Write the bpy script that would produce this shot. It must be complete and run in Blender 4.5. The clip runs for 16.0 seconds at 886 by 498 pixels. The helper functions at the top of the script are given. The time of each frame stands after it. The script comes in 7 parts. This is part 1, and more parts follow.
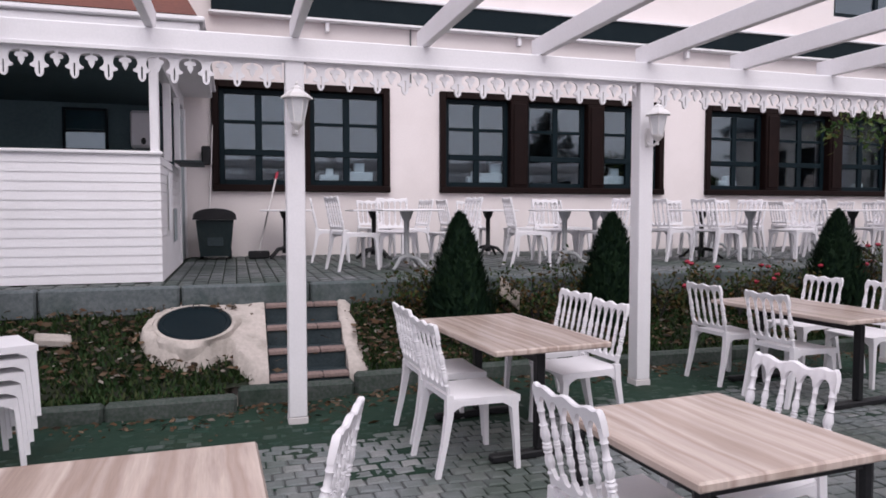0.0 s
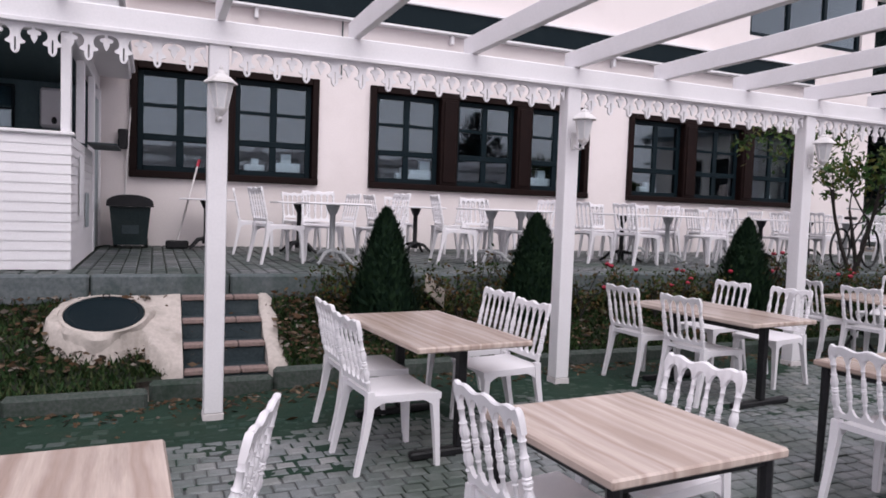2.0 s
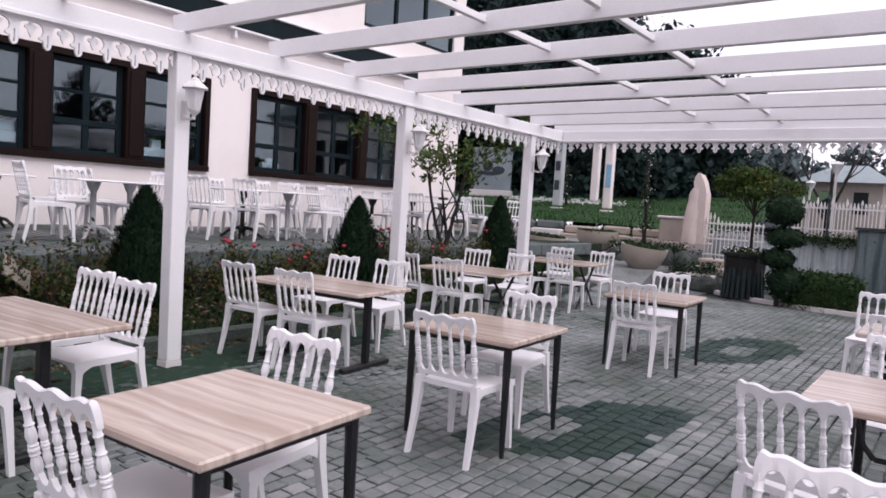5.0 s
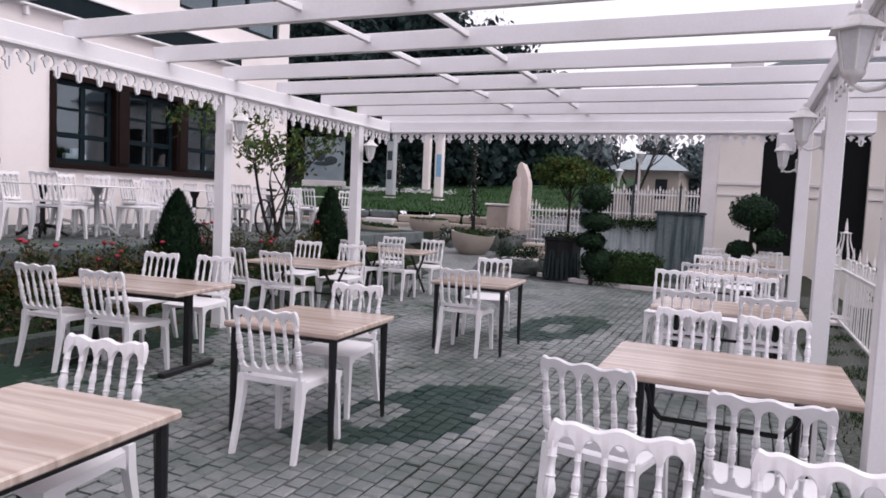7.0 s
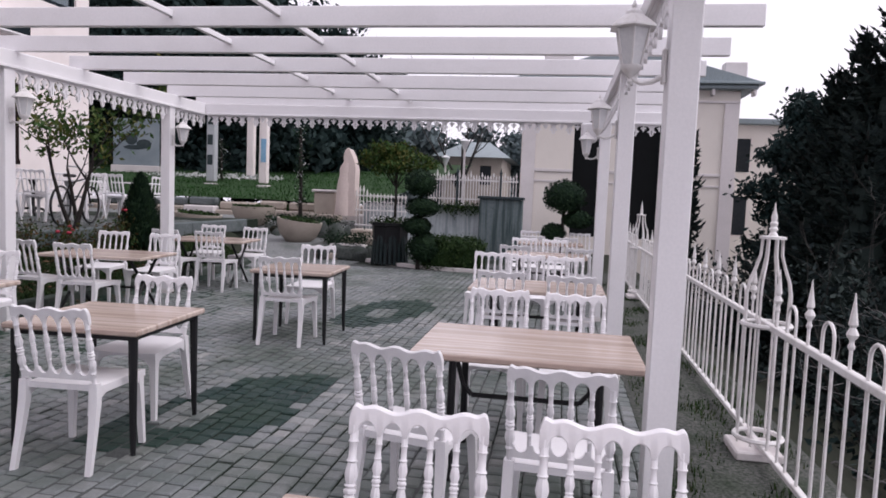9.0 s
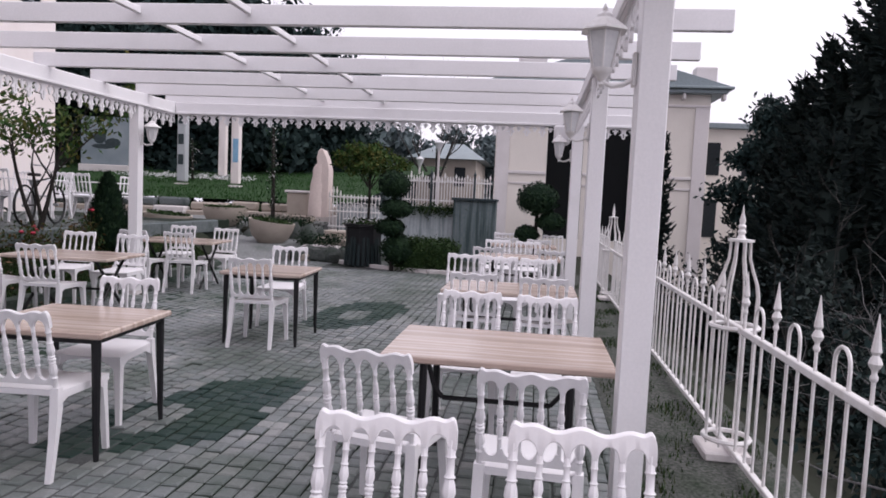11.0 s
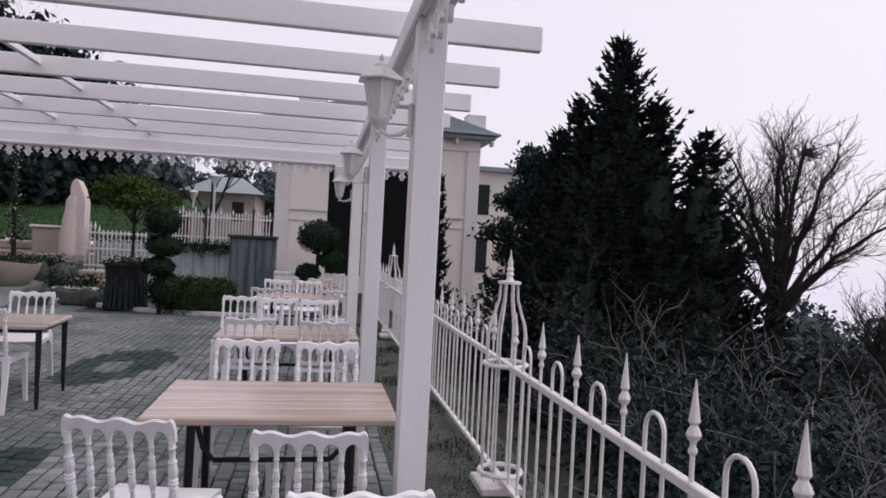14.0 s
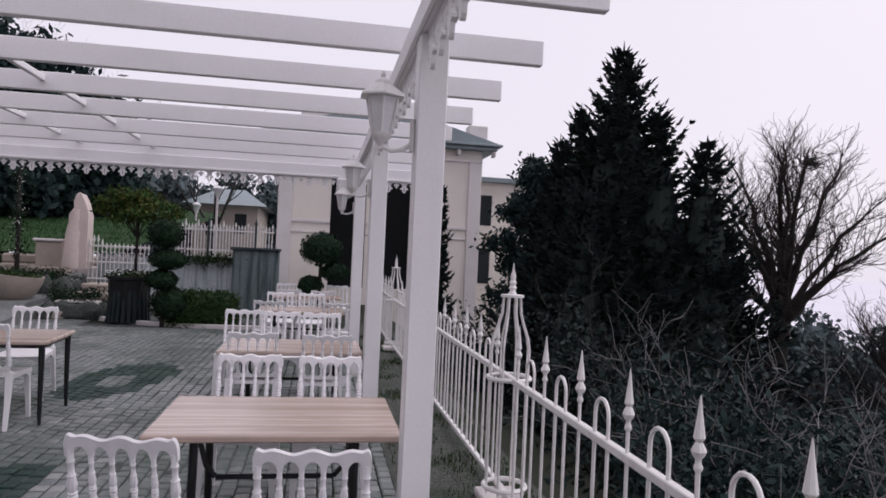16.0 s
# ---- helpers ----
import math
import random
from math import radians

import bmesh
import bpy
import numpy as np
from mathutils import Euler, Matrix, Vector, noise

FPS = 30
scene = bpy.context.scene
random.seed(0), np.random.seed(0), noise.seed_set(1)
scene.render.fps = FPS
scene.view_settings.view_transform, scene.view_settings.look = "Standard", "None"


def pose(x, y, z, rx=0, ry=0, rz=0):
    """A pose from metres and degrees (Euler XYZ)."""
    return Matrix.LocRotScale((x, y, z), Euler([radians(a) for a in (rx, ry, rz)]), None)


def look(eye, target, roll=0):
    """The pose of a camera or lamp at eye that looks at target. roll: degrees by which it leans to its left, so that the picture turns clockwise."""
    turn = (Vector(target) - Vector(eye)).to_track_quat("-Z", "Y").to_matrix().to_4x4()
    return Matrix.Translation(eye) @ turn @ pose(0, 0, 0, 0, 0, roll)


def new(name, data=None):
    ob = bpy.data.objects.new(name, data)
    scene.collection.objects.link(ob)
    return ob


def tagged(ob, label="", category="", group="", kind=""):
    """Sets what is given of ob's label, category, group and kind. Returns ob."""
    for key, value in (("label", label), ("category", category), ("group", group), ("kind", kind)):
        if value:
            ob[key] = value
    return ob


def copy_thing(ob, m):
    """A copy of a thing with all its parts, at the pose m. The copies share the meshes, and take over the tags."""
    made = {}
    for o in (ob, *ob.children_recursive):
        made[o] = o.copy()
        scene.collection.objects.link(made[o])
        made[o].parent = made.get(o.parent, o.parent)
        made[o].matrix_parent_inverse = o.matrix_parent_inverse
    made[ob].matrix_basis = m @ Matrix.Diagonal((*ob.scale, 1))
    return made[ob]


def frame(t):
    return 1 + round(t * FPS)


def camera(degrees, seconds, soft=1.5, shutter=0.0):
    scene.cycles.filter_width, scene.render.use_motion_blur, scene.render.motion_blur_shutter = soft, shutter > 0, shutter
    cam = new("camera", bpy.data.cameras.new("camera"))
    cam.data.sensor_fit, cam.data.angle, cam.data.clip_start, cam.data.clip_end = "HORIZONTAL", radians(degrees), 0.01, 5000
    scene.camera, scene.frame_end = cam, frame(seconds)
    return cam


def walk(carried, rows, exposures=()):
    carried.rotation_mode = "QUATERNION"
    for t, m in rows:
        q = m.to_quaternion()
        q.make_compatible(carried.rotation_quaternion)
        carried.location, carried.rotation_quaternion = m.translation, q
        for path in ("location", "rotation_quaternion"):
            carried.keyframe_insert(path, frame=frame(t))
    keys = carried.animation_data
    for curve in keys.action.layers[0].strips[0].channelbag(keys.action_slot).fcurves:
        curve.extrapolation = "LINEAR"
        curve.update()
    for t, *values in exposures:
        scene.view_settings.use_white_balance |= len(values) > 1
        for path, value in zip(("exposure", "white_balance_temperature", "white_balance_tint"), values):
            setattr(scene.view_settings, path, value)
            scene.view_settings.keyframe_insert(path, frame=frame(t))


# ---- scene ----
cam = camera(65.5, 16.0, soft=1.7)
# seconds, x, y, z, yaw, pitch, roll
ROWS = [
    (0.0, -0.000, -0.000, 1.561, -16.82, -3.11, -0.01),
    (0.5, -0.020, -0.009, 1.554, -12.53, -2.32, 0.40),
    (1.0, -0.009, -0.004, 1.553, -13.82, -2.90, 1.16),
    (1.5, 0.005, 0.016, 1.554, -18.40, -3.32, 1.58),
    (2.0, 0.019, 0.026, 1.555, -22.89, -3.26, 2.07),
    (2.5, 0.041, 0.033, 1.559, -28.00, -2.99, 2.26),
    (3.0, 0.056, 0.018, 1.562, -33.49, -3.35, 2.62),
    (3.5, 0.077, 0.014, 1.560, -39.18, -3.84, 3.01),
    (4.0, 0.099, 0.003, 1.560, -44.87, -4.00, 3.39),
    (6.5, 0.161, -0.103, 1.569, -62.46, -3.60, 2.92),
    (7.0, 0.163, -0.129, 1.574, -66.58, -3.85, 2.64),
    (7.5, 0.180, -0.162, 1.572, -71.19, -3.95, 2.39),
    (8.0, 0.211, -0.191, 1.573, -74.48, -4.19, 2.26),
    (8.5, 0.228, -0.214, 1.572, -78.10, -4.23, 2.24),
    (9.0, 0.226, -0.228, 1.571, -80.46, -4.38, 2.36),
    (11.5, 0.278, -0.252, 1.573, -84.10, -3.90, 2.91),
    (12.0, 0.322, -0.279, 1.601, -92.40, -0.79, 2.20),
    (12.5, 0.327, -0.264, 1.619, -97.61, -0.37, 1.87),
    (13.0, 0.330, -0.256, 1.620, -98.80, -0.29, 2.38),
    (13.5, 0.336, -0.257, 1.620, -99.40, -0.36, 2.64),
    (14.0, 0.339, -0.259, 1.628, -100.37, -0.34, 2.94),
    (14.5, 0.336, -0.256, 1.651, -100.23, 0.95, 2.49),
    (15.0, 0.334, -0.257, 1.650, -99.88, 0.55, 2.46),
    (15.5, 0.336, -0.256, 1.653, -99.96, 0.45, 2.60),
    (16.0, 0.340, -0.258, 1.651, -100.12, 0.51, 2.61),
]
walk(cam, [(t, pose(x, y, z, 90 + pitch, 0, yaw) @ pose(0, 0, 0, 0, 0, roll)) for t, x, y, z, yaw, pitch, roll in ROWS], [(0.0, 0.61), (1.5, 0.64), (2.7, 0.66), (4.0, 0.76), (6.5, 0.73), (9.0, 0.60), (11.5, 0.62), (12.0, 0.50), (12.5, 0.40), (13.5, 0.28), (16.0, 0.24)])

# ---- world and light: a bright overcast afternoon ----
world = bpy.data.worlds.new("overcast")
scene.world = world
world.use_nodes = True
wt = world.node_tree
for n in list(wt.nodes):
    wt.nodes.remove(n)
sky = wt.nodes.new("ShaderNodeTexSky")
sky.sky_type, sky.sun_disc = "NISHITA", False
sky.sun_elevation, sky.sun_rotation = radians(42), radians(150)
sky.air_density, sky.dust_density = 1.0, 4.0
cloud = wt.nodes.new("ShaderNodeMixRGB")
cloud.blend_type = "MIX"
cloud.inputs[0].default_value = 0.93
cloud.inputs[2].default_value = (7.5, 7.02, 7.98, 1)
bg = wt.nodes.new("ShaderNodeBackground")
bg.inputs["Strength"].default_value = 0.1
wo = wt.nodes.new("ShaderNodeOutputWorld")
wt.links.new(sky.outputs[0], cloud.inputs[1])
wt.links.new(cloud.outputs[0], bg.inputs["Color"])
wt.links.new(bg.outputs[0], wo.inputs["Surface"])
sun = new("sun", bpy.data.lights.new("sun", "SUN"))
sun.data.energy, sun.data.angle, sun.data.color = 1.05, radians(50), (1.0, 0.97, 0.98)
sun.matrix_world = look((3, -6, 12), (4, 3, 0))


# ---- materials ----
def material(name, base=(0.5, 0.5, 0.5), rough=0.6, metal=0.0, gloss=0.5):
    m = bpy.data.materials.new(name)
    m.use_nodes = True
    b = m.node_tree.nodes["Principled BSDF"]
    b.inputs["Base Color"].default_value = (*base, 1)
    b.inputs["Roughness"].default_value = rough
    b.inputs["Metallic"].default_value = metal
    b.inputs["Specular IOR Level"].default_value = gloss
    return m, m.node_tree, b


def ramp(nt, source, stops):
    r = nt.nodes.new("ShaderNodeValToRGB")
    e = r.color_ramp.elements
    while len(e) < len(stops):
        e.new(0.5)
    for el, (p, c) in zip(e, stops):
        el.position, el.color = p, (*c, 1)
    nt.links.new(source, r.inputs[0])
    return r.outputs[0]


def coords(nt, kind="Object", scale=(1, 1, 1)):
    tc = nt.nodes.new("ShaderNodeTexCoord")
    mp = nt.nodes.new("ShaderNodeMapping")
    mp.inputs["Scale"].default_value = scale
    nt.links.new(tc.outputs[kind], mp.inputs[0])
    return mp.outputs[0]


def world_coords(nt, scale=(1, 1, 1)):
    g = nt.nodes.new("ShaderNodeNewGeometry")
    mp = nt.nodes.new("ShaderNodeMapping")
    mp.inputs["Scale"].default_value = scale
    nt.links.new(g.outputs["Position"], mp.inputs[0])
    return mp.outputs[0]


def noise_tex(nt, vec, scale, detail=4, rough=0.6):
    n = nt.nodes.new("ShaderNodeTexNoise")
    n.inputs["Scale"].default_value, n.inputs["Detail"].default_value, n.inputs["Roughness"].default_value = scale, detail, rough
    nt.links.new(vec, n.inputs["Vector"])
    return n.outputs["Fac"]


def mix(nt, fac, a, b, blend="MIX"):
    m = nt.nodes.new("ShaderNodeMixRGB")
    m.blend_type = blend
    for s, v in ((0, fac), (1, a), (2, b)):
        if isinstance(v, (int, float)):
            m.inputs[s].default_value = v
        elif isinstance(v, tuple):
            m.inputs[s].default_value = (*v, 1)
        else:
            nt.links.new(v, m.inputs[s])
    return m.outputs[0]


def bump(nt, bsdf, height, strength=0.3, dist=0.01):
    b = nt.nodes.new("ShaderNodeBump")
    b.inputs["Strength"].default_value, b.inputs["Distance"].default_value = strength, dist
    nt.links.new(height, b.inputs["Height"])
    nt.links.new(b.outputs[0], bsdf.inputs["Normal"])


def two_scale(name, a, b, dirt, rough=0.6, big=1.3, fine=30, relief=0.15, metal=0.0, dirt_amount=0.5, gloss=None):
    """A surface that varies between two tones, with patches of dirt and fine relief."""
    m, nt, bs = material(name, a, rough, metal, gloss if gloss is not None else (0.5 if max(a) > 0.3 else 0.22))
    w = world_coords(nt)
    f1, f2 = noise_tex(nt, w, big, 5), noise_tex(nt, w, fine, 3)
    c = mix(nt, ramp(nt, f2, [(0.35, (0, 0, 0)), (0.65, (1, 1, 1))]), a, b)
    c = mix(nt, ramp(nt, f1, [(0.5, (0, 0, 0)), (0.8, (dirt_amount,) * 3)]), c, dirt)
    nt.links.new(c, bs.inputs["Base Color"])
    if relief:
        bump(nt, bs, f2, relief, 0.004)
    return m


def leafy(name, tones, rough=0.55):
    m, nt, bs = material(name, tones[0], rough, 0.0, 0.12)
    g = nt.nodes.new("ShaderNodeNewGeometry")
    n = len(tones)
    c = ramp(nt, g.outputs["Random Per Island"], [(i / max(1, n - 1), t) for i, t in enumerate(tones)])
    nt.links.new(c, bs.inputs["Base Color"])
    return m


WHITE = two_scale("white_paint", (0.80, 0.78, 0.80), (0.76, 0.745, 0.765), (0.58, 0.57, 0.57), 0.45, 1.6, 60, 0.08, dirt_amount=0.35)
PLASTIC = two_scale("white_plastic", (0.80, 0.78, 0.80), (0.77, 0.75, 0.78), (0.62, 0.62, 0.64), 0.35, 3.0, 80, 0.03, dirt_amount=0.25)
IRON = two_scale("white_iron_paint", (0.74, 0.72, 0.72), (0.70, 0.68, 0.68), (0.30, 0.24, 0.19), 0.4, 9.0, 70, 0.12, dirt_amount=0.45)
BLACK = two_scale("black_metal", (0.012, 0.012, 0.014), (0.018, 0.018, 0.02), (0.03, 0.03, 0.03), 0.4, 6, 80, 0.05)
PLASTER = two_scale("cream_plaster", (0.80, 0.735, 0.725), (0.765, 0.70, 0.69), (0.60, 0.535, 0.515), 0.85, 0.7, 45, 0.25, dirt_amount=0.5)
HOUSE = two_scale("pale_house_plaster", (0.74, 0.69, 0.64), (0.70, 0.65, 0.60), (0.55, 0.51, 0.47), 0.85, 0.5, 25, 0.2)
TRIM = two_scale("pale_stucco_trim", (0.66, 0.62, 0.62), (0.62, 0.58, 0.58), (0.45, 0.42, 0.41), 0.8, 0.8, 25, 0.15)
BROWN = two_scale("dark_brown_wood", (0.012, 0.0055, 0.005), (0.008, 0.004, 0.0035), (0.022, 0.010, 0.008), 0.5, 3, 60, 0.2, gloss=0.10)
GREEN = two_scale("dark_casement_paint", (0.004, 0.010, 0.014), (0.006, 0.014, 0.018), (0.012, 0.020, 0.024), 0.5, 3, 60, 0.1, gloss=0.10)
CONCRETE = two_scale("grey_concrete", (0.095, 0.115, 0.12), (0.145, 0.16, 0.166), (0.022, 0.045, 0.032), 0.9, 1.8, 30, 0.4, dirt_amount=1.0)
PALE_CONCRETE = two_scale("pale_cement", (0.56, 0.50, 0.46), (0.47, 0.42, 0.38), (0.20, 0.18, 0.15), 0.9, 3.2, 28, 0.7, dirt_amount=0.85)
PALE_STREET = two_scale("pale_street_concrete", (0.40, 0.42, 0.45), (0.46, 0.48, 0.50), (0.26, 0.28, 0.30), 0.9, 0.5, 20, 0.2)
PATH = two_scale("grey_path_concrete", (0.16, 0.168, 0.17), (0.22, 0.226, 0.23), (0.07, 0.085, 0.075), 0.85, 1.4, 26, 0.4, dirt_amount=0.9)


def streaked(name, a, b, stain):
    """Old render with rain streaks running down it."""
    m, nt, bs = material(name, a, 0.85, 0.0, 0.25)
    run, fine = noise_tex(nt, world_coords(nt, (5, 5, 0.35)), 1.6, 5), noise_tex(nt, world_coords(nt), 14, 4)
    c = mix(nt, ramp(nt, fine, [(0.35, (0, 0, 0)), (0.65, (1, 1, 1))]), a, b)
    c = mix(nt, ramp(nt, run, [(0.44, (0, 0, 0)), (0.62, (0.9, 0.9, 0.9))]), c, stain)
    nt.links.new(c, bs.inputs["Base Color"])
    bump(nt, bs, fine, 0.3, 0.004)
    return m


STAINED = streaked("stained_teal_render", (0.13, 0.165, 0.175), (0.17, 0.20, 0.21), (0.045, 0.07, 0.072))
ROCK = two_scale("mossy_dark_rock", (0.045, 0.055, 0.052), (0.085, 0.092, 0.088), (0.014, 0.030, 0.018), 0.9, 3.0, 24, 0.7, dirt_amount=1.0)
GRIT = two_scale("grey_joint_grit", (0.06, 0.066, 0.066), (0.10, 0.104, 0.105), (0.025, 0.038, 0.028), 0.95, 1.6, 70, 0.4, dirt_amount=0.9)
MOSS = two_scale("wet_green_moss", (0.008, 0.027, 0.017), (0.015, 0.039, 0.025), (0.022, 0.034, 0.020), 0.75, 2.6, 60, 0.7, dirt_amount=0.8)
# Grey-blue with distance haze mixed into the base colour of the hill.
HILL = two_scale("haze_blue_grey", (0.20, 0.24, 0.27), (0.27, 0.31, 0.34), (0.14, 0.18, 0.20), 1.0, 0.12, 0.9, 0)
BLUE_GREY = streaked("weathered_grey_render", (0.40, 0.44, 0.465), (0.46, 0.495, 0.52), (0.20, 0.245, 0.25))
KERB_STONE = two_scale("mossy_kerb_concrete", (0.045, 0.062, 0.052), (0.085, 0.095, 0.088), (0.016, 0.036, 0.022), 0.95, 2.6, 34, 0.6, dirt_amount=1.0)
SLATE = two_scale("dark_slate", (0.026, 0.040, 0.046), (0.040, 0.055, 0.062), (0.10, 0.115, 0.115), 0.6, 4, 40, 0.3)
BOWL = two_scale("sand_terrazzo", (0.42, 0.37, 0.32), (0.36, 0.31, 0.27), (0.20, 0.18, 0.15), 0.8, 2, 50, 0.3)
STATUE = two_scale("pale_pink_marble", (0.62, 0.52, 0.49), (0.56, 0.47, 0.44), (0.36, 0.30, 0.28), 0.7, 1.5, 20, 0.2)
TERRACOTTA = two_scale("red_brown_roof_tile", (0.16, 0.06, 0.045), (0.12, 0.045, 0.035), (0.07, 0.04, 0.035), 0.8, 2, 25, 0.4)
TEAL_GREY = two_scale("grey_green_roof_metal", (0.24, 0.29, 0.31), (0.19, 0.23, 0.25), (0.13, 0.15, 0.16), 0.5, 1, 20, 0.1)
# Teal of the kiosk inside, darkened so that shade is part of the colour.
KIOSK_INSIDE = two_scale("shade_toned_kiosk_teal", (0.10, 0.155, 0.168), (0.12, 0.175, 0.19), (0.06, 0.09, 0.10), 0.8, 1.5, 20, 0)
# Painted shade for the house openings, darker than any real surface there.
OPENING_SHADE = two_scale("opening_shade_colour", (0.004, 0.005, 0.006), (0.006, 0.007, 0.008), (0.003, 0.003, 0.003), 0.9, 2, 20, 0)
# Near-black colour that stands in for the shade of an unlit room.
INSIDE_SHADE = two_scale("interior_shade_colour", (0.020, 0.024, 0.028), (0.028, 0.032, 0.036), (0.012, 0.014, 0.016), 0.9, 2, 20, 0)
SOIL = two_scale("damp_soil", (0.016, 0.020, 0.013), (0.026, 0.026, 0.018), (0.010, 0.022, 0.009), 0.95, 2, 25, 0.8, dirt_amount=1.0)
GRAVEL = two_scale("dark_gravel", (0.030, 0.037, 0.030), (0.11, 0.112, 0.105), (0.014, 0.030, 0.012), 0.95, 2.2, 38, 1.0, dirt_amount=0.9)
JOINT = two_scale("mossy_joint_sand", (0.012, 0.020, 0.014), (0.020, 0.026, 0.020), (0.008, 0.022, 0.010), 0.95, 1.2, 40, 0.6, dirt_amount=1.0)
LAWN = two_scale("lawn_ground", (0.018, 0.045, 0.014), (0.025, 0.058, 0.019), (0.014, 0.034, 0.013), 0.95, 0.8, 30, 0.6)
BARK = two_scale("dark_bark", (0.020, 0.017, 0.016), (0.032, 0.027, 0.025), (0.014, 0.014, 0.013), 0.9, 4, 40, 0.6)
TWIG = two_scale("grey_twig", (0.045, 0.042, 0.04), (0.03, 0.028, 0.027), (0.02, 0.02, 0.02), 0.9, 4, 40, 0.4)
BIN = two_scale("dark_green_bin_plastic", (0.014, 0.024, 0.026), (0.02, 0.032, 0.034), (0.05, 0.06, 0.06), 0.45, 3, 40, 0.1)
RED = two_scale("red_petal", (0.40, 0.012, 0.045), (0.32, 0.015, 0.04), (0.2, 0.01, 0.02), 0.6, 5, 40, 0)
PAPER = two_scale("white_paper", (0.84, 0.84, 0.86), (0.80, 0.80, 0.82), (0.66, 0.66, 0.68), 0.7, 3, 30, 0)
BLUE = two_scale("blue_banner", (0.16, 0.36, 0.56), (0.24, 0.44, 0.62), (0.4, 0.5, 0.6), 0.6, 3, 30, 0)
FROST = two_scale("frosted_lamp_glass", (0.66, 0.66, 0.67), (0.60, 0.60, 0.62), (0.45, 0.45, 0.46), 0.25, 4, 60, 0.05)
# Haze is put into this pale lilac, close to the sky's tone.
FAR_LAND = two_scale("haze_coloured_far_land", (0.72, 0.70, 0.76), (0.66, 0.65, 0.71), (0.55, 0.56, 0.62), 1.0, 0.02, 0.3, 0)

CONIFER = leafy("dark_conifer_needles", [(0.010, 0.017, 0.018), (0.015, 0.024, 0.023), (0.024, 0.035, 0.031), (0.012, 0.020, 0.022)], 0.7)
BELT_LEAF = leafy("dim_evergreen_leaf", [(0.010, 0.022, 0.022), (0.017, 0.032, 0.031), (0.028, 0.046, 0.044), (0.013, 0.026, 0.027)], 0.7)
CYPRESS = leafy("clipped_cypress", [(0.005, 0.015, 0.009), (0.009, 0.024, 0.012), (0.016, 0.035, 0.015), (0.007, 0.018, 0.011)], 0.7)
BOX = leafy("clipped_box_leaf", [(0.009, 0.024, 0.009), (0.016, 0.038, 0.012), (0.026, 0.052, 0.015), (0.042, 0.066, 0.02)], 0.6)
TREE_LEAF = leafy("olive_green_leaf", [(0.02, 0.05, 0.012), (0.035, 0.075, 0.02), (0.06, 0.09, 0.022), (0.10, 0.09, 0.025)], 0.55)
AUTUMN = leafy("mixed_autumn_shrub_leaf", [(0.014, 0.035, 0.012), (0.03, 0.06, 0.016), (0.055, 0.06, 0.02), (0.10, 0.05, 0.018), (0.018, 0.04, 0.016)], 0.6)
BRICK = two_scale("worn_brick", (0.29, 0.21, 0.19), (0.22, 0.165, 0.15), (0.12, 0.095, 0.085), 0.9, 5, 40, 0.4)
SOFT_CONIFER = leafy("blue_green_needles", [(0.010, 0.022, 0.022), (0.016, 0.032, 0.031), (0.024, 0.042, 0.040), (0.012, 0.026, 0.027)], 0.7)
# Both leaf colours are paled and greyed to carry haze, the distant one more.
HAZY_LEAF = leafy("haze_tinted_leaf", [(0.044, 0.064, 0.070), (0.062, 0.086, 0.092), (0.086, 0.110, 0.118), (0.050, 0.072, 0.075)], 0.7)
DISTANT_LEAF = leafy("haze_paled_distant_leaf", [(0.085, 0.115, 0.12), (0.11, 0.14, 0.15), (0.14, 0.17, 0.18), (0.06, 0.09, 0.095)], 0.8)
PALE_TWIG = two_scale("pale_grey_twig", (0.20, 0.195, 0.20), (0.14, 0.135, 0.14), (0.07, 0.07, 0.07), 0.9, 4, 40, 0.3)
GRASS = leafy("grass_blade", [(0.014, 0.034, 0.012), (0.022, 0.050, 0.016), (0.036, 0.062, 0.02), (0.05, 0.058, 0.024)], 0.7)
LAWN_BLADE = leafy("lawn_blade", [(0.015, 0.050, 0.014), (0.022, 0.066, 0.017), (0.034, 0.076, 0.022)], 0.7)
LITTER = leafy("fallen_leaf", [(0.09, 0.05, 0.028), (0.12, 0.075, 0.045), (0.05, 0.034, 0.022), (0.17, 0.12, 0.08), (0.04, 0.028, 0.02), (0.26, 0.23, 0.20)], 0.8)
FLOWER = leafy("white_petal", [(0.7, 0.7, 0.72), (0.6, 0.6, 0.62)], 0.7)


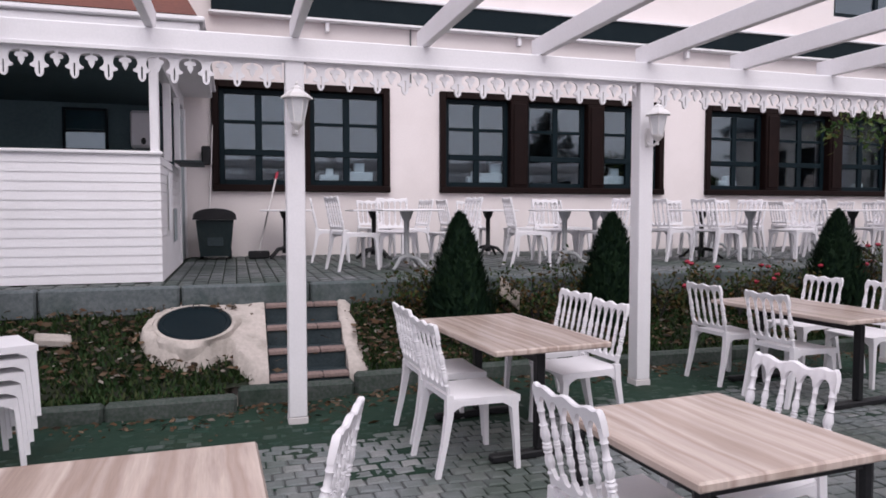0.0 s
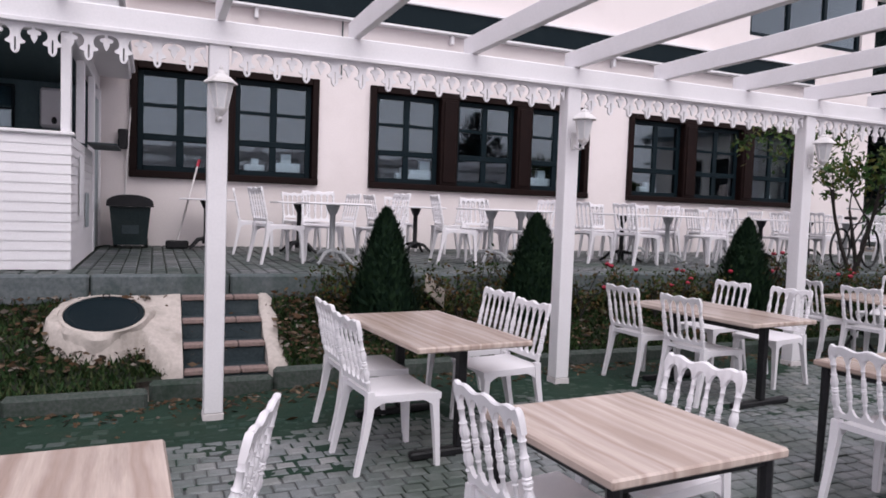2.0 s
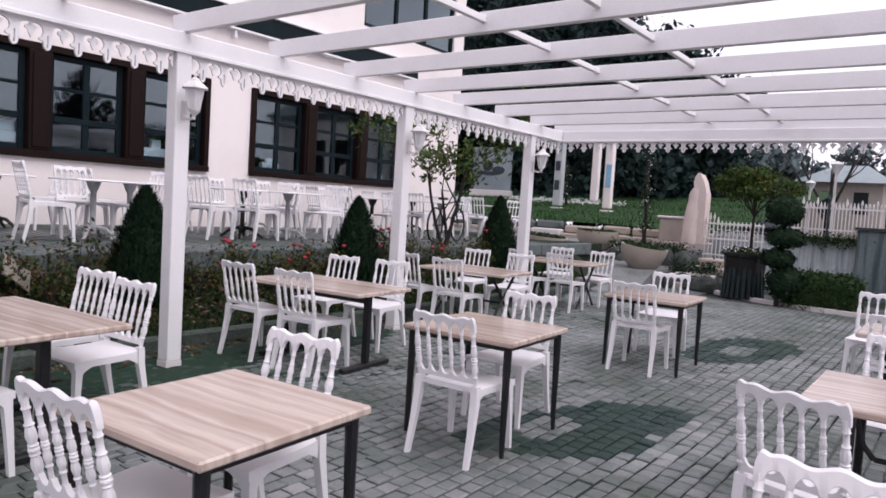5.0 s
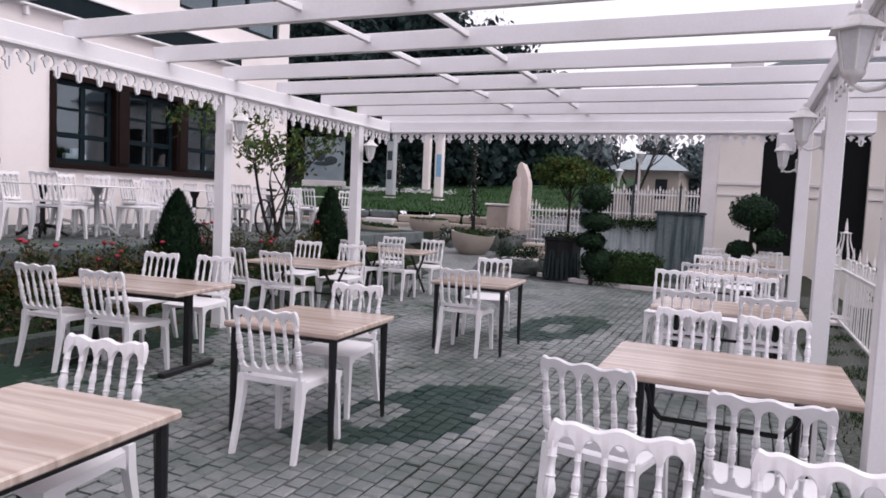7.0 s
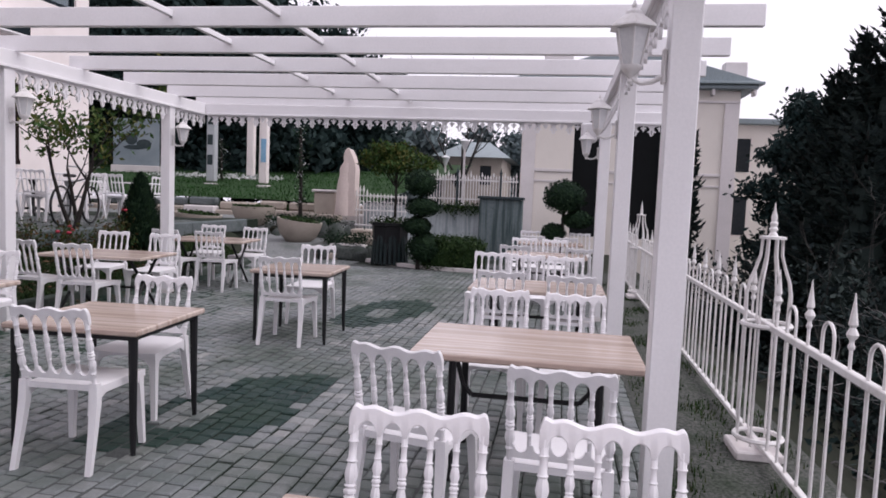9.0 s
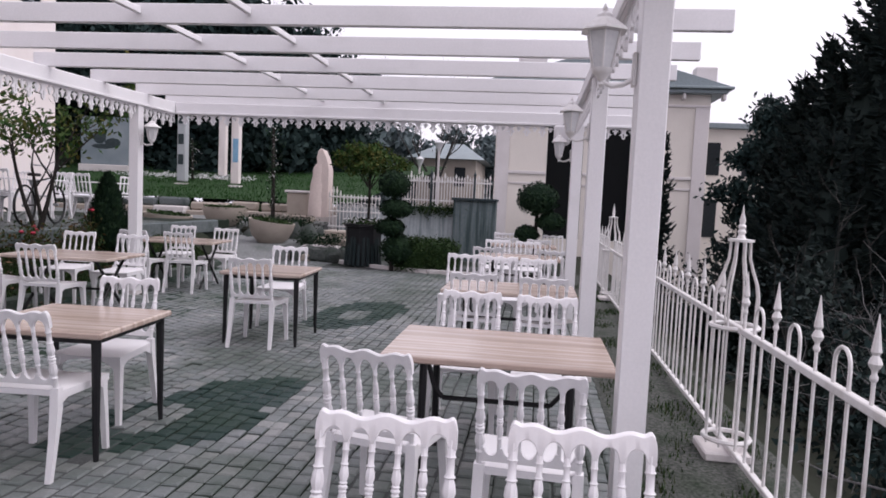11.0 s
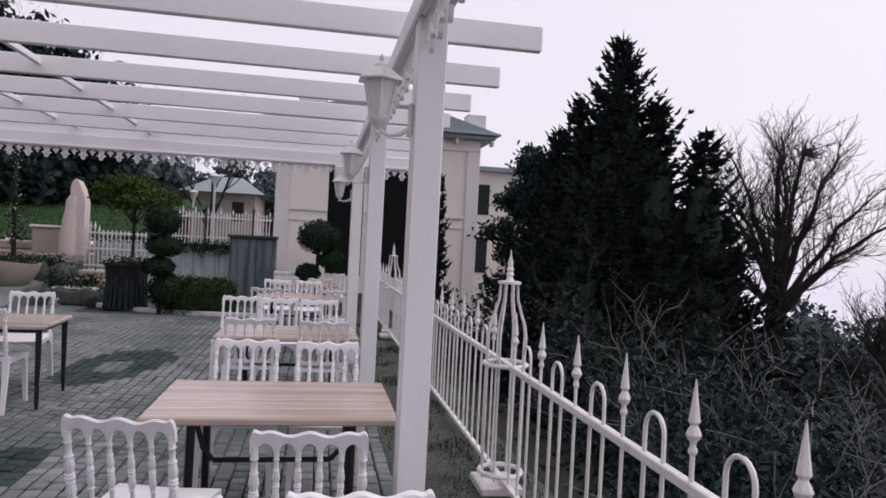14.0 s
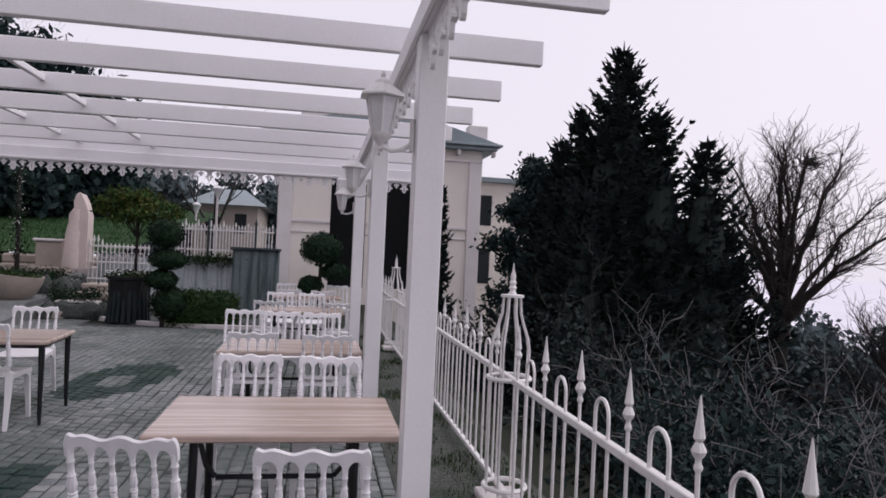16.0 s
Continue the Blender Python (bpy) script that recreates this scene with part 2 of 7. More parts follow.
def wood_top():
    m, nt, bs = material("striped_wood_laminate", (0.4, 0.3, 0.22), 0.2)
    v = coords(nt, "Object", (1, 1, 1))
    warp = noise_tex(nt, coords(nt, "Object", (4, 0.9, 1)), 1.6, 3)
    sep = nt.nodes.new("ShaderNodeSeparateXYZ")
    nt.links.new(v, sep.inputs[0])
    info = nt.nodes.new("ShaderNodeObjectInfo")
    a = nt.nodes.new("ShaderNodeMath")
    a.operation = "MULTIPLY_ADD"
    nt.links.new(warp, a.inputs[0])
    a.inputs[1].default_value = 0.11
    nt.links.new(sep.outputs[0], a.inputs[2])
    b = nt.nodes.new("ShaderNodeMath")
    b.operation = "MULTIPLY_ADD"
    nt.links.new(info.outputs["Random"], b.inputs[0])
    b.inputs[1].default_value = 7.0
    nt.links.new(a.outputs[0], b.inputs[2])
    comb = nt.nodes.new("ShaderNodeCombineXYZ")
    nt.links.new(b.outputs[0], comb.inputs[0])
    bands = noise_tex(nt, comb.outputs[0], 5.2, 2, 0.5)
    col = ramp(nt, bands, [(0.30, (0.36, 0.265, 0.22)), (0.42, (0.48, 0.375, 0.32)), (0.49, (0.63, 0.52, 0.46)), (0.56, (0.43, 0.325, 0.275)), (0.68, (0.69, 0.585, 0.53))])
    streak = noise_tex(nt, coords(nt, "Object", (9, 0.8, 1)), 2.0, 5, 0.6)
    col = mix(nt, ramp(nt, streak, [(0.52, (0, 0, 0)), (0.74, (0.5, 0.5, 0.5))]), col, (0.29, 0.215, 0.18))
    grain = noise_tex(nt, coords(nt, "Object", (60, 3, 1)), 2.0, 4)
    col = mix(nt, 0.35, col, ramp(nt, grain, [(0.3, (0.6, 0.6, 0.6)), (0.7, (1.05, 1.05, 1.05))]), "MULTIPLY")
    nt.links.new(col, bs.inputs["Base Color"])
    bump(nt, bs, grain, 0.05, 0.002)
    return m


WOOD = wood_top()


def paver_material(name, tones, moss, gloss=0.5):
    m, nt, bs = material(name, tones[0], 0.62, 0.0, gloss)
    g = nt.nodes.new("ShaderNodeNewGeometry")
    info = nt.nodes.new("ShaderNodeObjectInfo")
    w = world_coords(nt)
    add = nt.nodes.new("ShaderNodeMath")
    add.operation = "ADD"
    nt.links.new(g.outputs["Random Per Island"], add.inputs[0])
    nt.links.new(info.outputs["Random"], add.inputs[1])
    fr = nt.nodes.new("ShaderNodeMath")
    fr.operation = "FRACT"
    nt.links.new(add.outputs[0], fr.inputs[0])
    c = ramp(nt, fr.outputs[0], [(0.0, tones[0]), (0.5, tones[1]), (0.84, tones[2]), (1.0, tones[-1])])
    fine = noise_tex(nt, w, 55, 4)
    big = noise_tex(nt, w, 0.9, 5)
    c = mix(nt, 0.5, c, ramp(nt, fine, [(0.3, (0.6, 0.6, 0.6)), (0.7, (1.15, 1.15, 1.15))]), "MULTIPLY")
    c = mix(nt, ramp(nt, big, [(0.42, (0, 0, 0)), (0.62, (moss,) * 3)]), c, (0.040, 0.062, 0.044))
    nt.links.new(c, bs.inputs["Base Color"])
    nt.links.new(ramp(nt, big, [(0.35, (0.33, 0.33, 0.33)), (0.65, (0.62, 0.62, 0.62))]), bs.inputs["Roughness"])
    bump(nt, bs, fine, 0.35, 0.004)
    return m


PAVER = paver_material("grey_paver", [(0.150, 0.168, 0.172), (0.180, 0.196, 0.200), (0.208, 0.218, 0.219), (0.28, 0.284, 0.282)], 0.75)
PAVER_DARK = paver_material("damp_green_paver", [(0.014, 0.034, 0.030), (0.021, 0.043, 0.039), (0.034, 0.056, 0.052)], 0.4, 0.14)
PAVER_TERRACE = paver_material("damp_terrace_paver", [(0.055, 0.068, 0.070), (0.085, 0.098, 0.10), (0.12, 0.13, 0.135)], 0.6, 0.3)
PAVER_MOSS = paver_material("mossy_paver", [(0.010, 0.036, 0.026), (0.018, 0.046, 0.034), (0.034, 0.056, 0.047), (0.12, 0.14, 0.135)], 0.7, 0.12)


def glass_material(name, gloss, tint):
    m = bpy.data.materials.new(name)
    m.use_nodes = True
    nt = m.node_tree
    nt.nodes.remove(nt.nodes["Principled BSDF"])
    out = nt.nodes["Material Output"]
    t, g, x = nt.nodes.new("ShaderNodeBsdfTransparent"), nt.nodes.new("ShaderNodeBsdfGlossy"), nt.nodes.new("ShaderNodeMixShader")
    t.inputs["Color"].default_value = (*tint, 1)
    g.inputs["Color"].default_value = (0.80, 0.90, 0.97, 1)
    g.inputs["Roughness"].default_value = 0.03
    x.inputs[0].default_value = gloss
    nt.links.new(t.outputs[0], x.inputs[1])
    nt.links.new(g.outputs[0], x.inputs[2])
    nt.links.new(x.outputs[0], out.inputs["Surface"])
    return m


GLASS = glass_material("window_glass", 0.10, (0.72, 0.79, 0.82))


# ---- mesh building ----
class M:
    """Vertices and faces that become one mesh."""

    def __init__(self):
        self.v, self.f = [], []

    def add(self, vs, fs, m=None):
        o = len(self.v)
        self.v += [tuple(m @ Vector(p)) for p in vs] if m else [tuple(p) for p in vs]
        self.f += [tuple(o + i for i in q) for q in fs]
        return self

    def box(self, x0, x1, y0, y1, z0, z1, c=0.0, m=None):
        """A box, its edges cut by c."""
        if c <= 0:
            vs = [(x, y, z) for x in (x0, x1) for y in (y0, y1) for z in (z0, z1)]
            return self.add(vs, [(0, 1, 3, 2), (4, 6, 7, 5), (0, 4, 5, 1), (2, 3, 7, 6), (0, 2, 6, 4), (1, 5, 7, 3)], m)
        X, Y, Z = (x0, x1), (y0, y1), (z0, z1)
        vs, idx = [], {}
        for i in (0, 1):
            for j in (0, 1):
                for k in (0, 1):
                    sx, sy, sz = (1, -1)[i] * c, (1, -1)[j] * c, (1, -1)[k] * c
                    for a, p in enumerate(((X[i], Y[j] + sy, Z[k] + sz), (X[i] + sx, Y[j], Z[k] + sz), (X[i] + sx, Y[j] + sy, Z[k]))):
                        idx[i, j, k, a] = len(vs)
                        vs.append(p)
        fs = []
        for a in range(3):
            for s in (0, 1):
                q = []
                for u, w in ((0, 0), (1, 0), (1, 1), (0, 1)):
                    key = [u, w]
                    key.insert(a, s)
                    q.append(idx[key[0], key[1], key[2], a])
                fs.append(q if (s == 1) == (a != 1) else q[::-1])
        for a in range(3):
            b1, b2 = [x for x in range(3) if x != a]
            for s1 in (0, 1):
                for s2 in (0, 1):
                    k0, k1 = [0, 0, 0], [0, 0, 0]
                    k0[b1], k0[b2], k1[b1], k1[b2], k1[a] = s1, s2, s1, s2, 1
                    fs.append((idx[(*k0, b1)], idx[(*k1, b1)], idx[(*k1, b2)], idx[(*k0, b2)]))
        for i in (0, 1):
            for j in (0, 1):
                for k in (0, 1):
                    fs.append((idx[i, j, k, 0], idx[i, j, k, 1], idx[i, j, k, 2]))
        return self.add(vs, fs, m)

    def tube(self, pts, radii, seg=8, cap=True):
        """A round bar along points."""
        pts = [Vector(p) for p in pts]
        if isinstance(radii, (int, float)):
            radii = [radii] * len(pts)
        o = len(self.v)
        side = None
        for i, p in enumerate(pts):
            d = (pts[min(i + 1, len(pts) - 1)] - pts[max(i - 1, 0)]).normalized()
            if side is None:
                side = d.orthogonal().normalized()
            side = (side - d * side.dot(d)).normalized()
            up = d.cross(side)
            for k in range(seg):
                a = 2 * math.pi * k / seg
                self.v.append(tuple(p + (side * math.cos(a) + up * math.sin(a)) * radii[i]))
        for i in range(len(pts) - 1):
            for k in range(seg):
                k2 = (k + 1) % seg
                self.f.append((o + i * seg + k, o + i * seg + k2, o + (i + 1) * seg + k2, o + (i + 1) * seg + k))
        if cap:
            self.f.append(tuple(o + k for k in reversed(range(seg))))
            self.f.append(tuple(o + (len(pts) - 1) * seg + k for k in range(seg)))
        return self

    def lathe(self, profile, seg=12, m=None, turn=0.0):
        """A turned shape from (radius, height) pairs."""
        vs, fs = [], []
        for r, z in profile:
            for k in range(seg):
                a = 2 * math.pi * k / seg + turn
                vs.append((r * math.cos(a), r * math.sin(a), z))
        for i in range(len(profile) - 1):
            for k in range(seg):
                k2 = (k + 1) % seg
                fs.append((i * seg + k, i * seg + k2, (i + 1) * seg + k2, (i + 1) * seg + k))
        fs.append(tuple(reversed(range(seg))))
        fs.append(tuple((len(profile) - 1) * seg + k for k in range(seg)))
        return self.add(vs, fs, m)

    def slab(self, outline, y0, y1, m=None):
        """An outline in x and z, given thickness from y0 to y1."""
        n = len(outline)
        vs = [(x, y0, z) for x, z in outline] + [(x, y1, z) for x, z in outline]
        fs = [tuple(range(n)), tuple(reversed(range(n, 2 * n)))]
        fs += [((i + 1) % n, i, n + i, n + (i + 1) % n) for i in range(n)]
        return self.add(vs, fs, m)

    def mesh(self, name, mat, smooth=True):
        me = bpy.data.meshes.new(name)
        me.from_pydata(self.v, [], self.f)
        me.materials.append(mat)
        if smooth:
            me.shade_smooth()
            me.set_sharp_from_angle(angle=radians(38))
        me.update()
        return me


def thing(name, label, category, at=None, group="", kind=""):
    ob = new(name)
    ob.empty_display_size = 0.1
    if at is not None:
        ob.matrix_basis = at
    return tagged(ob, label, category, group, kind)


def part(name, m, mat, parent, label="", smooth=True, at=None):
    ob = new(name, m.mesh(name, mat, smooth))
    ob.parent = parent
    if at is not None:
        ob.matrix_basis = at
    if label:
        tagged(ob, label)
    return ob


def again(name, me, parent, at):
    """One more part on a mesh that is there already."""
    ob = new(name, me)
    ob.parent = parent
    ob.matrix_basis = at
    return ob


def single(name, m, mat, label, category, kind="", group="", smooth=True, at=None):
    ob = new(name, m.mesh(name, mat, smooth))
    if at is not None:
        ob.matrix_basis = at
    return tagged(ob, label, category, group, kind)


rnd = random.Random(7)

# ---- the setting: ground, paving, bank, terrace ----
def ground_height(x, y):
    d = max(0.0, -2.0 - y)
    z = -0.17 - 9.0 * (1 - math.exp(-d / 14.0)) - max(0.0, d - 60) * 0.02
    return max(z, -26.0)


def ground_sheet():
    xs = [-2500, -600, -150, -60, -30, -15, -8, -4, 0, 4, 8, 12, 16, 22, 30, 45, 80, 200, 700, 2500]
    ys = [-2500, -900, -400, -200, -100, -60, -40, -30, -22, -16, -12, -9, -7, -5, -4, -3, -2.4, -2, 0, 4, 8, 14, 25, 60, 200, 800, 2500]
    m = M()
    for x in xs:
        for y in ys:
            m.v.append((x, y, ground_height(x, y)))
    n = len(ys)
    for i in range(len(xs) - 1):
        for j in range(n - 1):
            m.f.append((i * n + j, (i + 1) * n + j, (i + 1) * n + j + 1, i * n + j + 1))
    ob = single("ground", m, SOIL, "dark damp ground falling to low land pale with painted haze", "ground", kind="structure")
    # Far faces take the lilac that imitates haze over the low land.
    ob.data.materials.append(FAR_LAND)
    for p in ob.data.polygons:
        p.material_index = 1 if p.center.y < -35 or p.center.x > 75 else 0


ground_sheet()


def dip(x, y):
    """The paving sinks a little towards the kerb near the garden steps."""
    a, b = max(0.0, min(1.0, (1.7 - x) / 1.1)), max(0.0, min(1.0, (y - 4.3) / 0.9))
    return -0.08 * a * a * (3 - 2 * a) * b * b * (3 - 2 * b)


bed = M().box(-9, 19.5, -0.86, 6.0, -0.3, -0.13)
for i in range(191):
    for j in range(47):
        x, y = -9 + i * 0.15, -0.86 + j * 0.1493
        bed.v.append((x, y, -0.012 + dip(x, y)))
        if i and j:
            o = len(bed.v) - 1
            bed.f.append((o - 48, o - 1, o, o - 47)[::-1])
floor = single("pavement", bed, JOINT, "mossy sand bed between grey stone pavers", "pavement", kind="structure", smooth=False)
strip = M()
for i in range(60):
    for j in range(5):
        x0, y0 = -9 + i * 0.42, -1.9 + j * 0.208
        strip.v += [(x0, y0, 0), (x0 + 0.42, y0, 0), (x0 + 0.42, y0 + 0.208, 0), (x0, y0 + 0.208, 0)]
        o = len(strip.v) - 4
        strip.f.append((o, o + 1, o + 2, o + 3))
strip.v = [(x, y, -0.022 + 0.02 * noise.noise((x * 3, y * 3, 0))) for x, y, z in strip.v]
single("gravel_strip", strip, GRAVEL, "dark mossy gravel strip along the fence", "ground", kind="structure")

BANK0, BANK1 = 6.1, 7.02


def bank_z(y):
    return 0.10 + (y - BANK0) / (BANK1 - BANK0) * 0.56


def bank():
    m = M()
    nx, ny = 150, 10
    for i in range(nx + 1):
        for j in range(ny + 1):
            x, y = -9 + 23.5 * i / nx, BANK0 - 0.02 + (BANK1 - BANK0 + 0.04) * j / ny
            m.v.append((x, y, bank_z(y) - 0.03 - (0.35 if 0.2 < x < 1.02 else 0) + 0.06 * noise.noise((x * 2.1, y * 3, 3)) + 0.03 * noise.noise((x * 7, y * 7, 1))))
    for i in range(nx):
        for j in range(ny):
            a = i * (ny + 1) + j
            m.f.append((a, a + ny + 1, a + ny + 2, a + 1))
    single("garden_bank", m, SOIL, "sloping bed of dark soil below the terrace", "ground", kind="structure")


bank()
TERR = 0.84
terrace = single("terrace", M().box(-9, 16.0, BANK1, 12.2, -0.3, TERR - 0.012), JOINT, "raised terrace with a grey concrete edge", "terrace", kind="structure", smooth=False)
edge = thing("terrace_edge", "weathered grey concrete edging of the raised terrace", "kerb", kind="structure")
m0 = M().box(-0.6, 0.6, -0.07, 0.07, -0.26, 0.012, 0.02).mesh("edge_stone", CONCRETE)
for i in range(20):
    again("edge_stone", m0, edge, pose(-8.4 + i * 1.215, BANK1, TERR, 0, 0, rnd.uniform(-0.3, 0.3)))

kerb = thing("kerb", "mossy grey concrete kerb along the garden bed", "kerb", kind="structure")
m0 = M().box(-0.497, 0.497, -0.06, 0.06, -0.1, 0.13, 0.028).mesh("kerb_stone", KERB_STONE)
for i in range(24):
    x = -8.5 + i * 1.0
    again("kerb_stone", m0, kerb, pose(x, 5.86 if x < 0 else 6.05, dip(x, 5.8) * 0.8 + rnd.uniform(-0.012, 0.008), 0, rnd.uniform(-0.5, 0.5), rnd.uniform(-0.7, 0.7)))


# ---- the restaurant building ----
WALL = 11.6
WINDOWS = [(-0.33, 2.55, 2), (3.44, 7.94, 3), (8.90, 13.66, 3)]
WZ0, WZ1, WALL_TOP, WEST, EAST = 1.885, 3.645, 9.0, -9.0, 16.0


def building():
    m = M()
    m.box(WEST, EAST, WALL, WALL + 0.35, 0.0, WZ0)
    m.box(WEST, EAST, WALL, WALL + 0.35, WZ1, 5.62)
    xs = [WEST] + [v for w in WINDOWS for v in w[:2]] + [EAST]
    for a, b in zip(xs[::2], xs[1::2]):
        m.box(a, b, WALL, WALL + 0.35, WZ0, WZ1)
    m.box(WEST, 12.0, WALL, WALL + 0.35, 5.62, WALL_TOP)
    m.box(15.55, EAST, WALL, WALL + 0.35, 5.62, WALL_TOP)
    m.box(12.0, 15.55, WALL, WALL + 0.35, 7.4, WALL_TOP)
    m.box(EAST - 0.35, EAST, WALL + 0.35, 22, 0.0, WALL_TOP)
    single("wall_north", m, PLASTER, "long cream plastered restaurant wall", "wall", kind="structure", smooth=False)
    # The room's dimness comes from the near-black colour of this shell.
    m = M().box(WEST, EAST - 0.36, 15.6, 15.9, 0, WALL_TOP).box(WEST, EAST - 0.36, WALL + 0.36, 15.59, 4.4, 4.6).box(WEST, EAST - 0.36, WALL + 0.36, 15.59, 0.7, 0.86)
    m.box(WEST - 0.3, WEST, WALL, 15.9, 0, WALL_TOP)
    single("interior_shell", m, INSIDE_SHADE, "dining room behind the windows, dimness put into its colour", "room", kind="structure", smooth=False)
    single("roof_slab", M().box(WEST, EAST + 0.1, WALL - 0.1, 22, WALL_TOP, WALL_TOP + 0.25, 0.03), TRIM, "flat pale roof slab of the restaurant", "roof", kind="structure")


def casement(x0, x1, z0, z1, parent):
    """A dark casement: frame, crossbars and six panes."""
    y0, y1, fr = WALL + 0.06, WALL + 0.13, 0.085
    zt = z0 + (z1 - z0) * 0.34
    m = M()
    m.box(x0, x0 + fr, y0, y1, z0, z1, 0.008).box(x1 - fr, x1, y0, y1, z0, z1, 0.008)
    m.box(x0 + fr, x1 - fr, y0, y1, z0, z0 + fr, 0.008).box(x0 + fr, x1 - fr, y0, y1, z1 - fr, z1, 0.008)
    m.box(x0 + fr, x1 - fr, y0 - 0.01, y1, zt - 0.05, zt + 0.05, 0.008)
    sash = part("window_frame", m, GREEN, parent, "dark painted casement frame")
    xm, zm = (x0 + x1) / 2, (zt + 0.05 + z1 - fr) / 2
    bars = M().box(xm - 0.055, xm + 0.055, y0 + 0.006, y1 - 0.006, z0 + fr, zt - 0.05, 0.006).box(xm - 0.055, xm + 0.055, y0 + 0.006, y1 - 0.006, zt + 0.05, z1 - fr, 0.006)
    bars.box(x0 + fr, xm - 0.055, y0 + 0.01, y1 - 0.01, zm - 0.028, zm + 0.028, 0.005).box(xm + 0.055, x1 - fr, y0 + 0.01, y1 - 0.01, zm - 0.028, zm + 0.028, 0.005)
    part("glazing_bar", bars, GREEN, sash)
    for a, b in ((x0 + fr, xm - 0.055), (xm + 0.055, x1 - fr)):
        for c, d in ((z0 + fr, zt - 0.05), (zt + 0.05, zm - 0.028), (zm + 0.028, z1 - fr)):
            tilt = rnd.uniform(-0.0025, 0.0025)
            p = M().box(a, b, -0.004, 0.004, c, d)
            p.v = [(x, y + y0 + 0.035 + (z - c) * tilt, z) for x, y, z in p.v]
            ob = part("pane", p, GLASS, sash, smooth=False)
            ob.visible_shadow = False


def windows():
    for i, (x0, x1, n) in enumerate(WINDOWS):
        w = thing(f"window_{i + 1}", "wide brown timber window with dark small-paned casements", "window", kind="structure")
        m = M()
        y0, y1, e = WALL - 0.07, WALL + 0.16, 0.11
        m.box(x0, x0 + e, y0, y1, WZ0 + e, WZ1, 0.01).box(x1 - e, x1, y0, y1, WZ0 + e, WZ1, 0.01)
        m.box(x0, x1, y0 - 0.03, y1, WZ0, WZ0 + e, 0.012).box(x0 + e, x1 - e, y0, y1, WZ1 - e, WZ1, 0.01)
        part("outer_frame", m, BROWN, w)
        post = 0.34 if n == 3 else 0.2
        wide = (x1 - x0 - 2 * e - (n - 1) * post) / n
        for k in range(n):
            a = x0 + e + k * (wide + post)
            casement(a, a + wide, WZ0 + e, WZ1 - e, w)
            if k:
                part("mullion", M().box(a - post, a, y0 - 0.02, y1, WZ0 + e, WZ1 - e, 0.012).box(a - post + 0.05, a - 0.05, y0 - 0.045, y0 - 0.022, WZ0 + e + 0.05, WZ1 - e - 0.05, 0.008), BROWN, w, "dark brown boxed mullion")
    w = thing("window_4", "upper floor ribbon window with dark blue-grey panes", "window", kind="structure")
    m = M()
    for a, b in ((12.0, 12.1), (13.15, 13.25), (14.3, 14.4), (15.45, 15.55)):
        m.box(a, b, WALL + 0.05, WALL + 0.15, 5.62, 7.4, 0.008)
    m.box(12.1, 15.45, WALL + 0.06, WALL + 0.14, 5.62, 5.72).box(12.1, 15.45, WALL + 0.06, WALL + 0.14, 7.3, 7.4)
    part("window_frame", m, GREEN, w)
    for a, b in ((12.1, 13.15), (13.25, 14.3), (14.4, 15.45)):
        p = part("pane", M().box(a, b, WALL + 0.09, WALL + 0.1, 5.72, 7.3), GLASS, w, smooth=False)
        p.visible_shadow = False


building()
windows()

awning = thing("awning_cassette", "retracted dark green awning in a white-edged wall cassette", "awning")
part("body", M().box(-0.3, 13.9, WALL - 0.16, WALL - 0.002, 4.70, 5.06, 0.01), GREEN, awning, "dark rolled awning cloth")
part("upper_rail", M().box(-0.34, 13.94, WALL - 0.20, WALL - 0.002, 5.062, 5.11, 0.008), WHITE, awning, "white upper rail")
part("lower_rail", M().box(-0.34, 13.94, WALL - 0.17, WALL - 0.002, 4.655, 4.698, 0.008), WHITE, awning, "white lower rail")
for x in (1.5, 4.9, 8.4, 11.8):
    part("bracket", M().box(x - 0.03, x + 0.03, WALL - 0.12, WALL - 0.002, 4.50, 4.653, 0.006), WHITE, awning)
pipe = M().tube([(2.92, WALL - 0.03, 3.7), (2.92, WALL - 0.03, 4.7)], 0.012, 6)
single("wall_cable", pipe, CONCRETE, "thin grey cable running up the cream wall", "cable")
flood = thing("floodlight", "small grey floodlight on a wall bracket at the building corner", "floodlight", pose(16.0, WALL - 0.15, 6.6))
part("arm", M().tube([(0, 0.15, 0), (0.15, 0, 0.06)], 0.02, 6), CONCRETE, flood)
part("housing", M().box(0.1, 0.3, -0.16, 0.04, -0.1, 0.12, 0.02), CONCRETE, flood)
part("lens", M().box(0.12, 0.28, -0.172, -0.164, -0.08, 0.10, 0.002), FROST, flood)

# white boxes on the tables just behind the panes
for x, w, h in ((1.55, 0.26, 0.2), (2.05, 0.4, 0.3), (4.15, 0.22, 0.2), (4.55, 0.46, 0.34), (7.0, 0.4, 0.3), (7.5, 0.2, 0.25), (9.6, 0.36, 0.2), (13.0, 0.2, 0.16)):
    t = M().box(-w * 0.62, w * 0.62, -0.05, 0.05, 0, h * 0.5, 0.01).box(-w / 5, w / 4, -0.045, 0.045, h * 0.502, h, 0.01)
    single("napkin_box", t, PAPER, "white box standing on the sill inside the window", "box", group="boxes on the sill", at=pose(x, WALL + 0.225, WZ0 + 0.202))
single("inner_sill", M().box(WEST + 1, EAST - 0.4, WALL + 0.17, WALL + 0.6, WZ0 + 0.14, WZ0 + 0.20, 0.01), INSIDE_SHADE, "inner window sill board in the painted room shade", "sill", kind="structure")


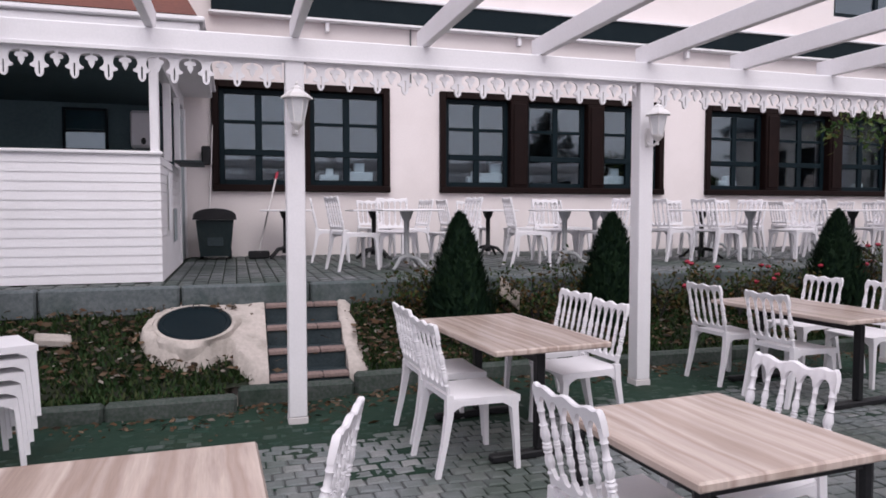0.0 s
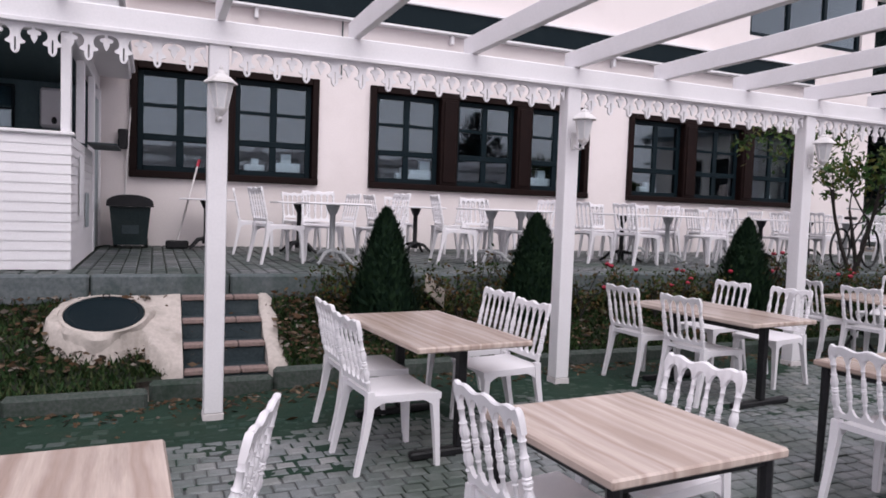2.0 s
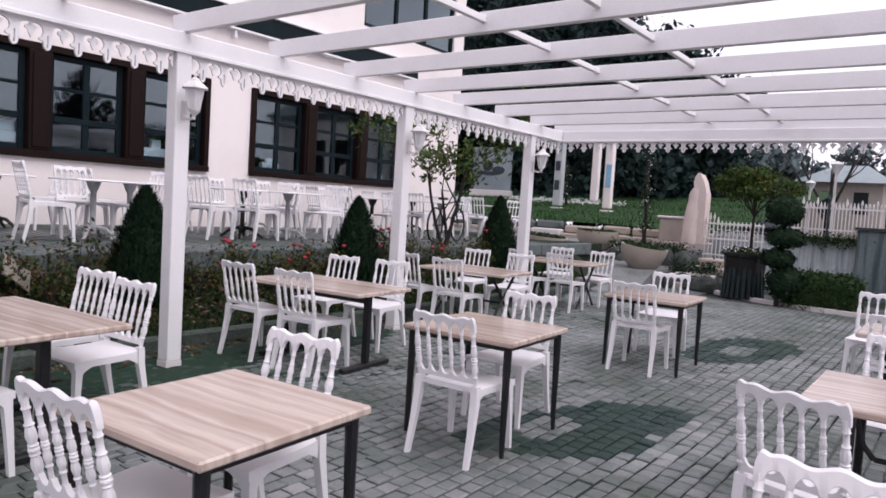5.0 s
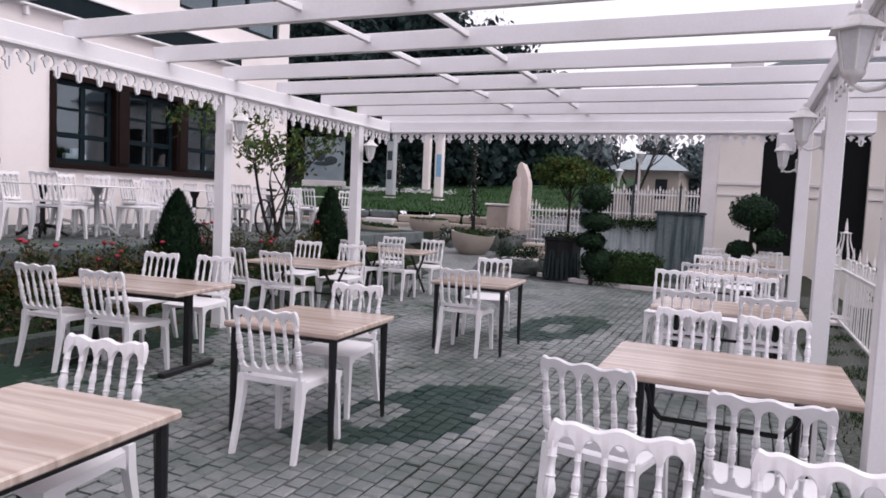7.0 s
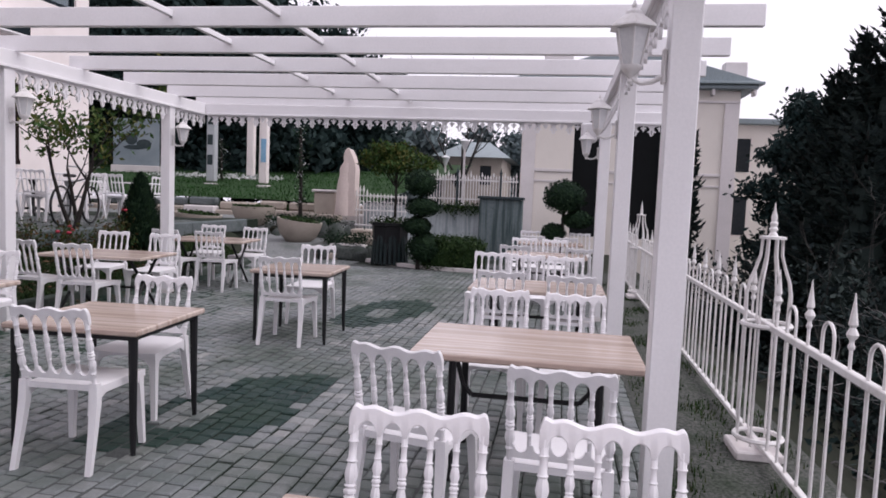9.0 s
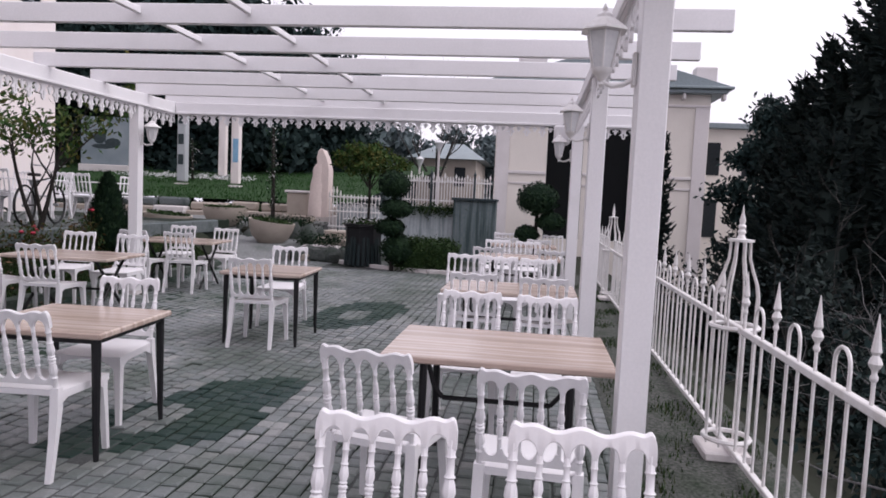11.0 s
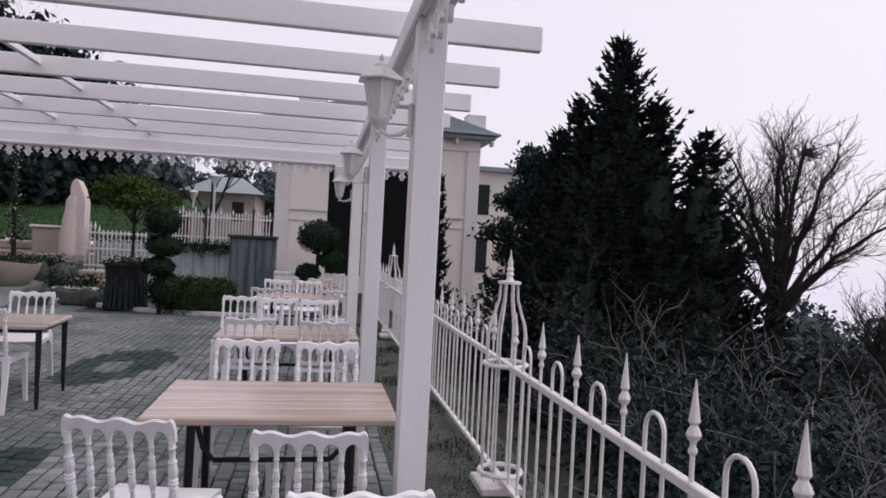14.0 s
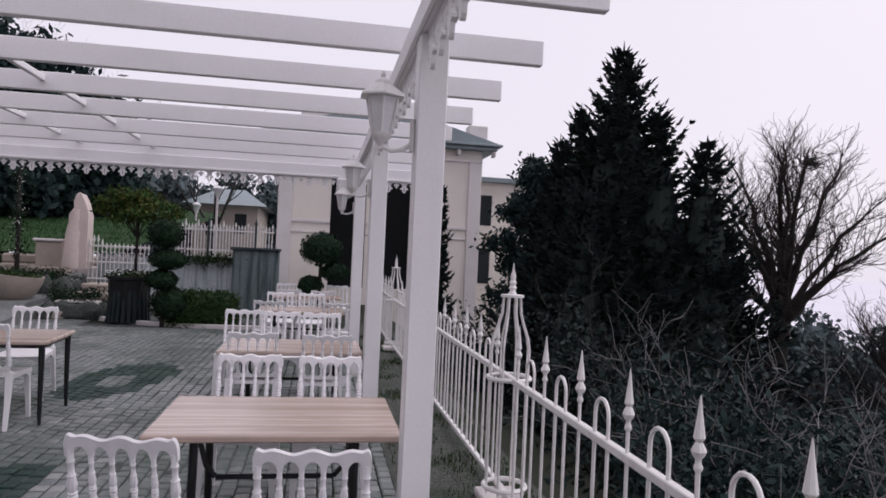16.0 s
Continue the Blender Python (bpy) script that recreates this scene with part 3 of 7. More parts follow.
# ---- the pergola ----
YL, YR, XFAR = 5.42, -0.75, 10.45
BEAM0, BEAM1, RAFT1 = 2.70, 2.87, 3.03
PITCH = 0.222
pergola = thing("pergola", "white painted timber pergola with carved fretwork valance", "pergola")


def fret_mesh():
    """One length of the carved valance: a long drop with curls, and a small trefoil beside it."""
    m = M()
    h = PITCH / 2
    m.box(-h, h, -0.009, 0.009, -0.030, 0.0)
    drop = [(0.080, -0.030), (0.054, -0.038), (0.037, -0.054), (0.029, -0.078), (0.031, -0.100), (0.042, -0.117), (0.057, -0.125), (0.058, -0.139), (0.041, -0.147), (0.028, -0.149), (0.027, -0.172), (0.024, -0.190), (0.014, -0.205), (0.0, -0.212)]
    slot = [(0.0, -0.196), (0.006, -0.188), (0.006, -0.112), (0.0, -0.100), (0.0, -0.030)]
    for s in (-1, 1):
        half = [(s * a, z) for a, z in drop + slot]
        m.slab(half if s < 0 else half[::-1], -0.0105, 0.0105)
    leaf = [(0.0, -0.028), (0.010, -0.029), (0.008, -0.048), (0.026, -0.050), (0.040, -0.060), (0.041, -0.074), (0.030, -0.083), (0.019, -0.081), (0.021, -0.098), (0.013, -0.116), (0.0, -0.138)]
    for s in (-1, 1):
        half = [(s * h - s * a, z) for a, z in leaf]
        m.slab(half if s > 0 else half[::-1], -0.0075, 0.0075)
    return m.mesh("fretwork", WHITE, False)


FRET = fret_mesh()


def beam(name, x0, x1, y0, y1):
    part(name, M().box(x0, x1, y0, y1, BEAM0, BEAM1, 0.008), WHITE, pergola)


beam("beam", -6.2, XFAR + 0.07, YL - 0.07, YL + 0.07)
beam("beam", -6.2, XFAR - 0.075, YR - 0.07, YR + 0.07)
beam("end_beam", XFAR - 0.07, XFAR + 0.07, YR - 0.84, YL - 0.075)
part("beam_moulding", M().box(-6.2, XFAR - 0.10, YL - 0.092, YL - 0.072, BEAM0 - 0.012, BEAM0 + 0.022, 0.005), WHITE, pergola)
part("beam_moulding", M().box(-6.2, XFAR - 0.10, YR + 0.072, YR + 0.092, BEAM0 - 0.012, BEAM0 + 0.022, 0.005), WHITE, pergola)
part("beam_moulding", M().box(XFAR - 0.094, XFAR - 0.072, YR - 0.8, YL - 0.1, BEAM0 - 0.012, BEAM0 + 0.022, 0.005), WHITE, pergola)

POSTS_L = [-5.55, -2.55, 0.45, 3.5, 6.48, 9.46]
POST = M().box(-0.07, 0.07, -0.07, 0.07, 0.05, BEAM0 - 0.002, 0.006).mesh("post", WHITE)
PLINTH = M().box(-0.075, 0.075, -0.075, 0.075, -0.02, 0.048, 0.004).mesh("plinth", TRIM)
for x in POSTS_L:
    low = dip(x, YL)
    again("post", POST, pergola, pose(x, YL, low) @ Matrix.Diagonal((1, 1, (BEAM0 - 0.002 - low) / (BEAM0 - 0.002), 1)))
    again("plinth", PLINTH, pergola, pose(x, YL, low))
for x in (-2.4, 3.62, 6.5, 9.55):
    again("post", POST, pergola, pose(x, YR, 0))
    again("plinth", PLINTH, pergola, pose(x, YR, 0))

RAFTERS = [1.48 + 1.02 * k for k in range(-7, 9)]
RAFT = M().box(-0.03, 0.03, YR - 0.84, YL + 0.12, BEAM1 + 0.002, RAFT1, 0.006).mesh("rafter", WHITE)
for x in RAFTERS:
    again("rafter", RAFT, pergola, pose(x, 0, rnd.uniform(-0.003, 0.003)))
again("rafter", RAFT, pergola, pose(XFAR, 0, 0))
for y in (2.07, 3.0):
    for a, b in zip(RAFTERS, RAFTERS[1:] + [XFAR]):
        if b - a > 0.2:
            part("purlin", M().box(a + 0.031, b - 0.031, y - 0.022, y + 0.022, RAFT1 - 0.085, RAFT1 - 0.035, 0.004), WHITE, pergola)


ends = [-6.2] + POSTS_L + [XFAR - 0.02]
for a, b in zip(ends, ends[1:]):
    lo, hi = a + (0.09 if a != -6.2 else 0), b - (0.09 if b != XFAR - 0.02 else 0)
    n = max(1, round((hi - lo) / PITCH))
    for i in range(n):
        s = (hi - lo) / n / PITCH
        again("fretwork", FRET, pergola, pose(lo + (i + 0.5) * (hi - lo) / n, YL - 0.03, BEAM0 - 0.001) @ Matrix.Diagonal((s, 1, 1, 1)))
ends = [-2.4, 3.62, 6.5, 9.55, XFAR - 0.02]
for a, b in zip(ends, ends[1:]):
    lo, hi = a + 0.09, b - (0.09 if b != XFAR - 0.02 else 0)
    n = max(1, round((hi - lo) / PITCH))
    for i in range(n):
        again("fretwork", FRET, pergola, pose(lo + (i + 0.5) * (hi - lo) / n, YR + 0.03, BEAM0 - 0.001) @ Matrix.Diagonal(((hi - lo) / n / PITCH, 1, 1, 1)))
n = 30
for i in range(n):
    s = (YL - 0.1 - (YR - 0.8)) / n
    again("fretwork", FRET, pergola, pose(XFAR - 0.03, YR - 0.8 + (i + 0.5) * s, BEAM0 - 0.001, 0, 0, 90) @ Matrix.Diagonal((s / PITCH, 1, 0.78, 1)))


# ---- wall lanterns on the posts ----
def lantern():
    """A six-sided white lantern on a bracket; local +y points away from the post."""
    t = thing("wall_lantern", "white six-sided metal lantern bracketed to a pergola post", "lantern", group="pergola lanterns")
    part("back_plate", M().box(-0.03, 0.03, -0.012, 0.012, -0.13, 0.06, 0.006), IRON, t)
    part("bracket", M().tube([(0, 0.01, -0.09), (0, 0.06, -0.12), (0, 0.12, -0.13), (0, 0.17, -0.105), (0, 0.18, -0.07)], [0.016, 0.013, 0.012, 0.013, 0.018], 8), IRON, t)
    c = pose(0, 0.18, 0)
    part("base_cup", M().lathe([(0.008, -0.135), (0.016, -0.12), (0.010, -0.105), (0.026, -0.085), (0.045, -0.065), (0.058, -0.045), (0.06, -0.03)], 12, c), IRON, t)
    r = [(0.055, -0.028), (0.094, 0.165)]
    g = part("lamp_glass", M().lathe(r, 6, c), FROST, t, "milky lamp glass", smooth=False)
    for k in range(6):
        a = 2 * math.pi * k / 6
        ca, sa = math.cos(a), math.sin(a)
        part("rib", M().tube([(0.058 * ca, 0.18 + 0.058 * sa, -0.03), (0.098 * ca, 0.18 + 0.098 * sa, 0.167)], 0.006, 5), IRON, g)
    part("roof", M().lathe([(0.098, 0.166), (0.14, 0.170), (0.135, 0.182), (0.095, 0.215), (0.055, 0.245), (0.05, 0.262), (0.03, 0.275), (0.012, 0.285), (0.016, 0.30), (0.004, 0.325)], 6, c), IRON, t, smooth=False)
    return t


first = lantern()
spots = [(x, YL - 0.082, 2.245, 180) for x in POSTS_L[2:]] + [(x, YR + 0.082, 2.245, 0) for x in (3.62, 6.5, 9.55)]
first.matrix_basis = pose(*spots[0][:3], 0, 0, spots[0][3]) @ Matrix.Diagonal((0.84, 0.84, 0.84, 1))
for x, y, z, r in spots[1:]:
    copy_thing(first, pose(x, y, z, 0, 0, r))
speaker = thing("loudspeaker", "small white loudspeaker hung under the end beam of the pergola", "loudspeaker", pose(9.75, YR + 0.2, 2.5))
part("cabinet", M().box(-0.09, 0.09, -0.11, 0.11, -0.13, 0.13, 0.03), PLASTIC, speaker)
part("bracket", M().tube([(0, 0, 0.12), (0, -0.1, 0.2)], 0.015, 6), BLACK, speaker)


# ---- chairs and tables ----
def spindle_profile(length, r):
    out = [(r * 0.9, 0)]
    for a, k in ((0.10, 0.85), (0.20, 0.80), (0.225, 1.2), (0.25, 0.82), (0.27, 0.95), (0.33, 1.35), (0.38, 1.25), (0.43, 0.9), (0.445, 1.25), (0.465, 0.85), (0.48, 1.3), (0.50, 1.3), (0.515, 0.85), (0.535, 1.25), (0.55, 0.9), (0.61, 1.35), (0.67, 1.15), (0.71, 0.85), (0.725, 1.2), (0.745, 0.82), (0.86, 0.80), (0.875, 1.1), (0.89, 0.85), (1.0, 0.95)):
        out.append((r * k, a * length))
    return out


def chair():
    """A white plastic chair with turned spindles; it faces +y and stands on z = 0."""
    t = thing("chair", "white plastic banquet chair with turned spindles and wavy top rail", "chair", group="white spindle-back chairs")
    seat = M()
    n = 10
    rows = []
    for i in range(n + 1):
        y = -0.205 + 0.43 * i / n
        w = 0.19 + 0.025 * i / n
        drop = -0.012 * math.sin(math.pi * i / n) - (0.02 * (i / n) ** 6)
        rows.append((y, w, drop))
    for y, w, d in rows:
        seat.v += [(-w, y, 0.40), (-w, y, 0.445 + d * 0.3), (-w * 0.9, y, 0.458 + d), (0, y, 0.455 + d * 1.2), (w * 0.9, y, 0.458 + d), (w, y, 0.445 + d * 0.3), (w, y, 0.40), (w * 0.85, y, 0.425), (-w * 0.85, y, 0.425)]
    for i in range(n):
        for k in range(9):
            a, b = i * 9 + k, i * 9 + (k + 1) % 9
            seat.f.append((a, a + 9, b + 9, b))
    seat.f += [tuple(range(9)), tuple(reversed(range(n * 9, n * 9 + 9)))]
    part("seat", seat, PLASTIC, t)
    apron = []
    for i in range(13):
        x = -0.20 + 0.40 * i / 12
        apron.append((x, 0.412 - 0.10 * abs(x / 0.20) ** 3.5))
    part("apron", M().slab([(-0.20, 0.432)] + apron + [(0.20, 0.432)], 0.19, 0.213), PLASTIC, t)
    side = [(-0.21, 0.432)] + [(-0.21 + 0.41 * i / 10, 0.412 - 0.075 * abs(i / 5 - 1) ** 3.5) for i in range(11)] + [(0.20, 0.432)]
    for s in (-1, 1):
        part("side_apron", M().slab(side, -0.010, 0.010, pose(s * 0.192, 0, 0, 0, 0, 90 - s * 2.5)), PLASTIC, t)
    for s in (-1, 1):
        front = M()
        for z, w, x, y in ((0.0, 0.014, 0.205, 0.215), (0.2, 0.017, 0.198, 0.205), (0.36, 0.021, 0.19, 0.195), (0.42, 0.026, 0.186, 0.19)):
            front.v += [(s * x - w, y - w, z), (s * x + w, y - w, z), (s * x + w, y + w, z), (s * x - w, y + w, z)]
        back = M()
        for z, w, x, y in ((0.0, 0.014, 0.195, -0.275), (0.2, 0.017, 0.19, -0.232), (0.36, 0.021, 0.186, -0.205), (0.47, 0.02, 0.184, -0.203)):
            back.v += [(s * x - w, y - w, z), (s * x + w, y - w, z), (s * x + w, y + w, z), (s * x - w, y + w, z)]
        for leg in (front, back):
            for i in range(3):
                for k in range(4):
                    leg.f.append((i * 4 + k, i * 4 + (k + 1) % 4, i * 4 + 4 + (k + 1) % 4, i * 4 + 4 + k))
            leg.f += [(3, 2, 1, 0), (12, 13, 14, 15)]
            part("leg", leg, PLASTIC, t)
    lean = lambda z: -0.205 - (z - 0.46) * 0.20
    xs = [-0.184 + 0.0736 * i for i in range(6)]
    top, low = M(), M()
    n = 66
    for i in range(n + 1):
        x = -0.199 + 0.398 * i / n
        u = x / 0.199
        crest = 0.868 + 0.008 * math.cos(u * math.pi * 3) + 0.017 * math.exp(-((abs(u) - 0.93) / 0.075) ** 2) - 0.022 * max(0.0, (abs(u) - 0.95) / 0.05) ** 2
        ph = max(0.0, min(1.0, (min(abs(x - a) for a in xs) - 0.0085) / 0.0283))
        under = 0.790 + 0.040 * math.sqrt(ph * (2 - ph))
        if abs(x) > 0.184:
            under = 0.790
        for z, dy in ((under, -0.009), (under, 0.009), (under + 0.005, 0.0125), (crest - 0.006, 0.0125), (crest, 0.006), (crest, -0.006), (crest - 0.006, -0.0125)):
            top.v.append((x, lean(z) + dy, z))
        over = 0.545 - 0.034 * math.sqrt(ph * (2 - ph))
        for z, dy in ((0.485, -0.012), (0.485, 0.012), (over, 0.010), (over, -0.010)):
            low.v.append((x * 0.95, lean(z) + dy, z))
    for q, c in ((top, 7), (low, 4)):
        for i in range(n):
            for k in range(c):
                q.f.append((i * c + k, i * c + (k + 1) % c, i * c + c + (k + 1) % c, i * c + c + k))
        q.f += [tuple(reversed(range(c))), tuple(range(n * c, n * c + c))]
    part("top_rail", top, PLASTIC, t)
    part("lower_rail", low, PLASTIC, t)
    tilt = math.degrees(math.atan(0.20))
    for i, x in enumerate(xs):
        outer = i in (0, 5)
        z0, z1, r = (0.44, 0.815, 0.0145) if outer else (0.525, 0.80, 0.0105)
        part("upright" if outer else "spindle", M().lathe(spindle_profile((z1 - z0) / math.cos(radians(tilt)), r), 8), PLASTIC, t, at=pose(x, lean(z0), z0, tilt, 0, 0))
    return t


CHAIR = chair()
# top rail x, y and facing in degrees (0 faces +y, -90 faces +x, 90 faces -x)
CHAIRS = [
    (1.12, 4.64, -88), (1.10, 4.0, -85), (2.68, 5.12, 96), (2.62, 4.46, 94),
    (4.10, 5.30, -86), (4.14, 4.57, -84), (5.70, 5.55, 95), (5.82, 4.92, 97),
    (1.14, 2.2, -84), (2.33, 2.42, 96),
    (3.44, 2.40, -86), (4.84, 2.62, 93),
    (6.70, 2.50, -87), (8.35, 2.70, 95),
    (6.98, 5.68, -95), (6.86, 4.93, -86), (8.85, 5.85, 96), (8.80, 5.05, 92),
    (9.72, 5.6, -92), (9.76, 4.92, -86), (11.45, 5.75, 95), (11.3, 4.9, 90),
    (3.16, 0.45, -101), (2.97, -0.27, -93), (5.26, 0.18, 89), (5.23, -0.37, 91),
    (6.55, 0.28, -89), (6.48, -0.36, -91), (8.72, 0.58, 88), (8.62, 0.14, 92), (8.58, -0.32, 91),
    (10.25, 0.40, -90), (10.2, -0.55, -88), (12.25, 0.36, 90), (12.2, -0.16, 91),
    (13.1, 0.25, -90), (13.05, -0.35, -90), (15.15, 0.38, 90), (15.2, -0.13, 90), (15.1, -0.66, 91),
    (2.27, 0.17, 92), (2.30, -0.42, 90),
    (0.33, 2.20, 70),
]


def place_chair(x, y, z, face):
    a = radians(face)
    return pose(x - math.sin(a) * 0.285, y + math.cos(a) * 0.285, z, 0, 0, face)


CHAIR.matrix_basis = place_chair(*CHAIRS[0][:2], 0, CHAIRS[0][2]) @ Matrix.Diagonal((1.10, 1.06, 1.035, 1))
for x, y, r in CHAIRS[1:]:
    copy_thing(CHAIR, place_chair(x, y, 0, r))
for i in range(5):
    ob = copy_thing(CHAIR, pose(-1.62 + 0.025 * i, 5.0 - 0.01 * i, dip(-1.62, 5.0) + 0.085 * i, 0, 0, -62))
    tagged(ob, "white plastic spindle-back chair stacked with others beside the kerb", "chair", group="stack of chairs")


def tabletop(w, d):
    return M().box(-w / 2, w / 2, -d / 2, d / 2, 0.705, 0.742, 0.008)


def four_leg_table(w, d):
    t = thing("cafe_table", "square wood-top cafe table on four black tapered legs", "table", group="wood-top tables")
    part("tabletop", tabletop(w, d), WOOD, t, "striped tan wood laminate top")
    a, b = w / 2 - 0.055, d / 2 - 0.055
    part("under_frame", M().box(-a, a, -b - 0.014, -b + 0.014, 0.672, 0.704, 0.003).box(-a, a, b - 0.014, b + 0.014, 0.672, 0.704, 0.003).box(-a - 0.014, -a + 0.014, -b + 0.015, b - 0.015, 0.672, 0.704, 0.003).box(a - 0.014, a + 0.014, -b + 0.015, b - 0.015, 0.672, 0.704, 0.003), BLACK, t)
    for sx in (-1, 1):
        for sy in (-1, 1):
            part("leg", M().tube([(sx * (a + 0.01), sy * (b + 0.01), 0), (sx * (a + 0.006), sy * (b + 0.006), 0.1), (sx * a, sy * b, 0.70)], [0.015, 0.019, 0.028], 8), BLACK, t)
    return t


def column_table(w, d):
    t = thing("cafe_table", "long wood-top cafe table on two black columns", "table", group="wood-top tables")
    part("tabletop", tabletop(w, d), WOOD, t, "striped tan wood laminate top")
    b = d / 2 - 0.2
    for s in (-1, 1):
        part("column", M().box(-0.03, 0.03, s * b - 0.03, s * b + 0.03, 0.05, 0.704, 0.006), BLACK, t)
        part("foot", M().box(-w * 0.42, w * 0.42, s * b - 0.035, s * b + 0.035, 0.0, 0.048, 0.01), BLACK, t)
        part("top_arm", M().box(-w * 0.36, w * 0.36, s * b - 0.02, s * b + 0.02, 0.668, 0.702, 0.004), BLACK, t)
    part("stretcher", M().box(-0.018, 0.018, -b + 0.031, b - 0.031, 0.60, 0.64, 0.004), BLACK, t)
    return t


def tube_table(w, d):
    t = thing("cafe_table", "long wood-top cafe table on bent black tube legs", "table", group="wood-top tables")
    part("tabletop", tabletop(w, d), WOOD, t, "striped tan wood laminate top")
    b = d / 2 - 0.22
    for s in (-1, 1):
        part("leg_frame", M().tube([(-w * 0.34, s * b, 0), (-w * 0.30, s * b, 0.66), (-w * 0.26, s * b, 0.69), (w * 0.26, s * b, 0.69), (w * 0.30, s * b, 0.66), (w * 0.34, s * b, 0)], 0.022, 8), BLACK, t)
        part("spreader", M().tube([(-w * 0.2, s * b, 0.69), (-w * 0.2, s * (b - 0.05), 0.52), (-w * 0.2, s * (b - 0.1), 0.46)], 0.014, 7), BLACK, t)
    part("cross_tube", M().tube([(-w * 0.2, -b + 0.1, 0.46), (-w * 0.2, b - 0.1, 0.46)], 0.014, 7), BLACK, t)
    return t


def cross_table(w, d):
    t = thing("cafe_table", "long wood-top cafe table on crossed black legs", "table", group="wood-top tables")
    part("tabletop", tabletop(w, d), WOOD, t, "striped tan wood laminate top")
    b = d / 2 - 0.2
    for s in (-1, 1):
        for q in (-1, 1):
            part("leg", M().tube([(q * w * 0.42, s * b, 0.02), (-q * w * 0.32, s * b + q * 0.02, 0.70)], 0.018, 7), BLACK, t)
    part("cross_tube", M().tube([(0, -b, 0.34), (0, b, 0.34)], 0.014, 7), BLACK, t)
    return t


for make, w, d, x, y, r in (
    (column_table, 0.82, 1.34, 1.80, 4.44, 5), (column_table, 0.80, 1.40, 4.72, 4.76, 5),
    (four_leg_table, 0.82, 0.82, 1.71, 2.16, 4), (four_leg_table, 0.84, 0.84, 4.12, 2.53, 3), (four_leg_table, 0.86, 0.84, 7.28, 2.49, 3),
    (cross_table, 0.85, 1.25, 7.6, 5.02, 4), (cross_table, 0.85, 1.25, 10.52, 5.24, 4),
    (tube_table, 0.90, 1.24, 4.21, -0.085, 0), (tube_table, 0.85, 1.26, 6.95, -0.045, 0), (tube_table, 0.85, 1.26, 10.95, -0.03, 0), (tube_table, 0.85, 1.26, 13.9, -0.06, 0),
    (tube_table, 0.90, 1.24, 1.52, -0.14, 0), (four_leg_table, 0.82, 0.9, -0.33, 2.05, 2),
):
    make(w, d).matrix_basis = pose(x, y, 0, 0, 0, r)


# ---- the iron fence ----
FY, RAIL = -1.57, 0.835
fence = thing("iron_fence", "white painted wrought iron fence with hoops and spear finials", "fence")
part("top_rail", M().box(-3.0, 15.9, FY - 0.02, FY + 0.02, RAIL - 0.02, RAIL + 0.02, 0.005), IRON, fence)
part("bottom_rail", M().box(-3.0, 15.9, FY - 0.02, FY + 0.02, 0.04, 0.075, 0.005), IRON, fence)
SPEAR = M().tube([(0, 0, 0.05), (0, 0, RAIL + 0.12)], 0.009, 6).lathe([(0.009, 0.945), (0.016, 0.955), (0.016, 0.966), (0.011, 0.975), (0.011, 0.99), (0.021, 1.003), (0.027, 1.018), (0.021, 1.034), (0.012, 1.05), (0.021, 1.064), (0.019, 1.076), (0.009, 1.15), (0.002, 1.21)], 8).mesh("spear_bar", IRON)
hoop = [(-0.075, 0, 0.05), (-0.075, 0, 0.95)] + [(-0.075 * math.cos(radians(a)), 0, 0.95 + 0.075 * math.sin(radians(a))) for a in range(20, 180, 20)] + [(0.075, 0, 0.95), (0.075, 0, 0.05)]
HOOP = M().tube(hoop, 0.0095, 6).mesh("hoop_bar", IRON)


def bell(x):
    """A bell-shaped cage of bars that strengthens the fence."""
    def ring(z, r):
        q = [(x + r * math.cos(a * math.pi / 10), FY + r * math.sin(a * math.pi / 10), z) for a in range(21)]
        part("ring", M().tube(q, 0.016, 6), IRON, fence)
    ring(0.10, 0.145)
    ring(RAIL, 0.145)
    for k in range(8):
        a = 2 * math.pi * k / 8 + 0.2
        c, s = math.cos(a), math.sin(a)
        q = [(0.135, 0.06), (0.135, 0.90), (0.138, 1.03), (0.125, 1.11), (0.092, 1.20), (0.068, 1.28), (0.062, 1.39)]
        part("cage_bar", M().tube([(x + r * c, FY + r * s, z) for r, z in q], 0.0085, 6), IRON, fence)
    part("cage_cap", M().lathe([(0.08, 1.385), (0.08, 1.402), (0.03, 1.407), (0.018, 1.43), (0.028, 1.45), (0.018, 1.465), (0.026, 1.485), (0.016, 1.50), (0.02, 1.525), (0.008, 1.57), (0.002, 1.62)], 10, pose(x, FY, 0)), IRON, fence)
    part("base_plate", M().box(x - 0.17, x + 0.17, FY - 0.12, FY + 0.17, -0.02, 0.04, 0.01), TRIM, fence)


BELLS = (4.9, 12.2)
for i in range(35):
    x = -2.935 + 0.545 * i
    if all(abs(x - b) > 0.16 for b in BELLS):
        again("spear_bar", SPEAR, fence, pose(x, FY, 0, 0, 0, 20 * i))
    if all(abs(x + 0.2725 - b) > 0.2 for b in BELLS):
        again("hoop_bar", HOOP, fence, pose(x + 0.2725, FY, 0))
for b in BELLS:
    bell(b)


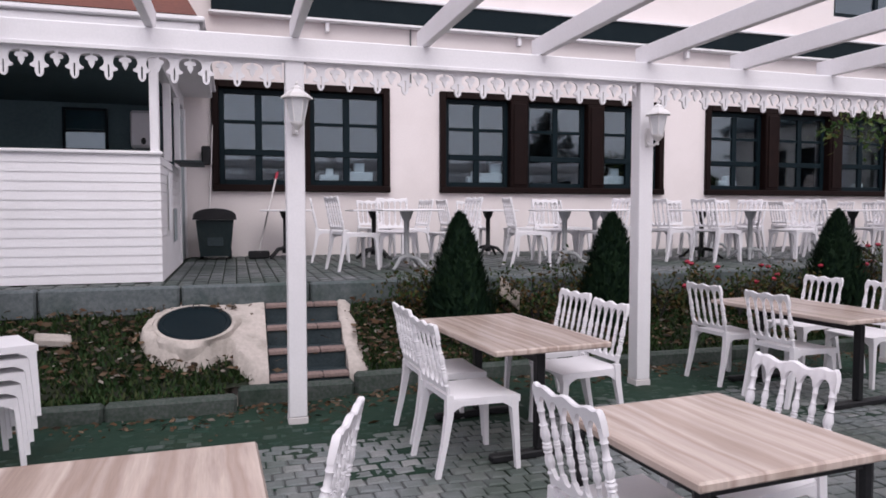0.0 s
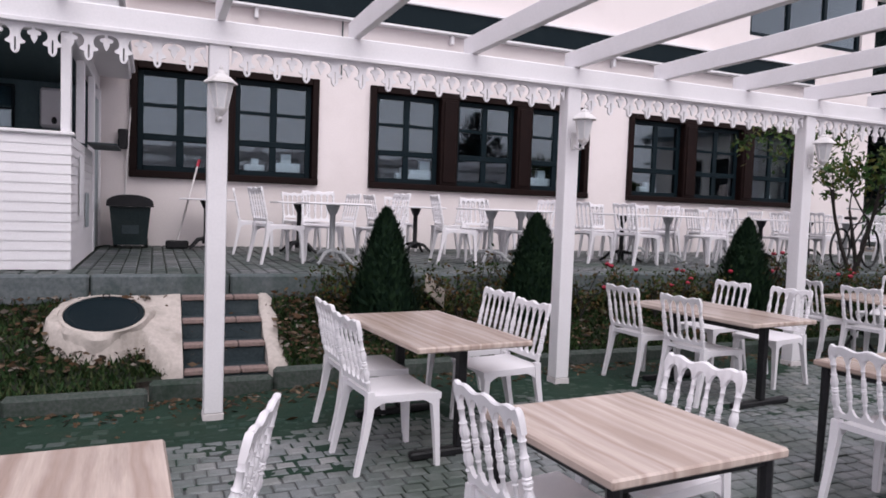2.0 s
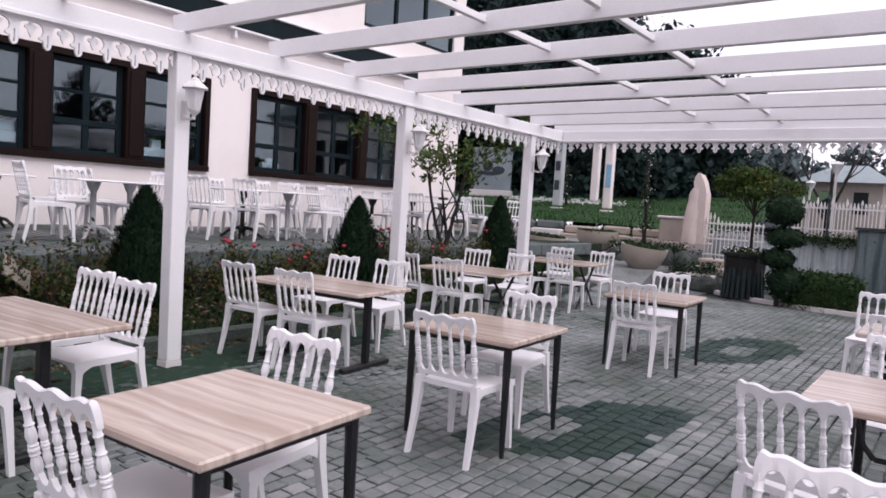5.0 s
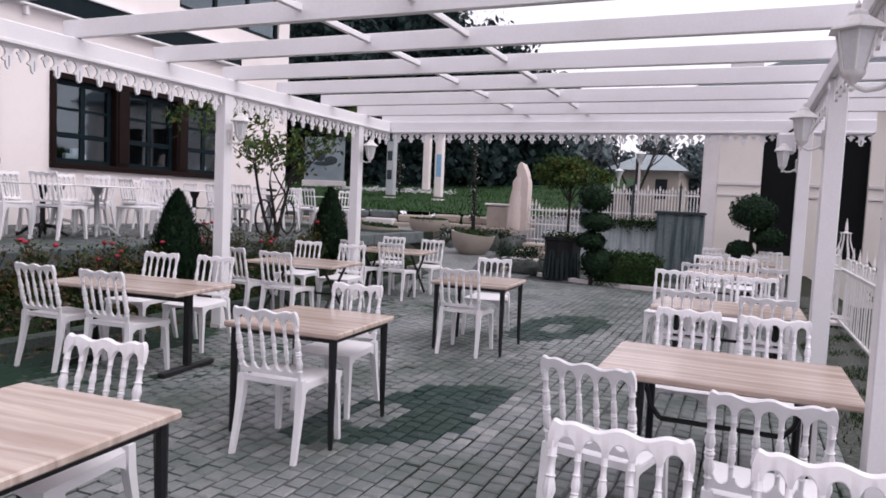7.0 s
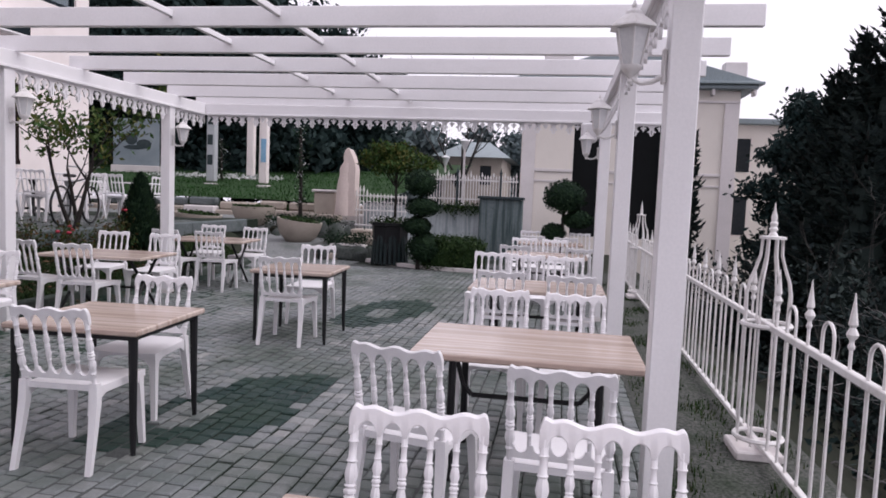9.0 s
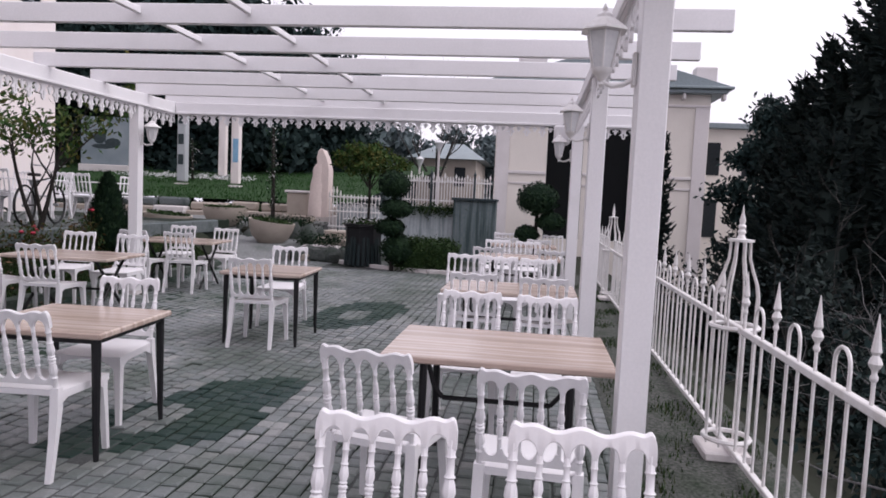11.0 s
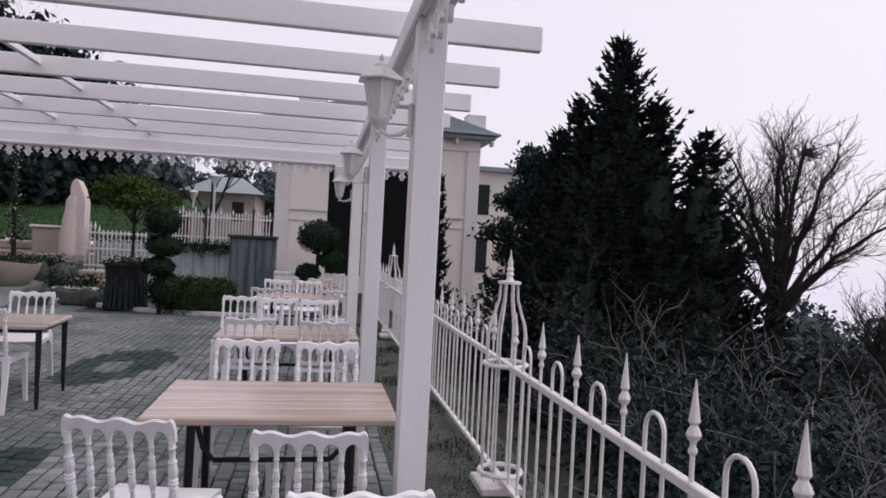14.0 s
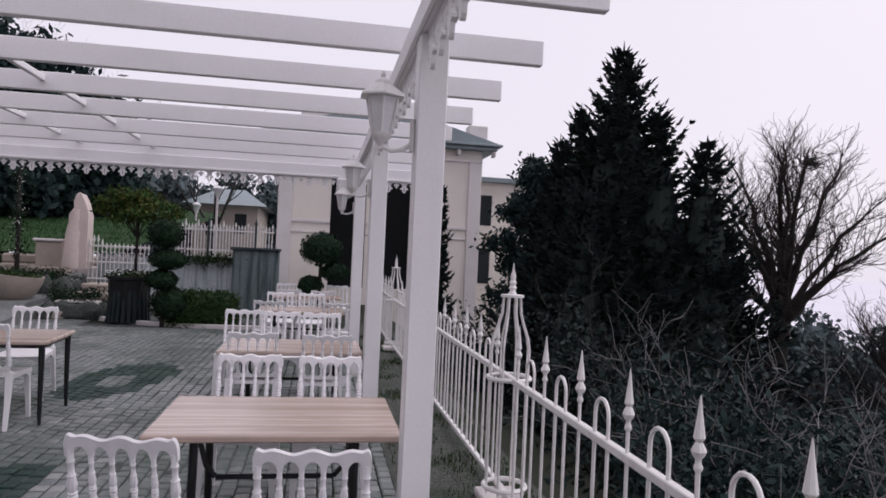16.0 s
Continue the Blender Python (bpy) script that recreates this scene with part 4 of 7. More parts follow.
# ---- plants ----
def leaf_quads(m, c, n, spread, size, r, flat=0.0):
    """n small leaves scattered about c."""
    for _ in range(n):
        p = Vector((r.gauss(0, 1), r.gauss(0, 1), r.gauss(0, 1)))
        p = Vector(c) + Vector((p.x * spread[0], p.y * spread[1], p.z * spread[2]))
        a = Vector((r.uniform(-1, 1), r.uniform(-1, 1), r.uniform(-1, 1) * (1 - flat))).normalized()
        b = a.orthogonal().normalized()
        b = (b * math.cos(r.uniform(0, 6)) + a.cross(b) * math.sin(r.uniform(0, 6))).normalized()
        s = size * r.uniform(0.6, 1.3)
        o = len(m.v)
        m.v += [tuple(p - a * s), tuple(p + b * s * 0.45), tuple(p + a * s), tuple(p - b * s * 0.45)]
        m.f.append((o, o + 1, o + 2, o + 3))


def cone_bush(x, y, z, h, r0, seed):
    r = random.Random(seed)
    t = thing("cypress", "small dark green cone-shaped cypress in the garden bed", "shrub", pose(x, y, z), group="cone cypresses")
    part("trunk", M().tube([(0, 0, -0.1), (0, 0, 0.25)], [0.035, 0.025], 7), BARK, t)
    m = M()
    core = [(0.02, 0.05), (r0 * 0.70, 0.12), (r0 * 0.76, 0.3 * h), (r0 * 0.56, 0.6 * h), (r0 * 0.26, 0.85 * h), (0.01, 0.95 * h)]
    m.lathe(core, 14)
    for _ in range(4200):
        a, u = r.uniform(0, 2 * math.pi), r.random() ** 1.25
        zz = 0.04 + u * (h - 0.04)
        k = zz / h
        rad = r0 * (((1 - k) / 0.82) ** 0.66 if k > 0.18 else 0.90 + 0.55 * k) * (1 + 0.12 * math.sin(a * 5 + seed) * math.cos(zz * 9 + seed)) * r.uniform(0.82, 1.06)
        p = Vector((rad * math.cos(a), rad * math.sin(a), zz))
        d = Vector((math.cos(a) * 0.5, math.sin(a) * 0.5, 1.0)).normalized()
        d = (d + Vector((r.uniform(-0.4, 0.4), r.uniform(-0.4, 0.4), r.uniform(-0.2, 0.2)))).normalized()
        b = d.cross(Vector((math.cos(a), math.sin(a), r.uniform(-0.6, 0.6)))).normalized()
        s = r.uniform(0.025, 0.055)
        o = len(m.v)
        m.v += [tuple(p - d * s), tuple(p + b * s * 0.4), tuple(p + d * s * 1.2), tuple(p - b * s * 0.4)]
        m.f.append((o, o + 1, o + 2, o + 3))
    part("crown", m, CYPRESS, t, smooth=False)


for i, (x, y, top, r0) in enumerate(((2.18, 6.62, 1.53, 0.36), (3.92, 6.62, 1.53, 0.38), (7.05, 6.66, 1.56, 0.38), (10.9, 6.8, 1.74, 0.40))):
    zb = bank_z(y) - 0.04
    cone_bush(x, y, zb, top - zb, r0, i + 3)


def rose_bed():
    r = random.Random(11)
    for i in range(26):
        x = 1.6 + i * 0.36 + r.uniform(-0.1, 0.1)
        y = r.uniform(6.55, 6.92)
        zb = bank_z(y)
        t = thing("rose_bush", "low rose bush with red blooms and yellowing leaves" if i > 8 else "low thinning shrub with yellowing autumn leaves", "shrub", pose(x, y, zb), group="rose bushes")
        stems, leaves, blooms = M(), M(), []
        for _ in range(7):
            e = Vector((r.uniform(-0.22, 0.22), r.uniform(-0.16, 0.16), r.uniform(0.25, 0.52)))
            stems.tube([(0, 0, -0.02), tuple(e * 0.5 + Vector((0, 0, 0.05))), tuple(e)], [0.008, 0.006, 0.003], 5)
            leaf_quads(leaves, e * 0.8, 30, (0.08, 0.08, 0.09), 0.028, r)
            if i > 8 and r.random() < 0.26:
                blooms.append(e + Vector((0, -0.02, 0.03)))
        leaf_quads(leaves, (0, 0, 0.16), 120, (0.15, 0.11, 0.08), 0.03, r)
        part("stem", stems, TWIG, t)
        part("foliage", leaves, AUTUMN, t, smooth=False)
        for e in blooms:
            part("bloom", M().lathe([(0.004, -0.015), (0.026, 0.0), (0.034, 0.012), (0.024, 0.028), (0.006, 0.034)], 7, Matrix.Translation(e)), RED, t, "red rose bloom")


rose_bed()


def bank_cover():
    r = random.Random(5)
    g, lit = M(), M()
    for _ in range(62000):
        x = r.uniform(-6.5, 13.5)
        y = r.uniform(5.93 if x < -0.1 else 6.12, 7.0)
        if noise.noise((x * 1.3, y * 1.8, 5)) < -0.5 + r.uniform(-0.25, 0.25) or math.hypot(x + 0.36, (y - 6.62) * (1.35 if y < 6.62 else 1)) < 0.41 or (x > 0.12 - 0.75 * (y - 6.15) and x < 1.12 and x > -0.4):
            continue
        z = max(0.02, bank_z(y) - 0.03) + 0.06 * noise.noise((x * 2.1, y * 3, 3))
        a, s, w = r.uniform(0, 6.28), r.uniform(0.02, 0.07) * (1.7 if r.random() < 0.06 else 1), r.uniform(0.007, 0.02)
        o = len(g.v)
        dx, dy = math.cos(a), math.sin(a)
        g.v += [(x - dy * w, y + dx * w, z), (x + dy * w, y - dx * w, z), (x + dx * s * 0.6, y + dy * s * 0.6, z + s)]
        g.f.append((o, o + 1, o + 2))
    for _ in range(7200):
        on_bank = r.random() < 0.78
        x, y = r.triangular(-5, 11, 1.0), (r.uniform(6.15, 7.0) if on_bank else 5.97 - abs(r.gauss(0, 0.26)))
        z = (bank_z(y) + 0.04 + 0.06 * noise.noise((x * 2.1, y * 3, 3))) if on_bank else dip(x, y) + 0.006
        if 0.0 < x < 1.1 and on_bank and r.random() < 0.93:
            continue
        if not on_bank and x < 0 and y > 5.78:
            continue
        leaf_quads(lit, (x, y, z), 1, (0.01, 0.01, 0.006 if on_bank else 0.001), r.uniform(0.013, 0.046), r, flat=0.80)
    for _ in range(16000):
        x, y = r.uniform(1.5, 14), r.uniform(-1.85, -0.9)
        if noise.noise((x * 1.6, y * 2.5, 8)) < r.uniform(-0.1, 0.35):
            continue
        a, s, w = r.uniform(0, 6.28), r.uniform(0.012, 0.038), r.uniform(0.004, 0.009)
        o = len(g.v)
        dx, dy = math.cos(a), math.sin(a)
        g.v += [(x - dy * w, y + dx * w, -0.03), (x + dy * w, y - dx * w, -0.03), (x + dx * s * 0.6, y + dy * s * 0.6, -0.01 + s)]
        g.f.append((o, o + 1, o + 2))
    single("grass", g, GRASS, "patchy dark grass and weeds on the bank", "grass", kind="stuff", smooth=False)
    single("fallen_leaves", lit, LITTER, "brown and pale fallen leaves scattered over the bed", "leaves", kind="stuff", smooth=False)


bank_cover()


def branch(m, tips, p, d, length, rad, depth, r, droop=0.0, split=3, bend=0.35):
    """A limb that forks as it goes, ending in twigs."""
    rad = max(rad, 0.0055)
    pts, rr = [p], [rad]
    n = 3
    for i in range(n):
        d = (d + Vector((r.uniform(-bend, bend), r.uniform(-bend, bend), r.uniform(-bend, bend) * 0.7 + 0.10 - droop))).normalized()
        p = p + d * length / n
        pts.append(p)
        rr.append(rad * (1 - 0.45 * (i + 1) / n))
    m.tube(pts, rr, 6 if depth > 2 else (4 if depth > 0 else 3), cap=False)
    tips.append((p, d))
    if depth == 0:
        return
    for k in range(split if depth > 1 else split + 1):
        q = pts[1 + (k % n)] if k else pts[-1]
        a = d.orthogonal().normalized()
        ang = r.uniform(0, 6.28)
        side = (a * math.cos(ang) + d.cross(a) * math.sin(ang)).normalized()
        branch(m, tips, q, (d * r.uniform(0.5, 1.0) + side * r.uniform(0.5, 0.9)).normalized(), length * r.uniform(0.55, 0.78), rr[-1] * r.uniform(0.6, 0.85), depth - 1, r, droop, split, bend)


def small_tree():
    r = random.Random(21)
    t = thing("magnolia", "young multi-stemmed tree with sparse green and bronze leaves", "tree", pose(9.95, 7.3, TERR - 0.05))
    m, leaves, tips = M(), M(), []
    for k, (dx, dy, ln) in enumerate(((-0.10, 0.30, 1.35), (0.16, -0.32, 1.4), (0.05, -0.05, 1.2), (-0.22, 0.05, 1.0))):
        branch(m, tips, Vector((0.05 * k - 0.08, 0, 0)), Vector((dx, dy, 1)).normalized(), ln, 0.034, 2, r, -0.02, 2, 0.12)
    tagged(part("twigwork", m, BARK, t, "thin dark forking stems"), kind="stuff")
    for p, d in tips:
        if p.z > 1.25:
            leaf_quads(leaves, p, 54, (0.12, 0.12, 0.11), 0.055, r)
    part("crown", leaves, TREE_LEAF, t, smooth=False)


small_tree()


def clump_ball(m, c, rad, n, size, r, squash=1.0):
    """Leaves over the skin of a clipped ball with an uneven outline."""
    core = [(rad * 0.9 * math.sin(math.pi * i / 8) + 0.001, -rad * squash * 0.9 * math.cos(math.pi * i / 8)) for i in range(9)]
    m.lathe(core, 12, Matrix.Translation(c))
    for _ in range(n):
        d = Vector((r.gauss(0, 1), r.gauss(0, 1), r.gauss(0, 1))).normalized()
        k = rad * (1 + 0.10 * noise.noise(d * 3 + Vector(c))) * r.uniform(0.88, 1.08)
        p = Vector(c) + Vector((d.x * k, d.y * k, d.z * k * squash))
        a = (d.orthogonal() + Vector((r.uniform(-1, 1), r.uniform(-1, 1), r.uniform(-1, 1)))).normalized()
        b = a.cross(d).normalized()
        s = size * r.uniform(0.6, 1.3)
        o = len(m.v)
        m.v += [tuple(p - a * s), tuple(p + b * s * 0.6 + d * s * 0.3), tuple(p + a * s), tuple(p - b * s * 0.6 + d * s * 0.3)]
        m.f.append((o, o + 1, o + 2, o + 3))


def topiary(x, y, z, balls, seed, label):
    r = random.Random(seed)
    t = thing("topiary", label, "shrub", pose(x, y, z))
    top = max(b[2] for b in balls)
    part("trunk", M().tube([(0, 0, -0.05), (0.03, 0.02, top * 0.5), (0, 0, top)], [0.05, 0.04, 0.03], 7), BARK, t)
    for bx, by, bz, br, sq in balls:
        m = M()
        clump_ball(m, (bx, by, bz), br, int(1500 * br + 300), 0.04, r, sq)
        part("clipped_ball", m, CYPRESS, t, smooth=False)


topiary(14.6, 2.72, 0.0, [(0, 0, 1.83, 0.33, 0.85), (0.02, -0.05, 1.32, 0.34, 0.55), (-0.02, 0.05, 0.92, 0.30, 0.6), (0.1, -0.1, 0.45, 0.36, 0.9)], 31, "cloud-clipped dark green topiary of stacked balls on a trunk")
topiary(14.8, -0.30, 0.0, [(0, 0, 1.66, 0.42, 0.8), (0.05, -0.28, 1.2, 0.3, 0.6), (0.1, 0.2, 0.9, 0.24, 0.8)], 32, "cloud-clipped dark topiary beside the pale house")


def hedge():
    r = random.Random(41)
    t = thing("hedge", "low clipped box hedge with yellow-green tips beside the paving", "hedge", pose(15.0, 2.0, 0))
    m = M().box(-0.4, 0.4, -0.58, 0.58, -0.05, 0.62, 0.16)
    for _ in range(3800):
        side = r.randrange(3)
        p = Vector((r.uniform(-0.42, 0.42), r.uniform(-0.61, 0.61), r.uniform(0.0, 0.66)))
        if side == 0:
            p.x = -0.42
        elif side == 1:
            p.z = 0.64
        else:
            p.y = r.choice((-0.61, 0.61))
        p.z -= 0.10 * (p.y / 0.61) ** 4
        p += Vector((r.gauss(0, 0.035), r.gauss(0, 0.035), r.gauss(0, 0.045)))
        leaf_quads(m, p, 1, (0.01, 0.01, 0.01), 0.035, r)
    part("foliage", m, BOX, t, smooth=False)


hedge()


def crown_tree(name, label, x, y, z, trunk, blobs, mat, seed, per=900, size=0.09, kind_cat="tree", girth=1.0):
    """A trunk with limbs, and a crown of many leaves in uneven clumps."""
    r = random.Random(seed)
    t = thing(name, label, kind_cat, pose(x, y, z))
    wood, leaves = M(), M()
    top = Vector((0, 0, trunk))
    wood.tube([(0, 0, -0.3), (0.05, 0.02, trunk * 0.5), tuple(top)], [(0.06 + trunk * 0.02) * girth, (0.05 + trunk * 0.015) * girth, (0.04 + trunk * 0.01) * girth], 8)
    for bx, by, bz, br in blobs:
        c = Vector((bx, by, bz))
        wood.tube([tuple(top * 0.85), tuple((top + c) / 2 + Vector((0, 0, 0.05))), tuple(c)], [(0.03 + br * 0.02) * girth, (0.02 + br * 0.012) * girth, 0.01 * girth], 5)
        for _ in range(7):
            d = Vector((r.gauss(0, 1), r.gauss(0, 1), r.gauss(0, 1))).normalized() * br * r.uniform(0.35, 0.95)
            leaf_quads(leaves, c + d, per // 7, (br * 0.26, br * 0.26, br * 0.2), size, r)
    part("trunk", wood, BARK, t)
    part("crown", leaves, mat, t, smooth=False)
    return t


crown_tree("potted_tree", "small flat-headed tree with olive and bronze leaves in a slatted planter", 15.3, 3.42, 0.6, 1.3, [(0, 0.1, 1.72, 0.32), (0.1, 0.5, 1.68, 0.30), (0, -0.3, 1.70, 0.30), (0.05, -0.05, 1.92, 0.26), (0, 0.32, 1.90, 0.24), (0, -0.62, 1.62, 0.24), (0, 0.72, 1.76, 0.2), (0.3, 0.1, 1.7, 0.3), (-0.25, -0.1, 1.64, 0.26)], TREE_LEAF, 51, 620, 0.045, girth=0.45)


def planter():
    t = thing("slatted_planter", "dark green octagonal slatted planter with white flowers", "planter", pose(15.2, 3.5, 0))
    part("tub", M().lathe([(0.36, 0.02), (0.42, 0.86), (0.46, 0.88), (0.46, 0.94), (0.38, 0.94), (0.36, 0.86)], 8), BLACK, t, smooth=False)
    for k in range(24):
        a = 2 * math.pi * k / 24
        part("slat", M().box(-0.035, 0.035, -0.012, 0.012, 0.02, 0.87, 0.005, pose(0.41 * math.cos(a), 0.41 * math.sin(a), 0, 0, 0, math.degrees(a) + 90) @ pose(0, 0, 0, -4, 0, 0)), BIN, t)
    r = random.Random(3)
    fl, lv = M(), M()
    for _ in range(60):
        leaf_quads(lv, (r.uniform(-0.35, 0.35), r.uniform(-0.35, 0.35), 0.98), 6, (0.04, 0.04, 0.04), 0.04, r)
        leaf_quads(fl, (r.uniform(-0.38, 0.38), r.uniform(-0.38, 0.38), 1.02), 3, (0.02, 0.02, 0.03), 0.028, r)
    part("foliage", lv, BOX, t, smooth=False)
    tagged(part("blossom", fl, FLOWER, t, "small white flowers", smooth=False), kind="stuff")


planter()


def bowl(x, y, z, rx, h, seed, lean=0):
    r = random.Random(seed)
    t = thing("bowl_planter", "large shallow sand-coloured stone bowl planted with low greenery", "planter", pose(x, y, z, lean, 0, 0), group="stone bowl planters")
    part("bowl", M().lathe([(rx * 0.5, 0), (rx * 0.55, 0.03), (rx * 0.8, h * 0.30), (rx * 0.95, h * 0.68), (rx * 0.985, h * 0.88), (rx, h), (rx * 0.93, h), (rx * 0.9, h - 0.05), (rx * 0.3, h - 0.08)], 28), BOWL, t)
    lv = M()
    for _ in range(240):
        a, k = r.uniform(0, 6.28), rx * 0.85 * math.sqrt(r.random())
        leaf_quads(lv, (k * math.cos(a), k * math.sin(a), h - 0.02), 4, (0.05, 0.05, 0.03), 0.045, r)
    part("foliage", lv, BOX, t, smooth=False)


bowl(15.6, 5.85, 0.36, 0.53, 0.52, 1, 7)
bowl(17.2, 7.7, 0.62, 0.56, 0.48, 2)
bowl(15.6, 8.4, 0.42, 0.56, 0.50, 3, 4)


# ---- garden steps, well cover, kiosk ----
def garden_steps():
    t = thing("garden_steps", "short flight of garden steps with brick nosings and dark stone treads", "steps", kind="structure")
    for i in range(4):
        y, z = 6.10 + 0.235 * i, 0.12 + 0.18 * i
        part("riser", M().box(0.27, 0.97, y + 0.02, y + 0.235, z - 0.2, z - 0.035, 0.008), SLATE, t, "dark wet stone riser")
        for k in range(3):
            part("nosing_brick", M().box(0.272 + k * 0.233, 0.272 + k * 0.233 + 0.228, y - 0.008, y + 0.11, z - 0.034, z + 0.008, 0.008), BRICK, t, "worn pinkish brick nosing")
        part("tread", M().box(0.27, 0.97, y + 0.112, y + 0.255, z - 0.032, z + 0.006, 0.006), SLATE, t)
    m = M()
    n = 14
    for i in range(n + 1):
        y = 6.12 + 0.92 * i / n
        z = bank_z(y) + 0.045 + 0.022 * math.sin(i * 1.1 + 18) - (0.05 if i == 0 else 0)
        w = 0.05 * noise.noise((i * 0.55, 3, 4)) + 0.02 * math.sin(i * 2.3)
        x0, x1 = 0.972, 1.13 + w
        m.v += [(x0, y, z - 0.4), (x0, y, z - 0.02), (x0 + 0.03, y, z), (x1 - 0.06, y, z - 0.005), (x1, y, z - 0.06), (x1, y, z - 0.4)]
    for i in range(n):
        for k in range(5):
            m.f.append((i * 6 + k, i * 6 + k + 1, i * 6 + k + 7, i * 6 + k + 6))
    m.f += [tuple(reversed(range(6))), tuple(range(n * 6, n * 6 + 6))]
    part("cheek", m, PALE_CONCRETE, t, "rough pale cement cheek")
    # one rough cement apron runs from the well to the steps
    m = M()
    nx, ny = 70, 54
    for i in range(nx + 1):
        for j in range(ny + 1):
            x, y = -1.0 + 1.265 * i / nx, 5.94 + 1.06 * j / ny
            rough = 0.10 * noise.noise((x * 4, y * 4, 2)) + 0.04 * noise.noise((x * 12, y * 12, 5))
            round_well = math.hypot(x + 0.36, (y - 6.62) * (1.35 if y < 6.62 else 1.0)) - 0.44
            neck = max(0.10 - 0.75 * (y - 6.15) - x, 6.10 - y)
            out = min(round_well, neck) + rough * 0.7
            k = min(1.0, max(0.0, (x + 0.15) / 0.35))
            z = (0.535 + (y - 6.62) * 0.364) * (1 - k) + (bank_z(y) + 0.055) * k + rough * 0.12
            z -= 0.45 * min(1.0, max(0.0, (out + 0.02) / 0.10)) ** 1.3
            m.v.append((x, y, z))
    for i in range(nx):
        for j in range(ny):
            a = i * (ny + 1) + j
            x, y = -1.0 + 1.265 * (i + 0.5) / nx, 5.94 + 1.06 * (j + 0.5) / ny
            if math.hypot(x + 0.36, (y - 6.62) / 0.94) > 0.325:
                m.f.append((a, a + ny + 1, a + ny + 2, a + 1))
    part("cement_apron", m, PALE_CONCRETE, t, "rough pale cement poured between well and steps")


def well_cover():
    at = pose(-0.36, 6.62, 0.545, 20, 0, 0) @ Matrix.Diagonal((0.84, 0.84, 0.84, 1))
    t = thing("well_cover", "round dark well lid set in a rough pale cement collar", "manhole", at)
    m = M()
    n = 40
    for i in range(n):
        a = 2 * math.pi * i / n
        k = 1 + 0.07 * math.sin(3 * a + 1) + 0.05 * math.sin(7 * a)
        for r, z in ((0.40, -0.25), (0.46 * k, -0.22), (0.445 * k, -0.03), (0.42, 0.012), (0.385, 0.015), (0.38, -0.05)):
            m.v.append((r * math.cos(a) * 1.0, r * math.sin(a), z))
    for i in range(n):
        for k in range(5):
            a, b = i * 6 + k, ((i + 1) % n) * 6 + k
            m.f.append((a, b, b + 1, a + 1))
    part("collar", m, PALE_CONCRETE, t, "rough pale cement collar")
    part("lid", M().lathe([(0.375, -0.04), (0.375, 0.012), (0.36, 0.02), (0.33, 0.021), (0.32, 0.012), (0.02, 0.012)], 36), GREEN, t, "dark green iron lid")
    part("hasp", M().tube([(-0.03, 0.30, 0.02), (-0.03, 0.33, 0.06), (0.03, 0.33, 0.06), (0.03, 0.30, 0.02)], 0.008, 6), BLACK, t)


garden_steps()
well_cover()
brick = M().box(-0.14, 0.14, -0.08, 0.08, -0.03, 0.04, 0.012)
single("loose_slab", brick, PALE_CONCRETE, "broken pale slab lying in the weeds", "stone", at=pose(-1.52, 6.62, bank_z(6.62) + 0.03, 12, 8, 15))
card = M().box(-0.17, 0.17, -0.004, 0.004, -0.12, 0.12, 0.002).box(-0.17, 0.10, -0.02, -0.012, -0.12, 0.10, 0.002)
single("crumpled_paper", card, BOWL, "sheet of pale crumpled packing paper caught in the bushes", "paper", at=pose(2.78, 6.75, bank_z(6.75) + 0.2, -30, 35, 20))


